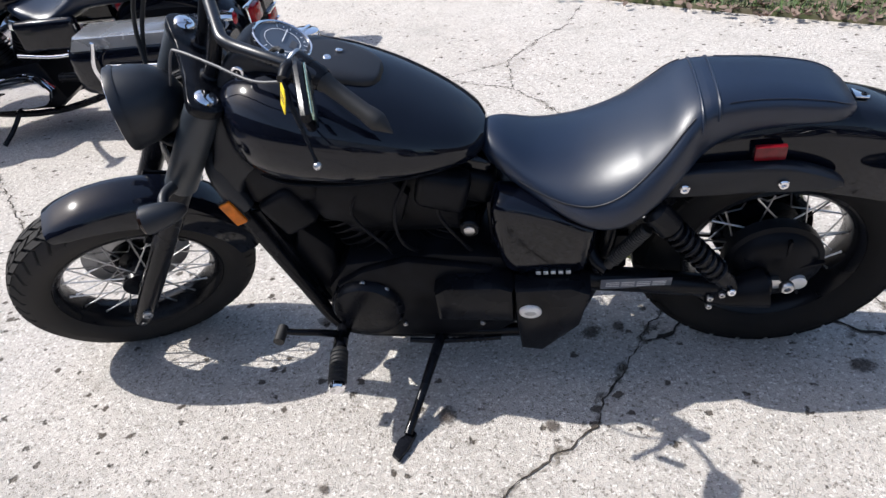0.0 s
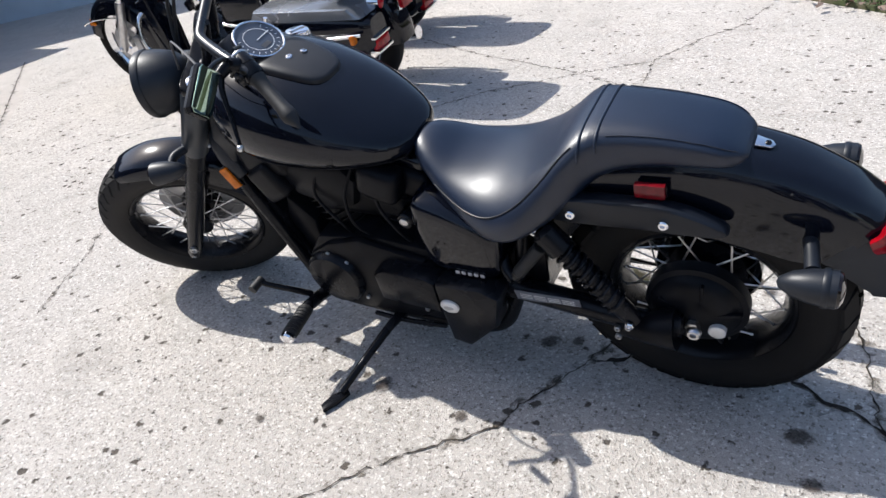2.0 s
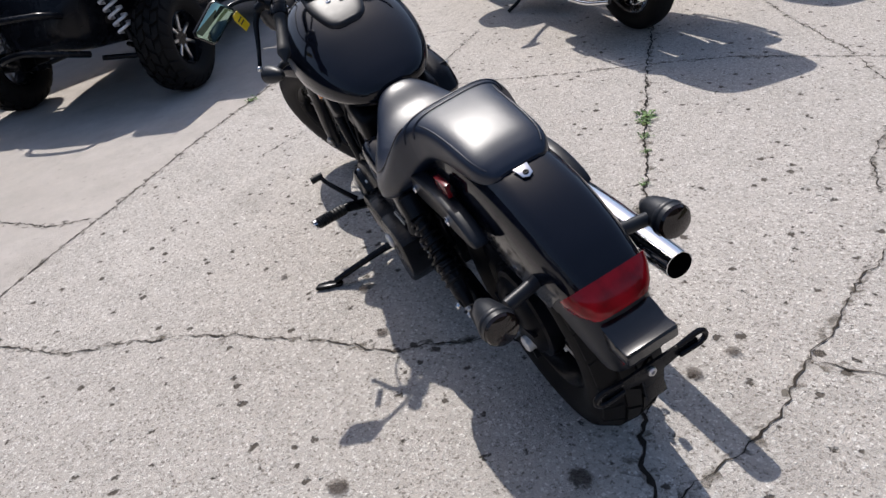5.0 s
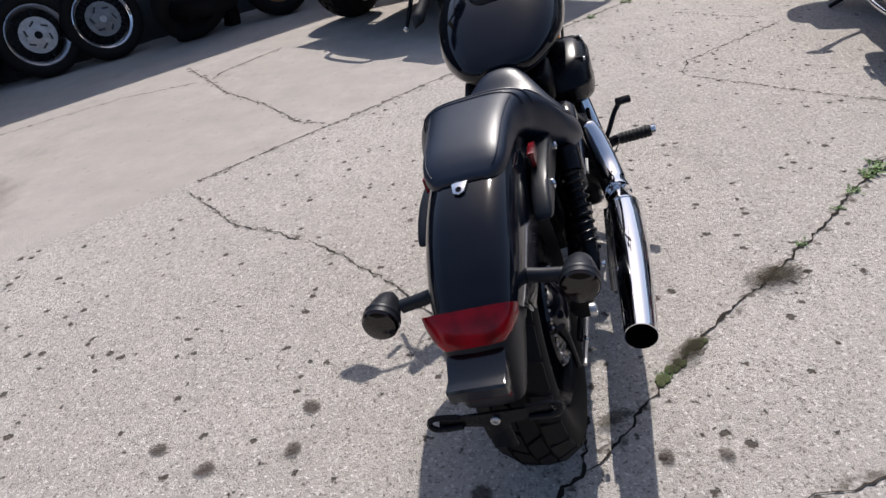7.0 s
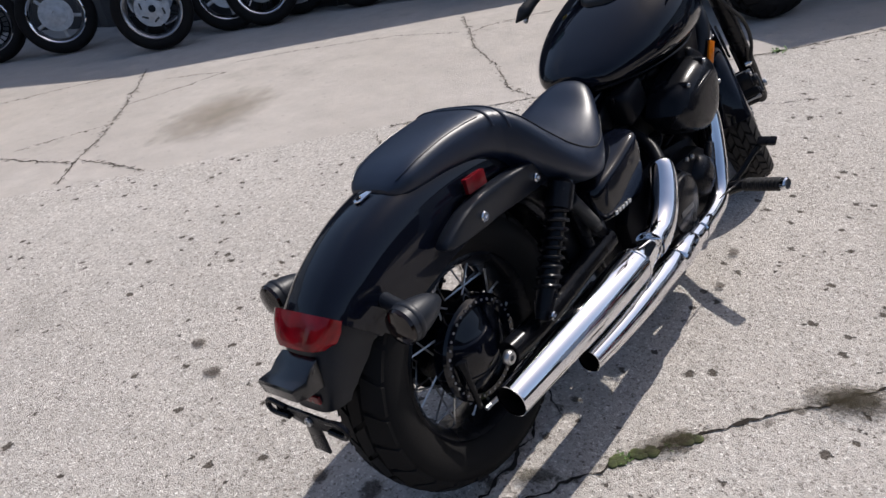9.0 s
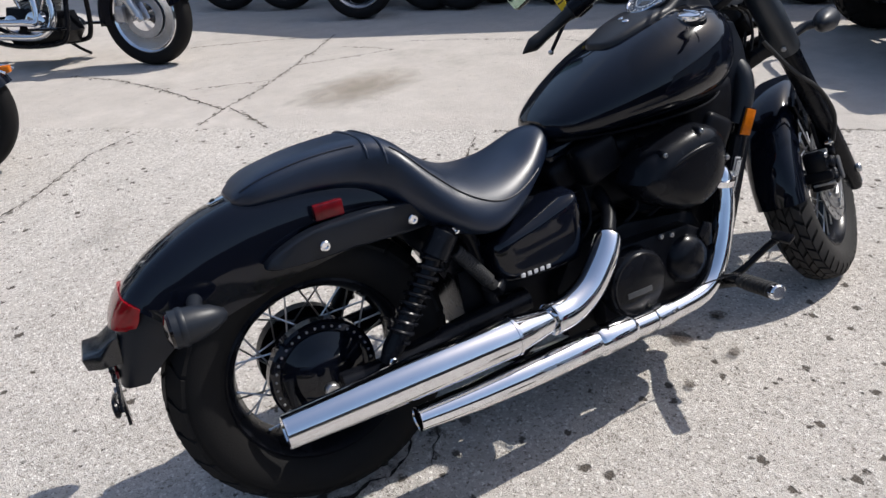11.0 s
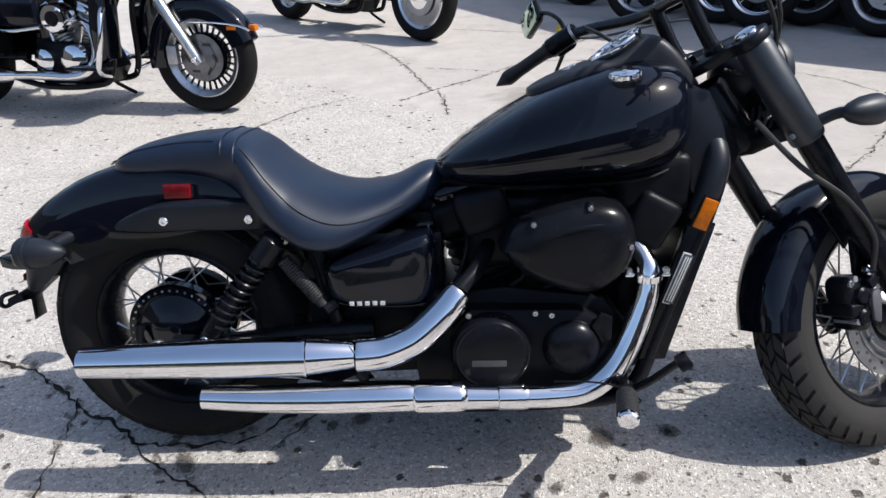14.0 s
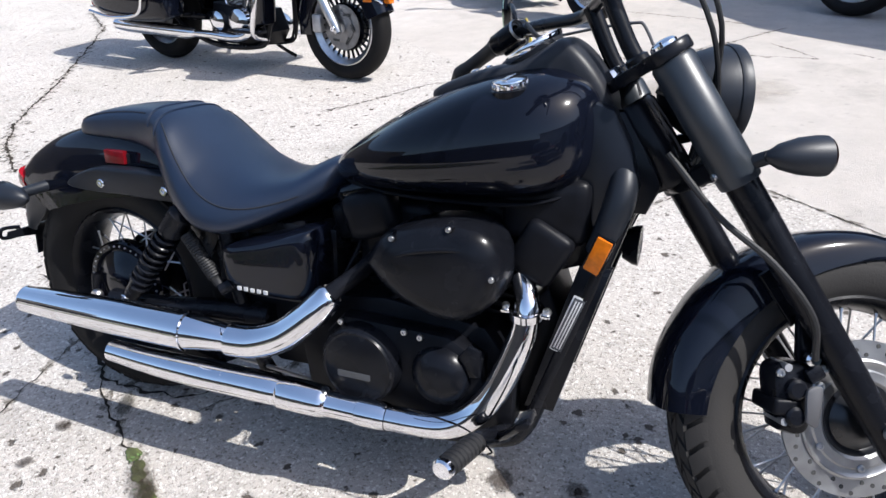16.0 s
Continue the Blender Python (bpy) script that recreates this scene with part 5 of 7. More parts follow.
# seat
body_rows = [(0.668, 0.656, 0.692, 0.035, 0.5), (0.650, 0.632, 0.704, 0.062, 0.45), (0.615, 0.604, 0.698, 0.090, 0.4), (0.55, 0.572, 0.668, 0.132, 0.32), (0.48, 0.540, 0.657, 0.172, 0.28), (0.42, 0.526, 0.664, 0.196, 0.25), (0.36, 0.534, 0.688, 0.200, 0.27), (0.30, 0.568, 0.727, 0.180, 0.32), (0.25, 0.612, 0.769, 0.150, 0.40), (0.205, 0.655, 0.786, 0.116, 0.5),
             (0.15, 0.684, 0.787, 0.100, 0.48), (0.07, 0.696, 0.781, 0.092, 0.45), (-0.005, 0.700, 0.767, 0.087, 0.4), (-0.045, 0.702, 0.752, 0.080, 0.4), (-0.070, 0.704, 0.736, 0.064, 0.4), (-0.080, 0.712, 0.726, 0.05, 0.4)]
seat_line = spline(body_rows, 6)
cut = 9 * 6


def seat_power(x):
    """Rounded over the saddle, squarer over the pillion pad."""
    return float(np.interp(x, [0.20, 0.34], [3.6, 2.3]))


def seat_ring(row, n=44):
    return superring(*row, p=seat_power(row[0]), n=n)


def seat_point(row, ang, side, lift=0.0012):
    """A point of the seat's skin at an angle over its widest line."""
    x, zb, zt, w, low = row
    p, zc = seat_power(x), zb + (zt - zb) * low
    c, sn = math.cos(ang), math.sin(ang)
    h = (zt - zc) if sn > 0 else (zc - zb)
    return (x, side * (w * abs(c) ** (2 / p) + lift * c), zc + h * math.copysign(abs(sn) ** (2 / p), sn) + lift * sn)


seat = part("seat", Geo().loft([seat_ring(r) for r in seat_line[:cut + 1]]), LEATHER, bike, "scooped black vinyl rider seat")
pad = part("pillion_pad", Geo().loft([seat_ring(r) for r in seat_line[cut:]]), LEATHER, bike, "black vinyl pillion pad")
for k in (cut - 2, cut + 2):
    band = [seat_point(seat_line[k], radians(a), 1 if a < 90 else -1, 0.0) for a in range(8, 173, 4)]
    part("seat_piping", Geo().tube(band, 0.0032, 8, 2), LEATHER, seat)
for s in (-1, 1):
    rows = seat_line[15:cut - 3]
    seam = [seat_point(r, radians(4 + 40 * (k / (len(rows) - 1)) ** 0.8), s) for k, r in enumerate(rows)]
    part("seat_seam", Geo().tube(seam, 0.0016, 6, 1), CONSOLE, seat, "dark stitched seam")
    rows = seat_line[cut + 4:-8]
    part("pad_seam", Geo().tube([seat_point(r, radians(40), s) for r in rows], 0.0015, 6, 1), LEATHER, pad, "dark stitched seam")
tab_m = Matrix.Translation((-0.098, 0.005, 0.7185)) @ pose(0, 0, 0, 0, -15, 0)
part("seat_tab", Geo().plate([(0.014, -0.016), (-0.015, -0.011), (-0.021, 0.0), (-0.015, 0.011), (0.014, 0.016)], 0.0, 0.004, 0.001, m=tab_m, plane="XY"), CHROME, bike, "chrome seat bracket")
bolt(bike, tab_m @ Vector((-0.008, 0, 0.003)), (-0.26, 0, 1), 0.006, 0.004, SATIN)

# rear mudguard, struts, tail
guard = [(0.36, 0.610, 0.088, 0.060), (0.29, 0.672, 0.096, 0.100), (0.20, 0.713, 0.098, 0.135), (0.08, 0.732, 0.098, 0.165), (-0.05, 0.726, 0.097, 0.178), (-0.16, 0.697, 0.095, 0.178), (-0.250, 0.651, 0.091, 0.165), (-0.300, 0.614, 0.086, 0.150), (-0.318, 0.597, 0.083, 0.13)]
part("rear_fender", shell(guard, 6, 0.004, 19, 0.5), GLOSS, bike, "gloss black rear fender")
TAIL = Matrix.Translation((-0.007, 0.007, 0.002))
lens = part("tail_light", shell([(-0.311, 0.598, 0.0855, 0.036), (-0.327, 0.579, 0.080, 0.044), (-0.340, 0.557, 0.070, 0.045), (-0.346, 0.543, 0.058, 0.040)], 5, 0.012, 19, 0.5), RED, bike, "wrap-round red tail light", TAIL)
part("tail_panel", shell([(-0.290, 0.600, 0.079, 0.12), (-0.325, 0.555, 0.075, 0.115), (-0.346, 0.50, 0.070, 0.10), (-0.356, 0.45, 0.064, 0.07), (-0.358, 0.42, 0.059, 0.05)], 5, 0.004, 17, 0.55), MATTE, bike, "matte black tail panel", TAIL)
part("plate_light", Geo().plate([(-0.336, 0.526), (-0.352, 0.520), (-0.374, 0.5065), (-0.402, 0.5050), (-0.405, 0.500), (-0.401, 0.478), (-0.378, 0.471), (-0.340, 0.470)], -0.052, 0.052, 0.004), LAMPBOX, bike, "black plate light housing", TAIL)
part("plate_reflector", Geo().box((0.006, 0.085, 0.016), (-0.3575, 0, 0.448), 0.002), REFLECT, bike, "small red reflector", TAIL)
part("plate_bracket", Geo().plate([(-0.10, 0.415), (0.10, 0.415), (0.105, 0.400), (0.02, 0.385), (0.022, 0.33), (-0.022, 0.33), (-0.02, 0.385), (-0.105, 0.400)], -0.003, 0.003, 0.001, m=pose(-0.366, 0, 0, 0, 0, 90)), SATIN, bike, "black plate bracket", TAIL)
bolt(bike, (-0.370, 0.0, 0.400), (-1, 0, 0), 0.009, 0.006, STEEL, xf=TAIL)
for s in (-1, 1):
    loop = [(-0.372, s * 0.060, 0.418), (-0.374, s * 0.105, 0.425), (-0.374, s * 0.118, 0.411), (-0.374, s * 0.105, 0.398), (-0.372, s * 0.060, 0.396)]
    part("bracket_loop", Geo().tube(loop, 0.0055, 8), SATIN, bike, "", TAIL)
    strut = [tuple(q) for q in spline([(0.306, 0.615), (0.270, 0.643), (0.14, 0.652), (0.04, 0.646), (-0.030, 0.622), (-0.062, 0.600), (-0.050, 0.590), (0.00, 0.586), (0.10, 0.585), (0.25, 0.585), (0.298, 0.592), (0.306, 0.615)], 3)[:-1]]
    st = part("fender_strut", Geo().plate(strut, s * 0.104, s * 0.140, 0.010), STRUT, bike, "matte black fender strut")
    for x in (0.056, 0.246):
        bolt(st, (x, s * 0.139, 0.610), (0, s, 0), 0.011, 0.008, CHROME)
    rr = part("side_reflector", Geo().box((0.060, 0.014, 0.032), (0.085, s * 0.114, 0.671), 0.003), REFLECT, bike, "red side reflector")
    part("reflector_mount", Geo().box((0.064, 0.010, 0.026), (0.085, s * 0.107, 0.667), 0.003), SATIN, rr)
    ts = part("turn_signal", Geo().lathe([(0.060, 1e-4), (0.055, 0.012), (0.032, 0.026), (0.0, 0.0345), (-0.035, 0.038), (-0.046, 0.038)], 28, "X", m=pose(-0.210, s * (0.196 if s > 0 else 0.180), 0.557) @ Matrix.Scale(0.92, 4)), MATTE, bike, "bullet-shaped black turn signal")
    part("signal_lens", Geo().lathe([(-0.044, 0.038), (-0.052, 0.034), (-0.058, 0.020), (-0.060, 1e-4)], 28, "X", m=pose(-0.210, s * (0.196 if s > 0 else 0.180), 0.557) @ Matrix.Scale(0.92, 4)), DARKLENS, ts, "smoked turn signal lens")
    part("signal_ring", Geo().lathe([(-0.020, 0.0385), (-0.024, 0.0400), (-0.030, 0.0400), (-0.033, 0.0385)], 28, "X", loop=True, m=pose(-0.210, s * (0.196 if s > 0 else 0.180), 0.557) @ Matrix.Scale(0.92, 4)), MATTE, ts)
    part("signal_stalk", Geo().tube([(-0.192, s * 0.060, 0.568), (-0.202, s * 0.110, 0.563), (-0.209, s * 0.160, 0.559)], [0.016, 0.014, 0.014], 12), MATTE, ts)
    # side covers
    cover = [(0.400, 0.492), (0.42, 0.515), (0.52, 0.540), (0.62, 0.570), (0.647, 0.562), (0.655, 0.50), (0.648, 0.425), (0.61, 0.400), (0.46, 0.402), (0.41, 0.425)] if s < 0 else [(0.415, 0.520), (0.47, 0.553), (0.53, 0.582), (0.60, 0.606), (0.640, 0.604), (0.652, 0.55), (0.645, 0.45), (0.618, 0.393), (0.54, 0.383), (0.467, 0.378), (0.432, 0.420)]
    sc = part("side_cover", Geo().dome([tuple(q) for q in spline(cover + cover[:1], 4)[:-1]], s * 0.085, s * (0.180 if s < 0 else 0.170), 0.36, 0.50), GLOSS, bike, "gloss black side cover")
    cx, cy, cz = (0.499, -0.1818, 0.424) if s < 0 else (0.519, 0.1716, 0.404)
    badge = Geo()
    for k in range(5):
        badge.box((0.0105, 0.003, 0.0092), (cx - 0.034 + 0.017 * k, cy, cz), 0.001)
    part("badge", badge, EMBLEM, sc, "row of small silver badge blocks")
    bolt(bike, (0.326, s * 0.158, 0.568), (0, s, 0), 0.011, 0.010, CHROME)
    # dark filler added ahead of the rear tyre to close a gap
    part("gap_filler", Geo().plate([(0.17, 0.625), (0.33, 0.625), (0.35, 0.50), (0.315, 0.44), (0.285, 0.495), (0.235, 0.555)], s * 0.088, s * 0.098, 0.003), SATIN, bike)
    # filler plate added between frame and swing arm to close a see-through gap
    part("arm_filler", Geo().plate([(0.345, 0.445), (0.64, 0.445), (0.66, 0.22), (0.50, 0.215), (0.43, 0.27), (0.350, 0.345)], s * 0.088, s * 0.100, 0.004), ENGINE, bike, "black filler plate added by the swing arm")
    # shock absorber
    a, b = Vector((0.305, s * 0.158, 0.568)), Vector((0.128, s * 0.165, 0.345))
    d = b - a
    sm = Matrix.Translation(a) @ d.to_track_quat("Z", "Y").to_matrix().to_4x4()
    L = d.length
    shock = part("shock_absorber", Geo().lathe([(-0.012, 0.016), (0, 0.030), (0.055, 0.031), (0.06, 0.0195), (L * 0.6, 0.0195), (L * 0.62, 0.024), (L - 0.02, 0.022), (L + 0.012, 0.016)], 24, "Z", m=sm), SATIN, bike, "black shock absorber")
    coil = [(0.0245 * math.cos(2 * math.pi * k / 12), 0.0245 * math.sin(2 * math.pi * k / 12), 0.058 + (L * 0.86 - 0.06) * k / 108) for k in range(109)]
    part("spring", Geo().tube(coil, 0.0052, 7, 1, m=sm), SATIN, shock, "black coil spring")
    bolt(shock, tuple(b + Vector((0, s * 0.022, 0))), (0, s, 0), 0.010, 0.008, CHROME)
    # folded passenger peg
    pp = Matrix.Translation((0.318, s * 0.165, 0.525)) @ (Vector((0.085, 0, -0.115))).to_track_quat("Z", "Y").to_matrix().to_4x4()
    prof = [(0, 1e-4), (0, 0.014)] + [q for k in range(18) for q in ((0.003 + 0.0063 * k, 0.0165), (0.0068 + 0.0063 * k, 0.0165), (0.0078 + 0.0063 * k, 0.0148))] + [(0.122, 0.012), (0.135, 0.012), (0.135, 1e-4)]
    part("passenger_peg", Geo().lathe(prof, 18, "Z", m=pp), GRIP, bike, "folded ribbed passenger peg")
    part("peg_bracket", Geo().tube([(0.44, s * 0.125, 0.45), (0.425, s * 0.150, 0.42), (0.40, s * 0.165, 0.405)], [0.014, 0.016, 0.018], 12), SATIN, bike)
    # swing arm
    part("swing_arm", Geo().tube([(0.50, s * 0.118, 0.334), (0.35, s * 0.125, 0.326), (0.15, s * 0.132, 0.306), (0.03, s * 0.130, 0.305)], [0.031, 0.030, 0.028, 0.027], 14), SATIN, bike, "black swing arm tube")
    bolt(bike, (0.0, s * 0.150, 0.3185), (0, s, 0), 0.016, 0.014, STEEL, "axle_nut")

# drum on the right, final drive on the left
part("brake_drum", Geo().lathe([(-0.045, 0.118), (-0.070, 0.118), (-0.076, 0.113), (-0.078, 0.098), (-0.072, 0.091), (-0.082, 0.070), (-0.096, 0.045), (-0.100, 0.022), (-0.100, 1e-4)], 44, m=Matrix.Translation(AXLE)), GLOSS, rear, "black rear brake drum")
for k in range(36):
    a = 2 * math.pi * k / 36
    bolt(rear, (0.012 + 0.105 * math.cos(a), -0.0770, 0.3185 + 0.105 * math.sin(a)), (0, -1, 0), 0.0028, 0.0025, ALLOY, "spoke_head")
part("drum_arm", Geo().tube([(-0.070, -0.088, 0.340), (-0.072, -0.098, 0.30), (-0.065, -0.10, 0.225)], [0.014, 0.008, 0.007], 10), SATIN, rear, "steel brake arm")
part("brake_rod", Geo().tube([(-0.065, -0.115, 0.225), (0.2, -0.125, 0.225), (0.6, -0.13, 0.20)], 0.005, 8), STEEL, bike)
part("torque_arm", Geo().tube([(0.02, -0.105, 0.225), (0.25, -0.118, 0.245), (0.40, -0.12, 0.26)], 0.009, 8, flat=0.5), SATIN, bike)
bolt(bike, (0.02, -0.116, 0.225), (0, -1, 0), 0.010, 0.008, CHROME)
fd = part("final_drive", Geo().lathe([(0.045, 0.112), (0.076, 0.112), (0.080, 0.100), (0.094, 0.092), (0.104, 0.070), (0.108, 0.040), (0.108, 1e-4)], 40, m=Matrix.Translation(AXLE)).tube([(0.04, 0.135, 0.300), (0.10, 0.138, 0.292), (0.17, 0.135, 0.288)], [0.050, 0.040, 0.030], 18), ENGINE, bike, "black final drive housing")
for k in range(5):
    a = 0.4 + 1.25 * k
    part("drive_rib", Geo().box((0.062, 0.012, 0.007), (0.062, 0, 0), 0.002, m=pose(0, 0.101, 0.3185, 0, -math.degrees(a), 0)), ENGINE, fd)
part("drain_plug", Geo().lathe([(0.080, 0.017), (0.120, 0.016), (0.122, 0.012), (0.122, 1e-4)], 6, m=pose(0.012, 0, 0.290)), STEEL, fd, "steel hexagonal plug")
part("filler_cap", Geo().lathe([(0.080, 0.019), (0.116, 0.019), (0.119, 0.015), (0.119, 1e-4)], 24, m=pose(-0.040, 0, 0.286)), EMBLEM, fd, "round alloy filler cap")
part("arm_label", Geo().box((0.160, 0.002, 0.042), (0, 0, 0), 0.0005, m=pose(0.332, 0.1575, 0.346, -14, -1, 2)), LABEL, bike, "silver printed swing arm label")
for k in range(3):
    for j in range(4):
        part("label_line", Geo().box((0.030, 0.001, 0.0026), (-0.052 + 0.035 * j, 0.0013, -0.008 + 0.008 * k), 0, m=pose(0.332, 0.1575, 0.346, -14, -1, 2)), EMBLEM, bike)
for x, z in ((0.165, 0.300), (0.165, 0.272), (0.14, 0.31)):
    bolt(bike, (x, 0.162, z), (0, 1, 0), 0.008, 0.010, STEEL)

# exhausts
def silencer(pts, rad, name):
    body = Geo().tube(pts, rad, 28, 6)
    del body.f[-2]
    ex = part(name, body, CHROME, bike, "chrome slash-cut exhaust silencer")
    a, b = Vector(pts[0]), Vector(pts[1])
    m = Matrix.Translation(a) @ (a - b).to_track_quat("Z", "Y").to_matrix().to_4x4()
    r = rad[0]
    part("tail_ring", Geo().lathe([(-0.003, r), (0.0015, r + 0.0002), (0.002, r - 0.0012), (-0.002, r - 0.002)], 28, "Z", m=m), CHROME, ex)
    part("tail_bore", Geo().lathe([(0.0015, r - 0.0010), (-0.004, r - 0.0025), (-0.08, r - 0.006), (-0.08, 1e-4)], 28, "Z", m=m), BORE, ex, "dark exhaust bore")
    return ex


up = silencer([(-0.122, -0.249, 0.324), (0.02, -0.252, 0.328), (0.17, -0.254, 0.332), (0.30, -0.254, 0.334), (0.375, -0.252, 0.334)], [0.0335, 0.0385, 0.043, 0.0435, 0.0435], "upper_silencer")
part("joint_sleeve", Geo().tube([(0.368, -0.252, 0.334), (0.374, -0.2515, 0.334), (0.376, -0.2513, 0.334), (0.470, -0.2445, 0.332), (0.474, -0.244, 0.332)], [0.0455, 0.0455, 0.0415, 0.0300, 0.0285], 28, 1), CHROME, up, "stepped chrome joint sleeve")
part("upper_pipe", Geo().tube([(0.478, -0.2435, 0.331), (0.480, -0.243, 0.331), (0.486, -0.2425, 0.331), (0.54, -0.236, 0.334), (0.60, -0.226, 0.356), (0.645, -0.214, 0.390), (0.676, -0.203, 0.420), (0.698, -0.191, 0.447), (0.705, -0.187, 0.455)], [0.030, 0.0350, 0.0375, 0.0372, 0.036, 0.035, 0.034, 0.031, 0.024], 24), CHROME, up, "chrome exhaust pipe")
part("pipe_stub", Geo().tube([(0.690, -0.195, 0.440), (0.710, -0.180, 0.462), (0.738, -0.150, 0.485), (0.76, -0.10, 0.51), (0.77, -0.06, 0.53)], [0.022, 0.018, 0.018, 0.018, 0.018], 18), ENGINE, up, "dark exhaust stub")
low = silencer([(0.135, -0.250, 0.236), (0.25, -0.249, 0.231), (0.38, -0.246, 0.229), (0.46, -0.243, 0.228)], [0.0255, 0.030, 0.0345, 0.035], "lower_silencer")
part("joint_sleeve", Geo().tube([(0.455, -0.243, 0.228), (0.52, -0.241, 0.228), (0.585, -0.239, 0.228), (0.602, -0.239, 0.2275)], [0.0350, 0.0352, 0.0350, 0.0310], 26, 1), CHROME, low, "chrome silencer neck")
part("joint_collar", Geo().tube([(0.597, -0.2395, 0.226), (0.599, -0.2395, 0.226), (0.606, -0.239, 0.226), (0.640, -0.2375, 0.2255), (0.695, -0.2345, 0.2235), (0.706, -0.234, 0.223), (0.712, -0.2335, 0.2228)], [0.0310, 0.0352, 0.0372, 0.0370, 0.0355, 0.0335, 0.0275], 26, 1), CHROME, low, "rounded chrome joint collar")
part("joint_ring", Geo().lathe([(-0.016, 0.0275), (-0.014, 0.0305), (0.040, 0.0302), (0.050, 0.0285)], 26, "X", m=pose(0.795, -0.2275, 0.2170, 0, 1.5, 4)), CHROME, low)
part("lower_pipe", Geo().tube([(0.65, -0.236, 0.223), (0.76, -0.230, 0.218), (0.90, -0.218, 0.214), (0.975, -0.208, 0.222), (1.028, -0.195, 0.258), (1.068, -0.182, 0.320), (1.098, -0.168, 0.400), (1.107, -0.160, 0.450), (1.106, -0.150, 0.490), (1.085, -0.115, 0.525)], [0.030, 0.027, 0.027, 0.028, 0.0285, 0.0285, 0.0280, 0.026, 0.024, 0.022], 24), CHROME, low, "chrome exhaust header pipe")
part("pipe_clamp", Geo().lathe([(-0.008, 0.0268), (-0.007, 0.0288), (0.007, 0.0288), (0.008, 0.0268)], 26, "X", m=pose(0.82, -0.2258, 0.2155)), CHROME, low)
flange = part("header_flange", Geo().lathe([(-0.008, 0.026), (-0.008, 0.034), (0.008, 0.034), (0.008, 0.024)], 26, "Z", m=pose(1.107, -0.156, 0.472, 12, 0, 0)), CHROME, low, "chrome header flange")
for k in (-1, 1):
    bolt(low, (1.107 + 0.040 * k, -0.156, 0.474), (0, -0.2, 1), 0.008, 0.010, STEEL)
    part("flange_ear", Geo().box((0.024, 0.022, 0.008), (1.107 + 0.036 * k, -0.156, 0.471), 0.003), CHROME, low)
part("muffler_hanger", Geo().plate([(0.08, 0.30), (0.12, 0.30), (0.42, 0.24), (0.50, 0.28), (0.47, 0.30), (0.2, 0.31)], -0.205, -0.195, 0.002), SATIN, bike)

# controls and stand
for s in (-1, 1):
    prof = [(0, 1e-4), (0, 0.020)] + [q for k in range(8) for q in ((0.006 + 0.013 * k, 0.023), (0.014 + 0.013 * k, 0.023), (0.016 + 0.013 * k, 0.0195))] + [(0.114, 0.020), (0.116, 1e-4)]
    a, b = Vector((1.052, s * 0.262, 0.238)), Vector((1.030, s * 0.380, 0.250))
    pm = Matrix.Translation(a) @ (b - a).to_track_quat("Z", "Y").to_matrix().to_4x4() @ Matrix.Diagonal((1, 0.85, 1, 1))
    peg = part("foot_peg", Geo().lathe(prof, 18, "Z", m=pm), GRIP, bike, "ribbed rubber foot peg")
    part("peg_end", Geo().lathe([(0.114, 0.0215), (0.124, 0.0215), (0.128, 0.017), (0.128, 1e-4)], 18, "Z", m=pm), CHROME, peg, "chrome peg end")
    part("peg_mount", Geo().tube([(1.075, s * 0.120, 0.180), (1.070, s * 0.180, 0.205), (1.055, s * 0.245, 0.234), (1.052, s * 0.268, 0.238)], [0.020, 0.019, 0.018, 0.016], 12), SATIN, bike, "black peg mount")
part("shift_lever", Geo().tube([(1.075, 0.205, 0.235), (1.100, 0.245, 0.290), (1.140, 0.272, 0.326), (1.165, 0.278, 0.340)], [0.010, 0.009, 0.008, 0.008], 10), SATIN, bike, "black gear lever")
part("shift_rubber", Geo().lathe([(0, 1e-4), (0, 0.013), (0.045, 0.013), (0.045, 1e-4)], 14, m=pose(1.165, 0.268, 0.340)), GRIP, bike)
part("brake_pedal", Geo().tube([(1.075, -0.200, 0.215), (1.105, -0.230, 0.250), (1.140, -0.262, 0.300), (1.155, -0.285, 0.325)], [0.011, 0.009, 0.009, 0.009], 10), SATIN, bike, "black brake pedal")
part("pedal_pad", Geo().box((0.028, 0.054, 0.014), (0, 0, 0), 0.006, m=pose(1.153, -0.300, 0.333, 0, -35, 0)), SATIN, bike, "rubber brake pedal pad")
part("pedal_wire", Geo().tube([(0.90, -0.245, 0.262), (0.96, -0.262, 0.270), (1.03, -0.262, 0.258), (1.08, -0.262, 0.225), (1.07, -0.25, 0.205)], 0.0020, 8), SATIN, bike, "thin bent wire")
stand = part("side_stand", Geo().tube([(0.815, 0.135, 0.150), (0.825, 0.190, 0.155), (0.850, 0.300, 0.135), (0.880, 0.415, 0.106)], [0.018, 0.014, 0.0115, 0.011], 12), SATIN, bike, "black side stand")
part("stand_foot", Geo().plate([(0.862, 0.405), (0.875, 0.395), (0.905, 0.430), (0.910, 0.475), (0.892, 0.490), (0.872, 0.450)], -0.004, 0.008, 0.003, m=pose(0, 0, 0) @ Matrix.Translation((0, 0, 0.0975)) @ Matrix.Translation((0.885, 0.44, 0)) @ pose(0, 0, 0, 11.5, 0, 0) @ Matrix.Translation((-0.885, -0.44, 0)), plane="XY"), SATIN, stand)
part("stand_spring", Geo().tube([(0.70 + 0.0022 * k, 0.165 + 0.007 * math.cos(k * 0.9), 0.155 + 0.007 * math.sin(k * 0.9)) for k in range(50)], 0.0018, 6, 1), SATIN, stand)


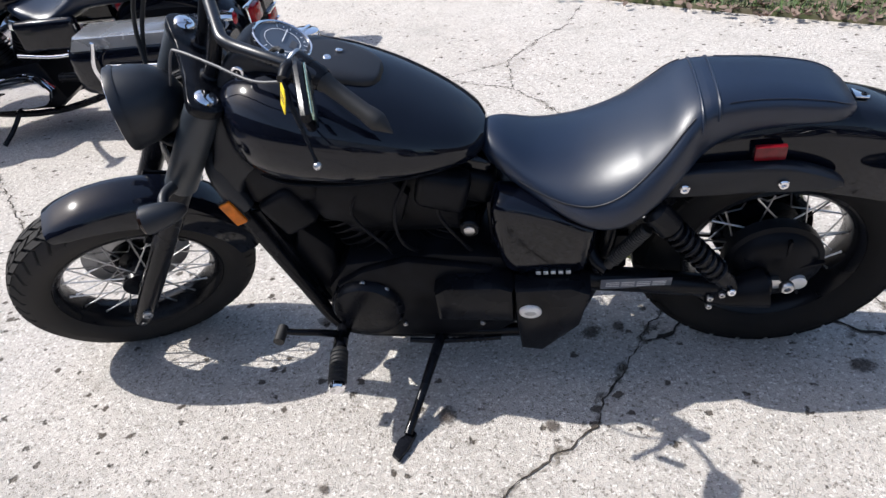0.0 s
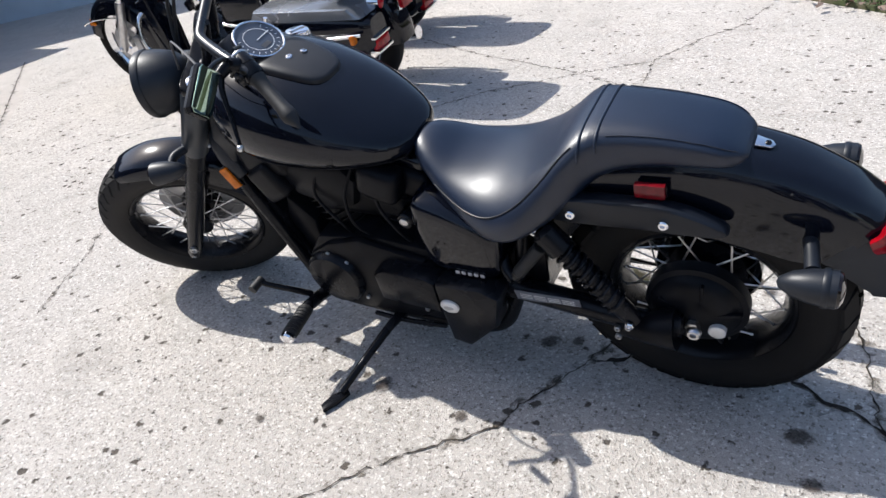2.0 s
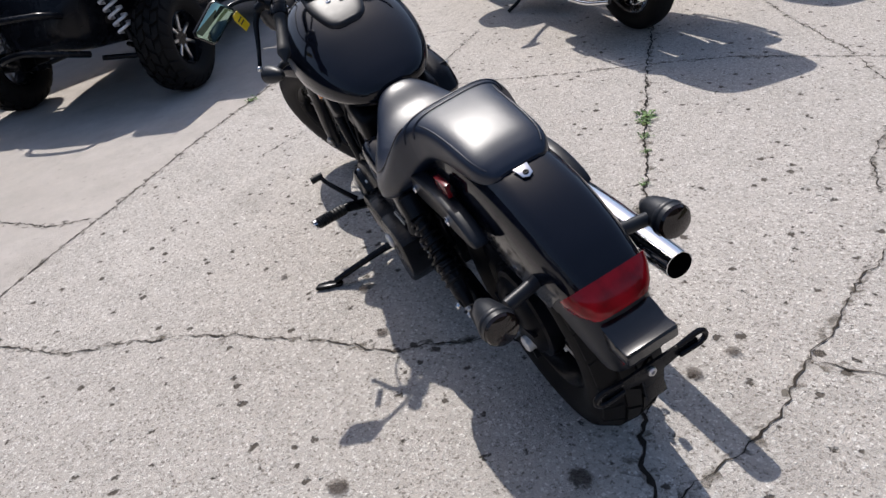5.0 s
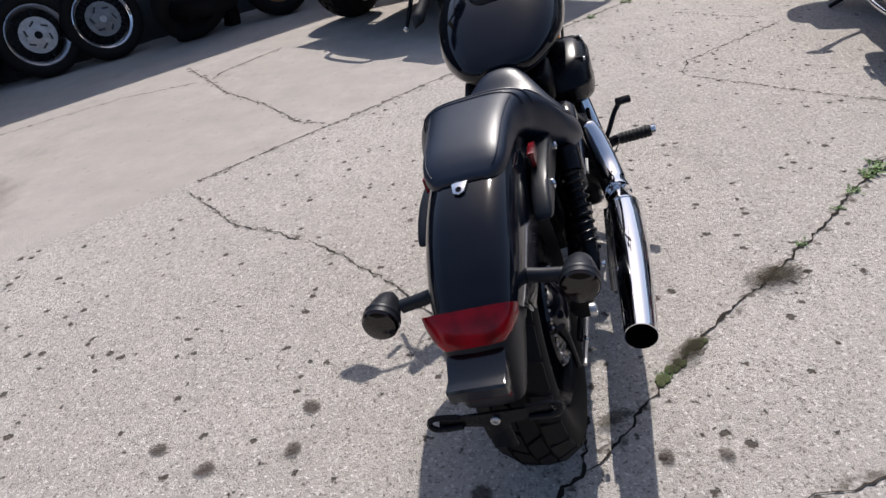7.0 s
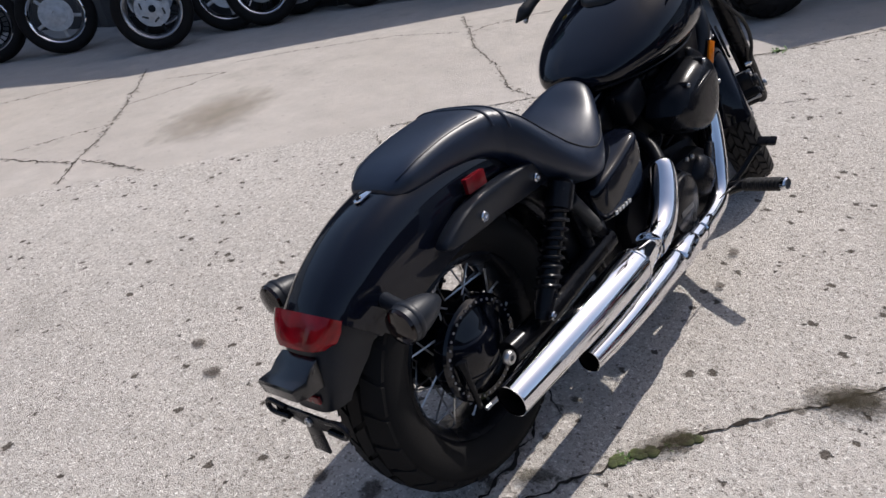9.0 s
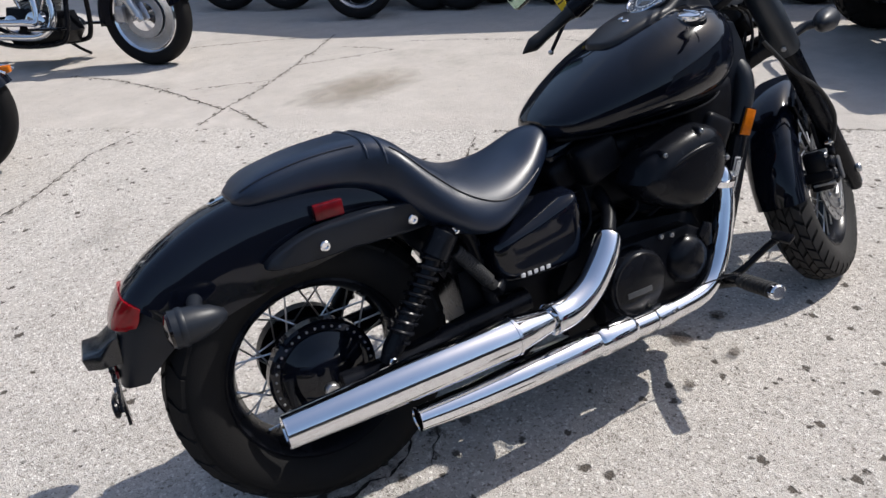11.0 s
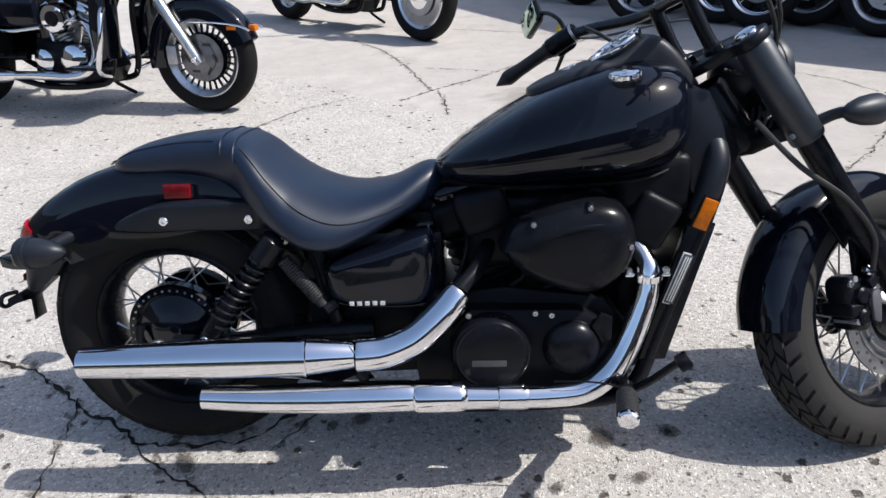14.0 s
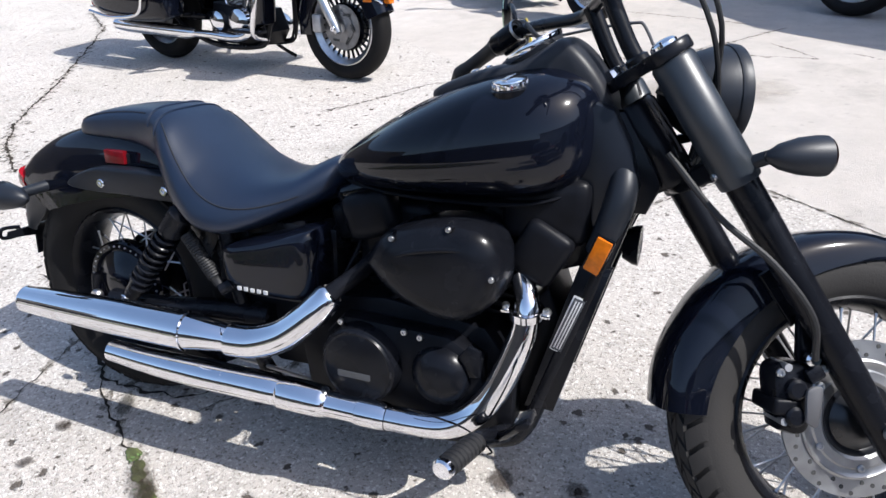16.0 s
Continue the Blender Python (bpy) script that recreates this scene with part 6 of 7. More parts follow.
POLISHED = surface("polished_alloy", (0.72, 0.75, 0.80), 0.22, metal=1.0, var=0.05, scale=10, rvar=0.05)


# ---- parked machines and loose wheels round the yard ----
def W_AT(x, y, z, turn):
    return pose(x, y, z, 0, turn, 0)


def cast_wheel(owner, name, xf, R, rim_r, w, spokes, rim_mat, spoke_mat, slots=False, disc_side=0):
    """A cast wheel: rim > tyre, hub, each spoke, brake disc."""
    rw = w * 0.72
    rp = [(-rw, rim_r + 0.016), (-rw - 0.005, rim_r + 0.006), (-rw * 0.85, rim_r - 0.010), (-rw * 0.5, rim_r - 0.026), (rw * 0.5, rim_r - 0.026), (rw * 0.85, rim_r - 0.010), (rw + 0.005, rim_r + 0.006), (rw, rim_r + 0.016), (rw * 0.7, rim_r), (-rw * 0.7, rim_r)]
    rim = part(name, Geo().lathe(rp, 48, loop=True), rim_mat, owner, "", xf)
    part("tyre", Geo().lathe(tyre_profile(R, rim_r + 0.004, w), 56, loop=True), RUBBER, rim, "black rubber tyre", xf)
    part("hub", Geo().lathe([(-w * 0.8, 1e-4), (-w * 0.8, 0.034), (-w * 0.4, 0.052), (w * 0.4, 0.052), (w * 0.8, 0.034), (w * 0.8, 1e-4)], 28), spoke_mat, rim, "", xf)
    if slots:
        part("wheel_disc", Geo().lathe([(-0.016, 0.03), (-0.012, rim_r * 0.66), (0.012, rim_r * 0.66), (0.016, 0.03)], 44, loop=True), SATIN if slots is True else spoke_mat, rim, "", xf)
    if slots == 2:
        part("wheel_dish", Geo().lathe([(-0.030, 0.04), (-0.026, rim_r * 0.45), (-0.034, rim_r * 0.80), (-0.040, rim_r - 0.012), (0.040, rim_r - 0.012), (0.034, rim_r * 0.80), (0.026, rim_r * 0.45), (0.030, 0.04)], 56, loop=True), POLISHED, rim, "polished solid wheel disc", xf)
    for k in range(spokes):
        a = 360.0 * k / spokes
        r0 = rim_r * 0.64 if slots else 0.04
        L = rim_r - 0.018 - r0
        part("wheel_spoke", Geo().box((L, 0.022, 0.010 if slots else 0.030), (r0 + L / 2, 0, 0), 0.004, 1, m=pose(0, 0, 0, 0, a, 0)), SATIN if slots else spoke_mat, rim, "", xf)
    for s in (-1, 1):
        if disc_side in (s, 2):
            d = s * w * 0.78
            part("brake_disc", Geo().lathe([(d, rim_r * 0.40), (d, rim_r * 0.62), (d + 0.005, rim_r * 0.62), (d + 0.005, rim_r * 0.40)], 40, loop=True), WORN if slots is True else ALLOY, rim, "steel brake disc", xf)
            part("disc_carrier", Geo().lathe([(d, 0.03), (d, rim_r * 0.41), (d + s * 0.007, rim_r * 0.41), (d + s * 0.012, 0.03)], 36, loop=True), WORN if slots is True else (ALLOY if spoke_mat is SATIN else spoke_mat), rim, "", xf)
            for q in range(6 if slots is True or spoke_mat is SATIN else 0):
                a, r = math.radians(60 * q), rim_r * 0.40
                part("rotor_slot", Geo().box((0.052, 0.002, 0.015), (0, 0, 0), 0.0006, 1, m=W_AT(r * math.cos(a), d + s * 0.0085 + (0.0025 if s > 0 else 0), r * math.sin(a), -60 * q + 62)), INK, rim, "dark rotor slot", xf)
    return rim


def cruiser(label, rear_at, front_at, lean, paint, wheel, bags=False, fairing=False, trunk=False, pipes=1, barrel=None, category="motorcycle", front_r=0.325, lid=None):
    """A parked road motorcycle: wheels, fork, mudguards, engine, tank, seat, bars, pipes and luggage. Its rear tyre stands at rear_at and its front tyre at front_at."""
    rx, ry = rear_at
    fx, fy = front_at
    B = math.hypot(fx - rx, fy - ry)
    k = thing("motorcycle", pose(rx, ry, 0.0, lean, 0, math.degrees(math.atan2(fy - ry, fx - rx))), label, category, "parked motorcycles")
    RR, FR = 0.325, front_r
    W = Matrix.Translation
    spokes, slots, rim_mat, spoke_mat = wheel
    cast_wheel(k, "rear_wheel", W((0, 0, RR)), RR, 0.205, 0.075, spokes, rim_mat, spoke_mat, slots, -1)
    cast_wheel(k, "front_wheel", W((B, 0, FR)), FR, FR - 0.103, 0.062, spokes, rim_mat, spoke_mat, slots, 2)
    rk = radians(30)

    def ax(u, y=0.0, f=0.0):
        return (B + f * math.cos(rk) - u * math.sin(rk), y, FR + f * math.sin(rk) + u * math.cos(rk))
    for s in (-1, 1):
        leg = part("fork_leg", Geo().tube([ax(-0.03, s * 0.105), ax(0.02, s * 0.105), ax(0.36, s * 0.105), ax(0.38, s * 0.105)], [0.022, 0.032, 0.032, 0.026], 18, smooth=False), STEEL, k, "polished alloy fork leg")
        part("fork_tube", Geo().tube([ax(0.38, s * 0.105), ax(0.80, s * 0.105)], 0.024, 16, smooth=False), CHROME, leg)
        part("caliper", Geo().box((0.07, 0.04, 0.11), (0, 0, 0), 0.012, m=W(ax(0.10, s * 0.085, -0.13))), ALLOY, leg)
        bolt(leg, ax(0.0, s * 0.135), (0, s, 0), 0.016, 0.012, CHROME, "axle_nut")
    part("yoke", Geo().box((0.10, 0.27, 0.035), (0, 0, 0), 0.012, m=W(ax(0.50)) @ pose(0, 0, 0, 0, -30, 0)).box((0.10, 0.27, 0.03), (0, 0, 0), 0.012, m=W(ax(0.76)) @ pose(0, 0, 0, 0, -30, 0)), SATIN, k)
    ff = [(B + (FR + 0.035) * math.cos(a), FR + (FR + 0.035) * math.sin(a), 0.082, 0.13) for a in np.linspace(radians(18), radians(190), 12)]
    fend = part("front_fender", shell(ff, 3, 0.005, 15, 0.55), paint, k, "deep front mudguard")
    part("fender_trim", Geo().tube([(B + 0.355 * math.cos(a), 0.086, FR + 0.15 + 0.06 * math.sin(a)) for a in np.linspace(radians(10), radians(100), 7)], 0.006, 8).tube([(B + 0.355 * math.cos(a), -0.086, FR + 0.15 + 0.06 * math.sin(a)) for a in np.linspace(radians(10), radians(100), 7)], 0.006, 8), CHROME, fend, "chrome fender trim")
    part("fender_tip_light", Geo().box((0.045, 0.05, 0.035), (B + 0.335, 0, FR + 0.17), 0.008), AMBER, fend, "amber fender light")
    for s in (-1, 1):
        part("side_marker", Geo().box((0.06, 0.008, 0.022), (B + 0.24, s * 0.088, FR + 0.175), 0.003), AMBER, fend, "amber side marker")
    rf = [(0.40 * math.cos(a), RR + 0.02 + 0.40 * math.sin(a), 0.105, 0.16) for a in np.linspace(radians(30), radians(185), 12)]
    part("rear_fender", shell(rf, 3, 0.005, 15, 0.5), paint, k, "rear mudguard")
    tl = part("tail_light", Geo().box((0.05, 0.12, 0.09), (-0.42, 0, RR + 0.22), 0.02), RED, k, "red tail light")
    part("tail_trim", Geo().box((0.03, 0.135, 0.105), (-0.405, 0, RR + 0.22), 0.02), CHROME, tl)
    for s in (-1, 1):
        sg = part("turn_signal", Geo().lathe([(-0.04, 1e-4), (-0.035, 0.025), (0.0, 0.036), (0.03, 0.038), (0.035, 1e-4)], 20, "X", m=W((-0.36, s * 0.19, RR + 0.27))), CHROME, k, "chrome turn signal")
        part("signal_lens", Geo().lathe([(-0.046, 1e-4), (-0.044, 0.02), (-0.036, 0.03)], 20, "X", m=W((-0.36, s * 0.19, RR + 0.27))), RED, sg)
        part("signal_stalk", bar_between((-0.35, s * 0.09, RR + 0.27), (-0.35, s * 0.17, RR + 0.27), 0.011, 10), CHROME, sg)
    # frame and engine
    ex = B * 0.50
    for s in (-1, 1):
        part("frame_tube", Geo().tube([ax(0.66), (ex + 0.36, s * 0.09, 0.62), (ex + 0.30, s * 0.13, 0.26), (ex + 0.18, s * 0.14, 0.17), (ex - 0.25, s * 0.14, 0.17), (0.28, s * 0.13, 0.32), (0.24, s * 0.12, 0.58)], 0.019, 12), SATIN, k, "black frame tube")
        part("swing_arm", Geo().tube([(ex - 0.28, s * 0.12, 0.34), (0.0, s * 0.13, RR)], 0.024, 12, smooth=False), SATIN, k)
        part("shock_absorber", Geo().tube([(0.22, s * 0.135, 0.60), (0.06, s * 0.14, 0.37)], 0.028, 14, smooth=False), CHROME, k, "chrome shock absorber")
    eng = part("engine_case", Geo().plate([(ex - 0.26, 0.22), (ex - 0.2, 0.17), (ex + 0.2, 0.17), (ex + 0.26, 0.26), (ex + 0.2, 0.40), (ex - 0.2, 0.44)], -0.13, 0.13, 0.02), ENGINE, k, "black engine case")
    part("primary_cover", Geo().plate([tuple(q) for q in spline([(ex - 0.24, 0.30), (ex - 0.16, 0.22), (ex + 0.14, 0.21), (ex + 0.22, 0.28), (ex + 0.14, 0.36), (ex - 0.14, 0.40), (ex - 0.24, 0.30)], 4)[:-1]], 0.13, 0.205, 0.02), CHROME, eng, "chrome primary cover")
    part("cam_cover", Geo().lathe([(-0.13, 0.095), (-0.175, 0.09), (-0.19, 0.06), (-0.192, 1e-4)], 32, m=W((ex + 0.08, 0, 0.32))), CHROME, eng, "round chrome cam cover")
    part("gearbox_cover", Geo().lathe([(-0.12, 0.07), (-0.165, 0.066), (-0.178, 0.04), (-0.179, 1e-4)], 28, m=W((ex - 0.14, 0, 0.32))), CHROME, eng)
    for sgn in (-1, 1):
        m = W((ex + sgn * 0.06, 0, 0.38)) @ pose(0, 0, 0, 0, sgn * 24, 0)
        prof = [(0, 0.062)]
        for q in range(9):
            z = 0.02 + 0.020 * q
            prof += [(z, 0.062), (z + 0.002, 0.085), (z + 0.008, 0.085), (z + 0.010, 0.062)]
        cyl = part("cylinder", Geo().lathe(prof + [(0.215, 0.062), (0.215, 1e-4)], 28, "Z", m=m), barrel or ALLOY, eng, "finned cylinder")
        part("rocker_cover", Geo().box((0.15, 0.15, 0.075), (0, 0, 0.245), 0.02, 3, m=m), CHROME, cyl, "chrome rocker cover")
        part("pushrod_tube", Geo().tube([(sgn * 0.02, -0.10, -0.02), (0.0, -0.085, 0.2)], 0.011, 10, smooth=False, m=m), CHROME, cyl)
    ac = part("air_cleaner", Geo().lathe([(-0.08, 0.088), (-0.165, 0.088), (-0.185, 0.076), (-0.19, 0.03), (-0.19, 1e-4)], 36, m=W((ex, 0, 0.565))), CHROME, k, "round chrome air cleaner")
    part("cleaner_insert", Geo().lathe([(-0.189, 0.045), (-0.194, 0.042), (-0.194, 1e-4)], 28, m=W((ex, 0, 0.565))), SATIN, ac)
    # tank, seat, bars, lamp
    part("fuel_tank", hull([(ex + 0.36, 0.76, 0.84, 0.06, 0.5), (ex + 0.32, 0.72, 0.90, 0.12, 0.45), (ex + 0.18, 0.69, 0.935, 0.165, 0.42), (ex, 0.69, 0.91, 0.165, 0.4), (ex - 0.14, 0.69, 0.85, 0.13, 0.4), (ex - 0.22, 0.71, 0.79, 0.07, 0.5)], 4, 2.4, 24), paint, k, "teardrop fuel tank")
    part("seat", hull([(ex - 0.14, 0.70, 0.76, 0.08, 0.5), (ex - 0.26, 0.64, 0.73, 0.15, 0.5), (ex - 0.40, 0.62, 0.70, 0.17, 0.5), (ex - 0.52, 0.64, 0.76, 0.16, 0.5), (ex - 0.60, 0.67, 0.80, 0.14, 0.5), (ex - 0.80, 0.68, 0.79, 0.12, 0.5), (ex - 0.90, 0.70, 0.75, 0.08, 0.5)], 4, 2.8, 24), LEATHER, k, "black two-up seat")
    bars = part("handlebar", Geo().tube([(ex + 0.02, 0.42, 0.98), (ex + 0.12, 0.34, 1.0), (ex + 0.30, 0.20, 1.05), (ex + 0.36, 0.06, 0.98), (ex + 0.36, -0.06, 0.98), (ex + 0.30, -0.20, 1.05), (ex + 0.12, -0.34, 1.0), (ex + 0.02, -0.42, 0.98)], 0.014, 10), CHROME, k, "chrome handlebar")
    for s in (-1, 1):
        part("grip", bar_between((ex + 0.01, s * 0.425, 0.979), (ex + 0.11, s * 0.35, 0.999), 0.019, 12), GRIP, bars)
        part("mirror", Geo().ball((ex + 0.14, s * 0.40, 1.16), 0.05, 14, (0.35, 1.4, 0.8)), CHROME, bars, "chrome mirror")
        part("mirror_stem", bar_between((ex + 0.14, s * 0.33, 1.01), (ex + 0.15, s * 0.40, 1.14), 0.006, 8), CHROME, bars)
        part("footboard", Geo().box((0.26, 0.10, 0.02), (ex + 0.24, s * 0.26, 0.29), 0.008), SATIN, k, "black rider footboard")
    if not fairing:
        hl = part("headlight", Geo().lathe([(-0.09, 1e-4), (-0.08, 0.04), (-0.03, 0.085), (0.05, 0.098), (0.06, 0.098)], 32, "X", m=W(ax(0.58, 0, 0.16))), CHROME, k, "chrome headlight shell")
        part("headlight_lens", Geo().lathe([(0.058, 0.094), (0.07, 0.05), (0.074, 1e-4)], 32, "X", m=W(ax(0.58, 0, 0.16))), GLASS, hl)
    else:
        fx0 = ax(0.62, 0, 0.10)[0]
        part("fairing", hull([(fx0 + 0.22, 0.92, 1.04, 0.12, 0.5), (fx0 + 0.18, 0.84, 1.12, 0.26, 0.5), (fx0 + 0.08, 0.80, 1.18, 0.37, 0.5), (fx0 - 0.04, 0.82, 1.19, 0.40, 0.5), (fx0 - 0.08, 0.84, 1.17, 0.39, 0.5)], 4, 2.6, 28), paint, k, "handlebar fairing")
        part("windscreen", Geo().loft([[(fx0 + 0.09, y, 1.17 - 0.5 * y * y) for y in np.linspace(-0.30, 0.30, 9)] + [(fx0 + 0.084, y, 1.17 - 0.5 * y * y) for y in np.linspace(0.30, -0.30, 9)], [(fx0 - 0.08, y, 1.36 - 0.8 * y * y) for y in np.linspace(-0.26, 0.26, 9)] + [(fx0 - 0.086, y, 1.36 - 0.8 * y * y) for y in np.linspace(0.26, -0.26, 9)]]), DARKLENS, k, "smoked windscreen")
        part("headlight_lens", Geo().lathe([(0.0, 0.10), (0.03, 0.06), (0.035, 1e-4)], 32, "X", m=W((fx0 + 0.205, 0, 0.98))), GLASS, k, "headlight lens")
        for s in (-1, 1):
            part("leg_shield", Geo().plate([(ex + 0.30, 0.30), (ex + 0.40, 0.34), (ex + 0.44, 0.70), (ex + 0.34, 0.74), (ex + 0.29, 0.5)], s * 0.14, s * 0.27, 0.03), paint, k, "lower leg shield")
            part("crash_bar", Geo().tube([(ex + 0.36, s * 0.10, 0.62), (ex + 0.42, s * 0.28, 0.62), (ex + 0.42, s * 0.34, 0.46), (ex + 0.34, s * 0.30, 0.28), (ex + 0.28, s * 0.12, 0.22)], 0.016, 12), CHROME, k, "chrome engine guard")
    # pipes on the right
    for q in range(pipes):
        y, z = -0.20 - 0.02 * q, 0.235 + 0.10 * q
        pp = part("exhaust_pipe", Geo().tube([(ex + 0.10 - 0.14 * q, -0.08, 0.55), (ex + 0.22 - 0.14 * q, -0.15, 0.50), (ex + 0.24 - 0.14 * q, -0.18, 0.34), (ex + 0.12 - 0.1 * q, y, z), (ex - 0.2, y, z), (ex - 0.35, y, z)], 0.026, 18), CHROME, k, "chrome exhaust header")
        part("silencer", Geo().tube([(ex - 0.33, y, z), (ex - 0.42, y, z), (-0.18, y - 0.01, z + 0.01), (-0.32, y - 0.01, z + 0.015)], [0.028, 0.047, 0.047, 0.040], 22, smooth=False), CHROME, pp, "chrome silencer")
    if bags:
        for s in (-1, 1):
            bag = part("saddlebag", hull([(0.44, 0.38, 0.54, 0.06, 0.5), (0.40, 0.33, 0.58, 0.10, 0.5), (0.1, 0.30, 0.60, 0.115, 0.5), (-0.26, 0.33, 0.59, 0.11, 0.5), (-0.40, 0.40, 0.56, 0.07, 0.5)], 4, 4.0, 28), paint, k, "hard side case", W((0, s * 0.27, 0)))
            part("bag_lid", Geo().plate([(0.41, 0.57), (0.37, 0.635), (-0.30, 0.63), (-0.37, 0.575)], -0.10, 0.10, 0.03, m=W((0, s * 0.27, 0))), lid or paint, bag, "side case lid")
            part("side_panel", Geo().box((0.34, 0.06, 0.16), (0.60, s * 0.18, 0.60), 0.026, 3), paint, k, "glossy side panel")
            part("panel_trim", Geo().tube([(0.42, s * 0.22, 0.51), (0.60, s * 0.225, 0.50), (0.80, s * 0.22, 0.52)], 0.010, 10), CHROME, k, "chrome panel trim")
            bl = part("bag_light", Geo().box((0.050, 0.130, 0.060), (-0.385, s * 0.27, 0.420), 0.014), RED, bag, "red side case light")
            part("bag_trim", Geo().box((0.060, 0.150, 0.018), (-0.385, s * 0.27, 0.380), 0.006).box((0.060, 0.150, 0.014), (-0.385, s * 0.27, 0.458), 0.006), CHROME, bag, "chrome side case trim")
            part("bag_marker", Geo().box((0.030, 0.036, 0.050), (-0.310, s * 0.400, 0.480), 0.010), AMBER, bag, "amber side case signal")
            part("bag_rail", Geo().tube([(0.24, s * 0.40, 0.62), (0.28, s * 0.41, 0.48), (0.20, s * 0.41, 0.36), (-0.1, s * 0.41, 0.33), (-0.34, s * 0.40, 0.36)], 0.012, 10).tube([(0.22, s * 0.40, 0.50), (-0.1, s * 0.412, 0.49), (-0.36, s * 0.39, 0.50)], 0.010, 10), CHROME, k, "chrome side case rail")
    if trunk:
        part("top_case", hull([(0.02, 0.84, 1.02, 0.20, 0.5), (-0.02, 0.80, 1.10, 0.27, 0.5), (-0.2, 0.80, 1.12, 0.29, 0.5), (-0.40, 0.81, 1.08, 0.27, 0.5), (-0.48, 0.86, 1.0, 0.18, 0.5)], 4, 3.5, 28), paint, k, "top case behind the seat")
        part("case_rack", Geo().tube([(0.1, 0.12, 0.78), (-0.2, 0.14, 0.80), (-0.42, 0.10, 0.79)], 0.011, 10).tube([(0.1, -0.12, 0.78), (-0.2, -0.14, 0.80), (-0.42, -0.10, 0.79)], 0.011, 10), CHROME, k)
    part("side_stand", Geo().tube([(ex + 0.05, 0.13, 0.18), (ex + 0.09, 0.22, 0.10), (ex + 0.12, 0.30, 0.30 * math.tan(radians(-lean)) + 0.012)], 0.013, 10), SATIN, k, "side stand")
    return k


SILVER = surface("silver_paint", (0.26, 0.27, 0.29), 0.26, metal=0.6, var=0.08, scale=6, coat=0.4)
SLOT = (28, True, STEEL, ALLOY)
FIVE = (5, False, CHROME, CHROME)
cruiser("black touring motorcycle with chrome engine and hard side cases", (3.08, -1.535), (1.38, -1.235), -6, GLOSS, SLOT, bags=True, fairing=True, trunk=True)
cruiser("black cruiser with polished solid wheels and chrome pipes", (1.55, -4.18), (0.18, -2.98), -7, GLOSS, (0, 2, CHROME, CHROME), pipes=2, front_r=0.350)
cruiser("black touring motorcycle with grey-lidded side cases", (-1.92, 3.52), (-3.90, 3.49), -8, GLOSS, FIVE, bags=True, fairing=True, trunk=True, barrel=ENGINE, lid=SILVER)
cruiser("maroon touring motorcycle parked behind a black one", (-2.45, 4.75), (-4.15, 4.75), -8, MAROON, FIVE, bags=True, trunk=True)


def loose_wheel(label, R, rim_r, w, spokes, slots, rim_mat, spoke_mat, spin=0.0):
    """A wheel that lies in its own frame on its tread, axle along y."""
    k = thing("spare_tyre", Matrix.Identity(4), label, "tyre", "spare tyres along the wall")
    cast_wheel(k, "rim", pose(0, 0, R, 0, spin, 0), R, rim_r, w, spokes, rim_mat, spoke_mat, slots, -1)
    return k


def lean_at(x, y, yaw, tilt, w=0.075, R=0.33):
    """Stands a wheel at x, y with its open side to yaw and its top tilted back."""
    t = radians(tilt)
    drop = w * math.sin(t) * 0.6
    return pose(x, y, 0, 0, 0, yaw + 90) @ pose(0, 0, 0, -tilt, 0, 0) @ Matrix.Translation((0, 0, drop * 0.35))


WA = loose_wheel("silver slotted motorcycle wheel with tyre leaning in a row", 0.325, 0.222, 0.075, 26, True, CHROME, ALLOY)
WB = loose_wheel("black-rimmed cast motorcycle wheel with bright lip", 0.325, 0.225, 0.075, 7, False, STEEL, SATIN, 20)
WC = loose_wheel("chrome five-spoke motorcycle wheel with tyre", 0.325, 0.225, 0.075, 5, False, CHROME, ALLOY, 10)
WA.matrix_basis = lean_at(-2.52, -2.98, 52, 12)
WB.matrix_basis = lean_at(-1.66, -3.32, 58, 12)
WC.matrix_basis = lean_at(-2.30, -3.20, 52, 14)
for src, x, y, yaw, tilt in ((WB, -3.28, -2.52, 52, 10), (WA, -3.64, -2.16, 48, 12), (WB, -2.90, -2.98, 50, 16), (WC, -1.30, -4.30, 60, 12), (WA, -0.85, -4.75, 60, 14), (WB, -1.95, -3.75, 58, 20)):
    copy_thing(src, lean_at(x, y, yaw, tilt))
tyre_only = thing("old_tyre", Matrix.Identity(4), "worn black tyre leaning on a pile", "tyre", "old tyres by the wall")
part("carcass", Geo().lathe(tyre_profile(0.33, 0.215, 0.085), 48, loop=True), RUBBER, tyre_only)
tyre_only.matrix_basis = pose(-3.98, -1.55, 0.02, 0, 0, -40) @ pose(0, 0, 0.30, -28, 0, 0)
copy_thing(tyre_only, pose(-4.30, -1.62, 0.09, 0, 0, -30))
copy_thing(tyre_only, pose(-4.30, -1.62, 0.27, 0, 0, 10)).rotation_euler = (radians(90), 0, 0)
brown = loose_wheel("tyre on a rusty brown steel rim", 0.33, 0.20, 0.095, 6, True, BRASS, BRASS)
brown.matrix_basis = lean_at(-4.68, -1.02, 40, 10)


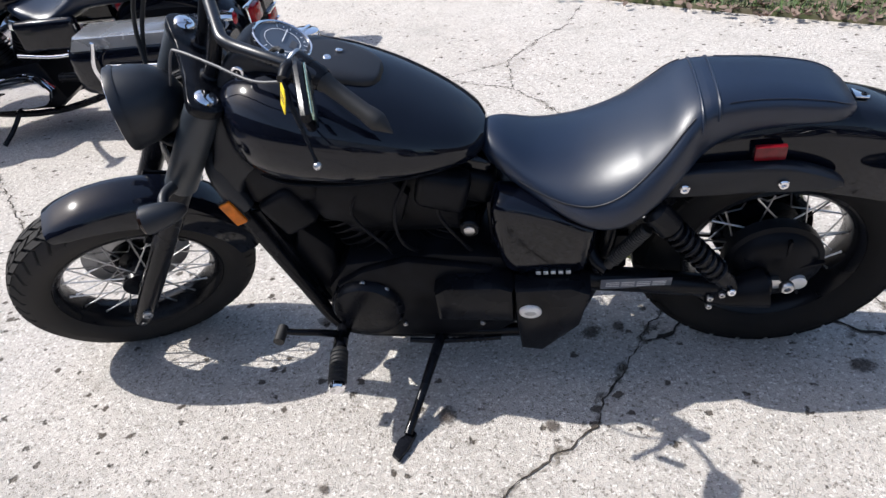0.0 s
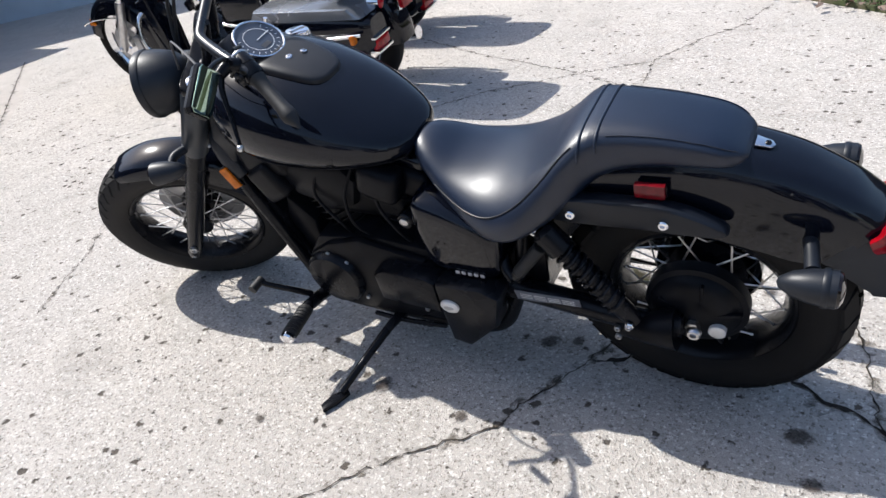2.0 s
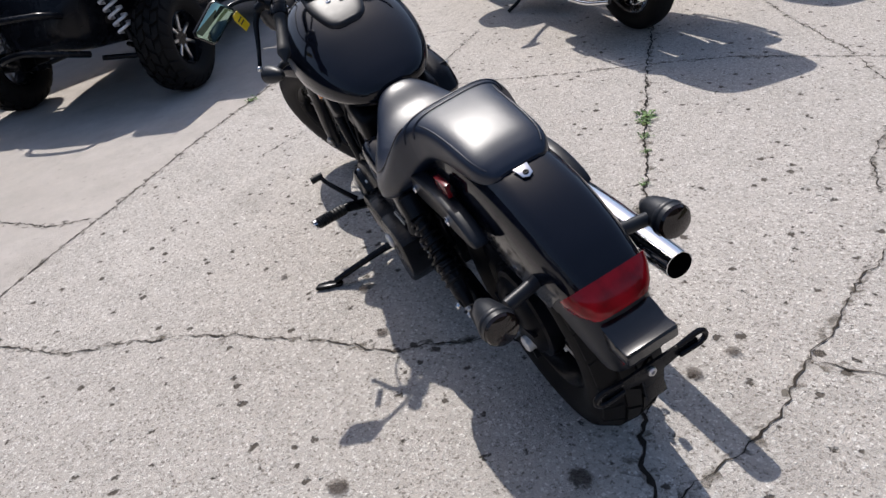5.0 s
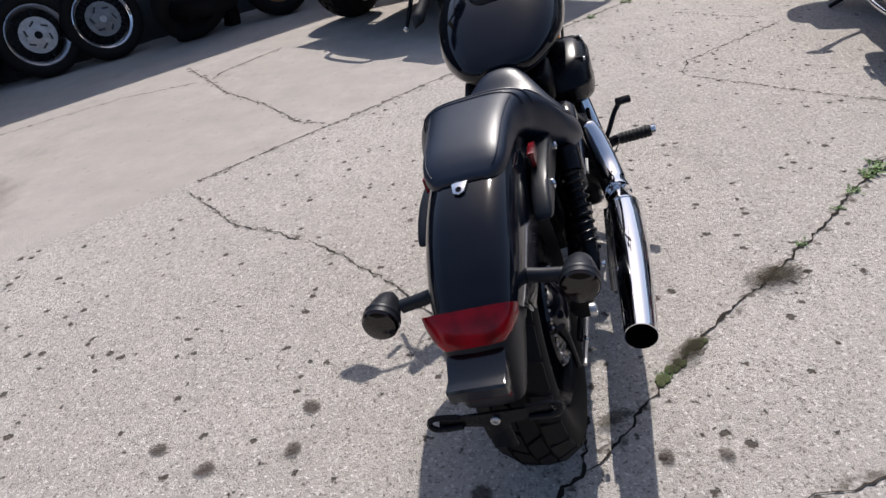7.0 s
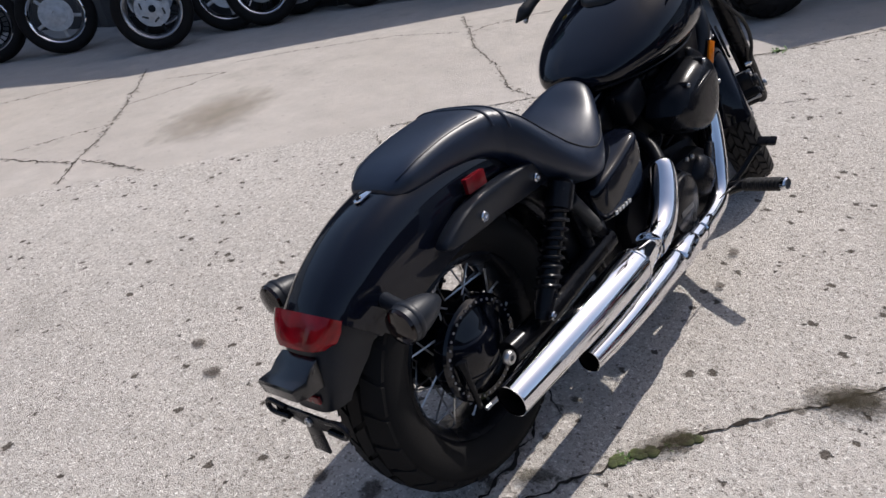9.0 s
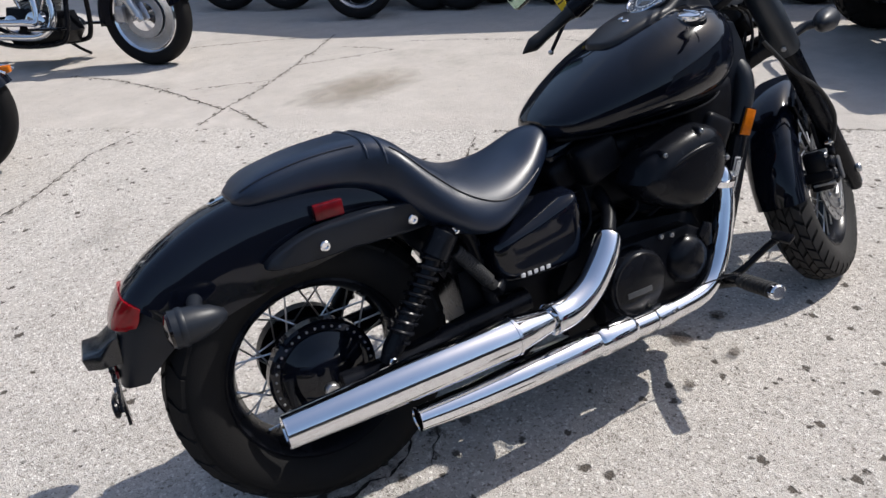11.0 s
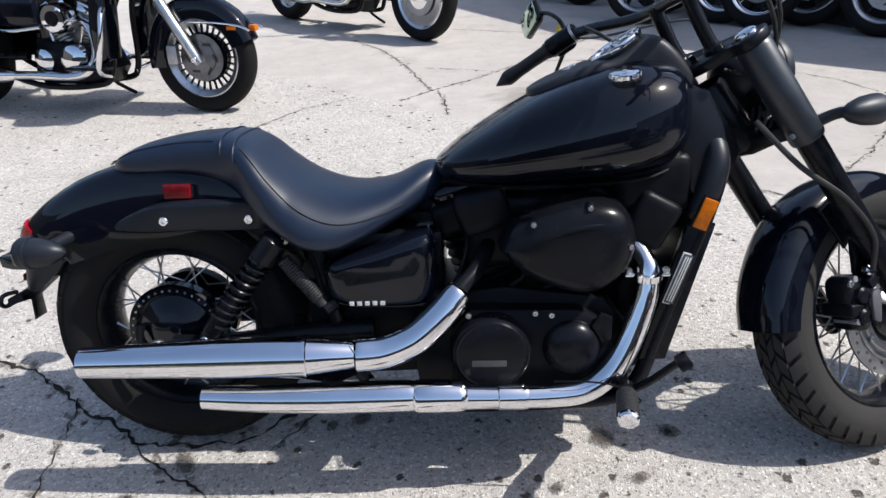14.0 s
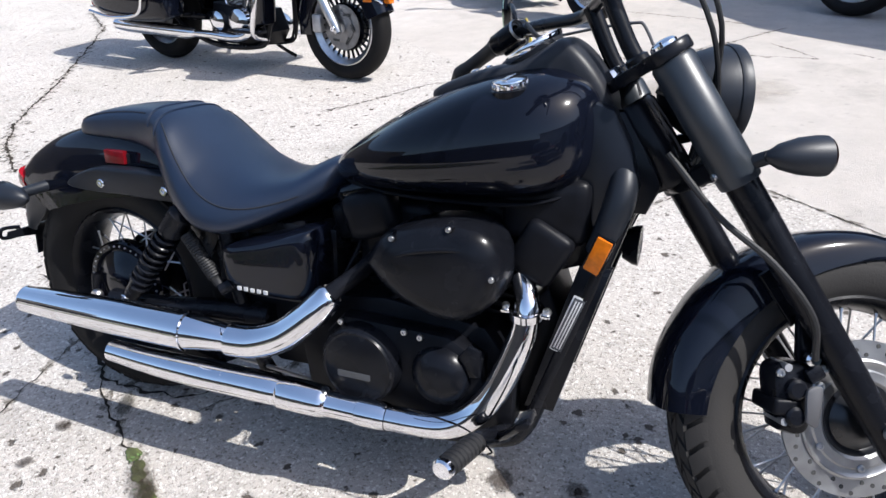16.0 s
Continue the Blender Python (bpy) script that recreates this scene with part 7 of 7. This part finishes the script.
def off_roader():
    """A side-by-side buggy: knobbly wheels on long arms with coil shocks, a tub and a cage."""
    k = thing("off_road_buggy", pose(-3.90, 0.36, 0.0, 0, 0, -33.5), "dark off-road buggy with knobbly tyres and pale coil springs", "buggy")
    R, w, track, base = 0.34, 0.13, 0.70, 2.45
    for x in (0.0, -base):
        for s in (-1, 1):
            xf = Matrix.Translation((x, s * track, R))
            rim = part("wheel", Geo().lathe([(-w * 0.7, 0.175), (-w * 0.75, 0.165), (-w * 0.4, 0.150), (w * 0.4, 0.150), (w * 0.75, 0.165), (w * 0.7, 0.175)], 32, loop=True), SATIN, k, "black cast wheel", xf)
            part("tyre", Geo().lathe(tyre_profile(R - 0.022, 0.165, w), 40, loop=True), RUBBER, rim, "knobbly tyre", xf)
            part("tread", tread_blocks(R - 0.024, 0.165, w, 22, 0.024, ((0.04, 0.36), (0.43, 0.70), (0.77, 1.0)), 0.70, 0.30), RUBBER, rim, "deep tyre lugs", xf)["kind"] = "stuff"
            part("wheel_hub", Geo().lathe([(-0.05, 1e-4), (-0.05, 0.07), (0.05, 0.07), (0.05, 1e-4)], 24), SATIN, rim, "", xf)
            for q in range(7):
                part("wheel_spoke", Geo().box((0.12, 0.02, 0.022), (0.105, s * 0.045, 0), 0.004, 1, m=pose(0, 0, 0, 0, 360 / 7 * q, 0)), STEEL, rim, "bright wheel spoke", xf)
            for z in (0.26, 0.42):
                part("suspension_arm", Geo().tube([(x + 0.16, s * 0.22, z + 0.06), (x, s * 0.56, z)], 0.018, 10, smooth=False).tube([(x - 0.16, s * 0.22, z + 0.06), (x, s * 0.56, z)], 0.018, 10, smooth=False), SATIN, k)
            a, b = Vector((x + 0.22, s * 0.40, 0.95)), Vector((x + 0.22, s * 0.55, 0.42))
            sm = Matrix.Translation(a) @ (b - a).to_track_quat("Z", "Y").to_matrix().to_4x4()
            L = (b - a).length
            sh = part("shock_absorber", Geo().lathe([(0, 0.02), (0.03, 0.03), (L * 0.5, 0.03), (L * 0.5, 0.018), (L, 0.02)], 18, "Z", m=sm), SATIN, k, "black gas shock")
            part("spring", Geo().tube([(0.052 * math.cos(2 * math.pi * q / 10), 0.052 * math.sin(2 * math.pi * q / 10), 0.04 + (L - 0.1) * q / 90) for q in range(91)], 0.010, 7, 1, m=sm), SPRING, sh, "pale coil spring")
    part("tub", hull([(0.42, 0.50, 0.66, 0.20, 0.5), (0.30, 0.42, 0.86, 0.34, 0.5), (0.0, 0.36, 0.98, 0.42, 0.5), (-0.40, 0.32, 0.98, 0.55, 0.5), (-0.9, 0.30, 0.80, 0.62, 0.5), (-1.6, 0.30, 0.85, 0.64, 0.5), (-2.2, 0.36, 1.0, 0.60, 0.5), (-2.75, 0.5, 0.98, 0.5, 0.5)], 4, 4, 28), SATIN, k, "dark plastic body tub")
    part("bonnet_trim", hull([(0.34, 0.82, 0.86, 0.22, 0.5), (0.1, 0.94, 0.985, 0.32, 0.5), (-0.3, 0.97, 1.0, 0.40, 0.5)], 3, 3, 20), MAROON, k, "red bonnet panel")
    part("front_bumper", Geo().tube([(0.36, -0.3, 0.40), (0.52, -0.22, 0.46), (0.56, 0, 0.50), (0.52, 0.22, 0.46), (0.36, 0.3, 0.40)], 0.022, 12).tube([(0.40, -0.25, 0.66), (0.52, -0.18, 0.70), (0.52, 0.18, 0.70), (0.40, 0.25, 0.66)], 0.02, 12), SATIN, k, "black tube bumper")
    for s in (-1, 1):
        part("cage_tube", Geo().tube([(-0.35, s * 0.55, 0.95), (-0.75, s * 0.58, 1.65), (-1.0, s * 0.58, 1.80), (-1.9, s * 0.58, 1.80), (-2.1, s * 0.58, 1.66), (-2.3, s * 0.56, 0.95)], 0.025, 12), SATIN, k, "black roll cage tube")
        part("seat", Geo().box((0.5, 0.5, 0.14), (-1.45, s * 0.30, 0.72), 0.05, 3).box((0.14, 0.48, 0.62), (-1.74, s * 0.30, 1.02), 0.05, 3), LEATHER, k, "black bucket seat")
        part("headlight", Geo().ball((0.32, s * 0.22, 0.80), 0.055, 16, (0.7, 1.2, 0.7)), GLASS, k, "front lamp")
        part("mudguard", Geo().plate([(-0.36, 0.80), (-0.2, 0.84), (0.25, 0.84), (0.36, 0.76), (0.25, 0.81), (-0.2, 0.81)], s * 0.44, s * 0.74, 0.006), SATIN, k, "front mudguard")
    part("roof_panel", Geo().box((1.15, 1.20, 0.03), (-1.43, 0, 1.84), 0.012), SATIN, k, "black roof panel")
    part("cross_tube", bar_between((-0.75, -0.58, 1.65), (-0.75, 0.58, 1.65), 0.024, 12), SATIN, k)
    return k


off_roader()


# ---- unseen plain blocks, added to close the yard and shape reflections ----
def far_block(name, x, y, sx, sy, h, material, label):
    b = thing(name, pose(x, y, 0), label, "building")
    part("walls", Geo().box((sx, sy, h), (0, 0, h / 2), 0), material, b)
    part("roof", Geo().box((sx + 0.4, sy + 0.4, 0.25), (0, 0, h + 0.127), 0.03), ROOFM, b)
    return b


FARDARK = surface("far_dark_wall", (0.045, 0.042, 0.040), 0.85, var=0.25, scale=0.6, bump=0.1, bscale=20)
far_block("dark_backdrop", 4.0, 19.0, 34.0, 8.0, 3.6, FARDARK, "unseen plain dark block added across from the yard")
far_block("dark_backdrop", 26.0, 2.0, 8.0, 34.0, 7.0, FARDARK, "unseen plain dark block added beside the yard")
far_block("pale_building", 2.0, -24.0, 34.0, 8.0, 6.5, PAINTW, "unseen plain pale block added behind the yard")
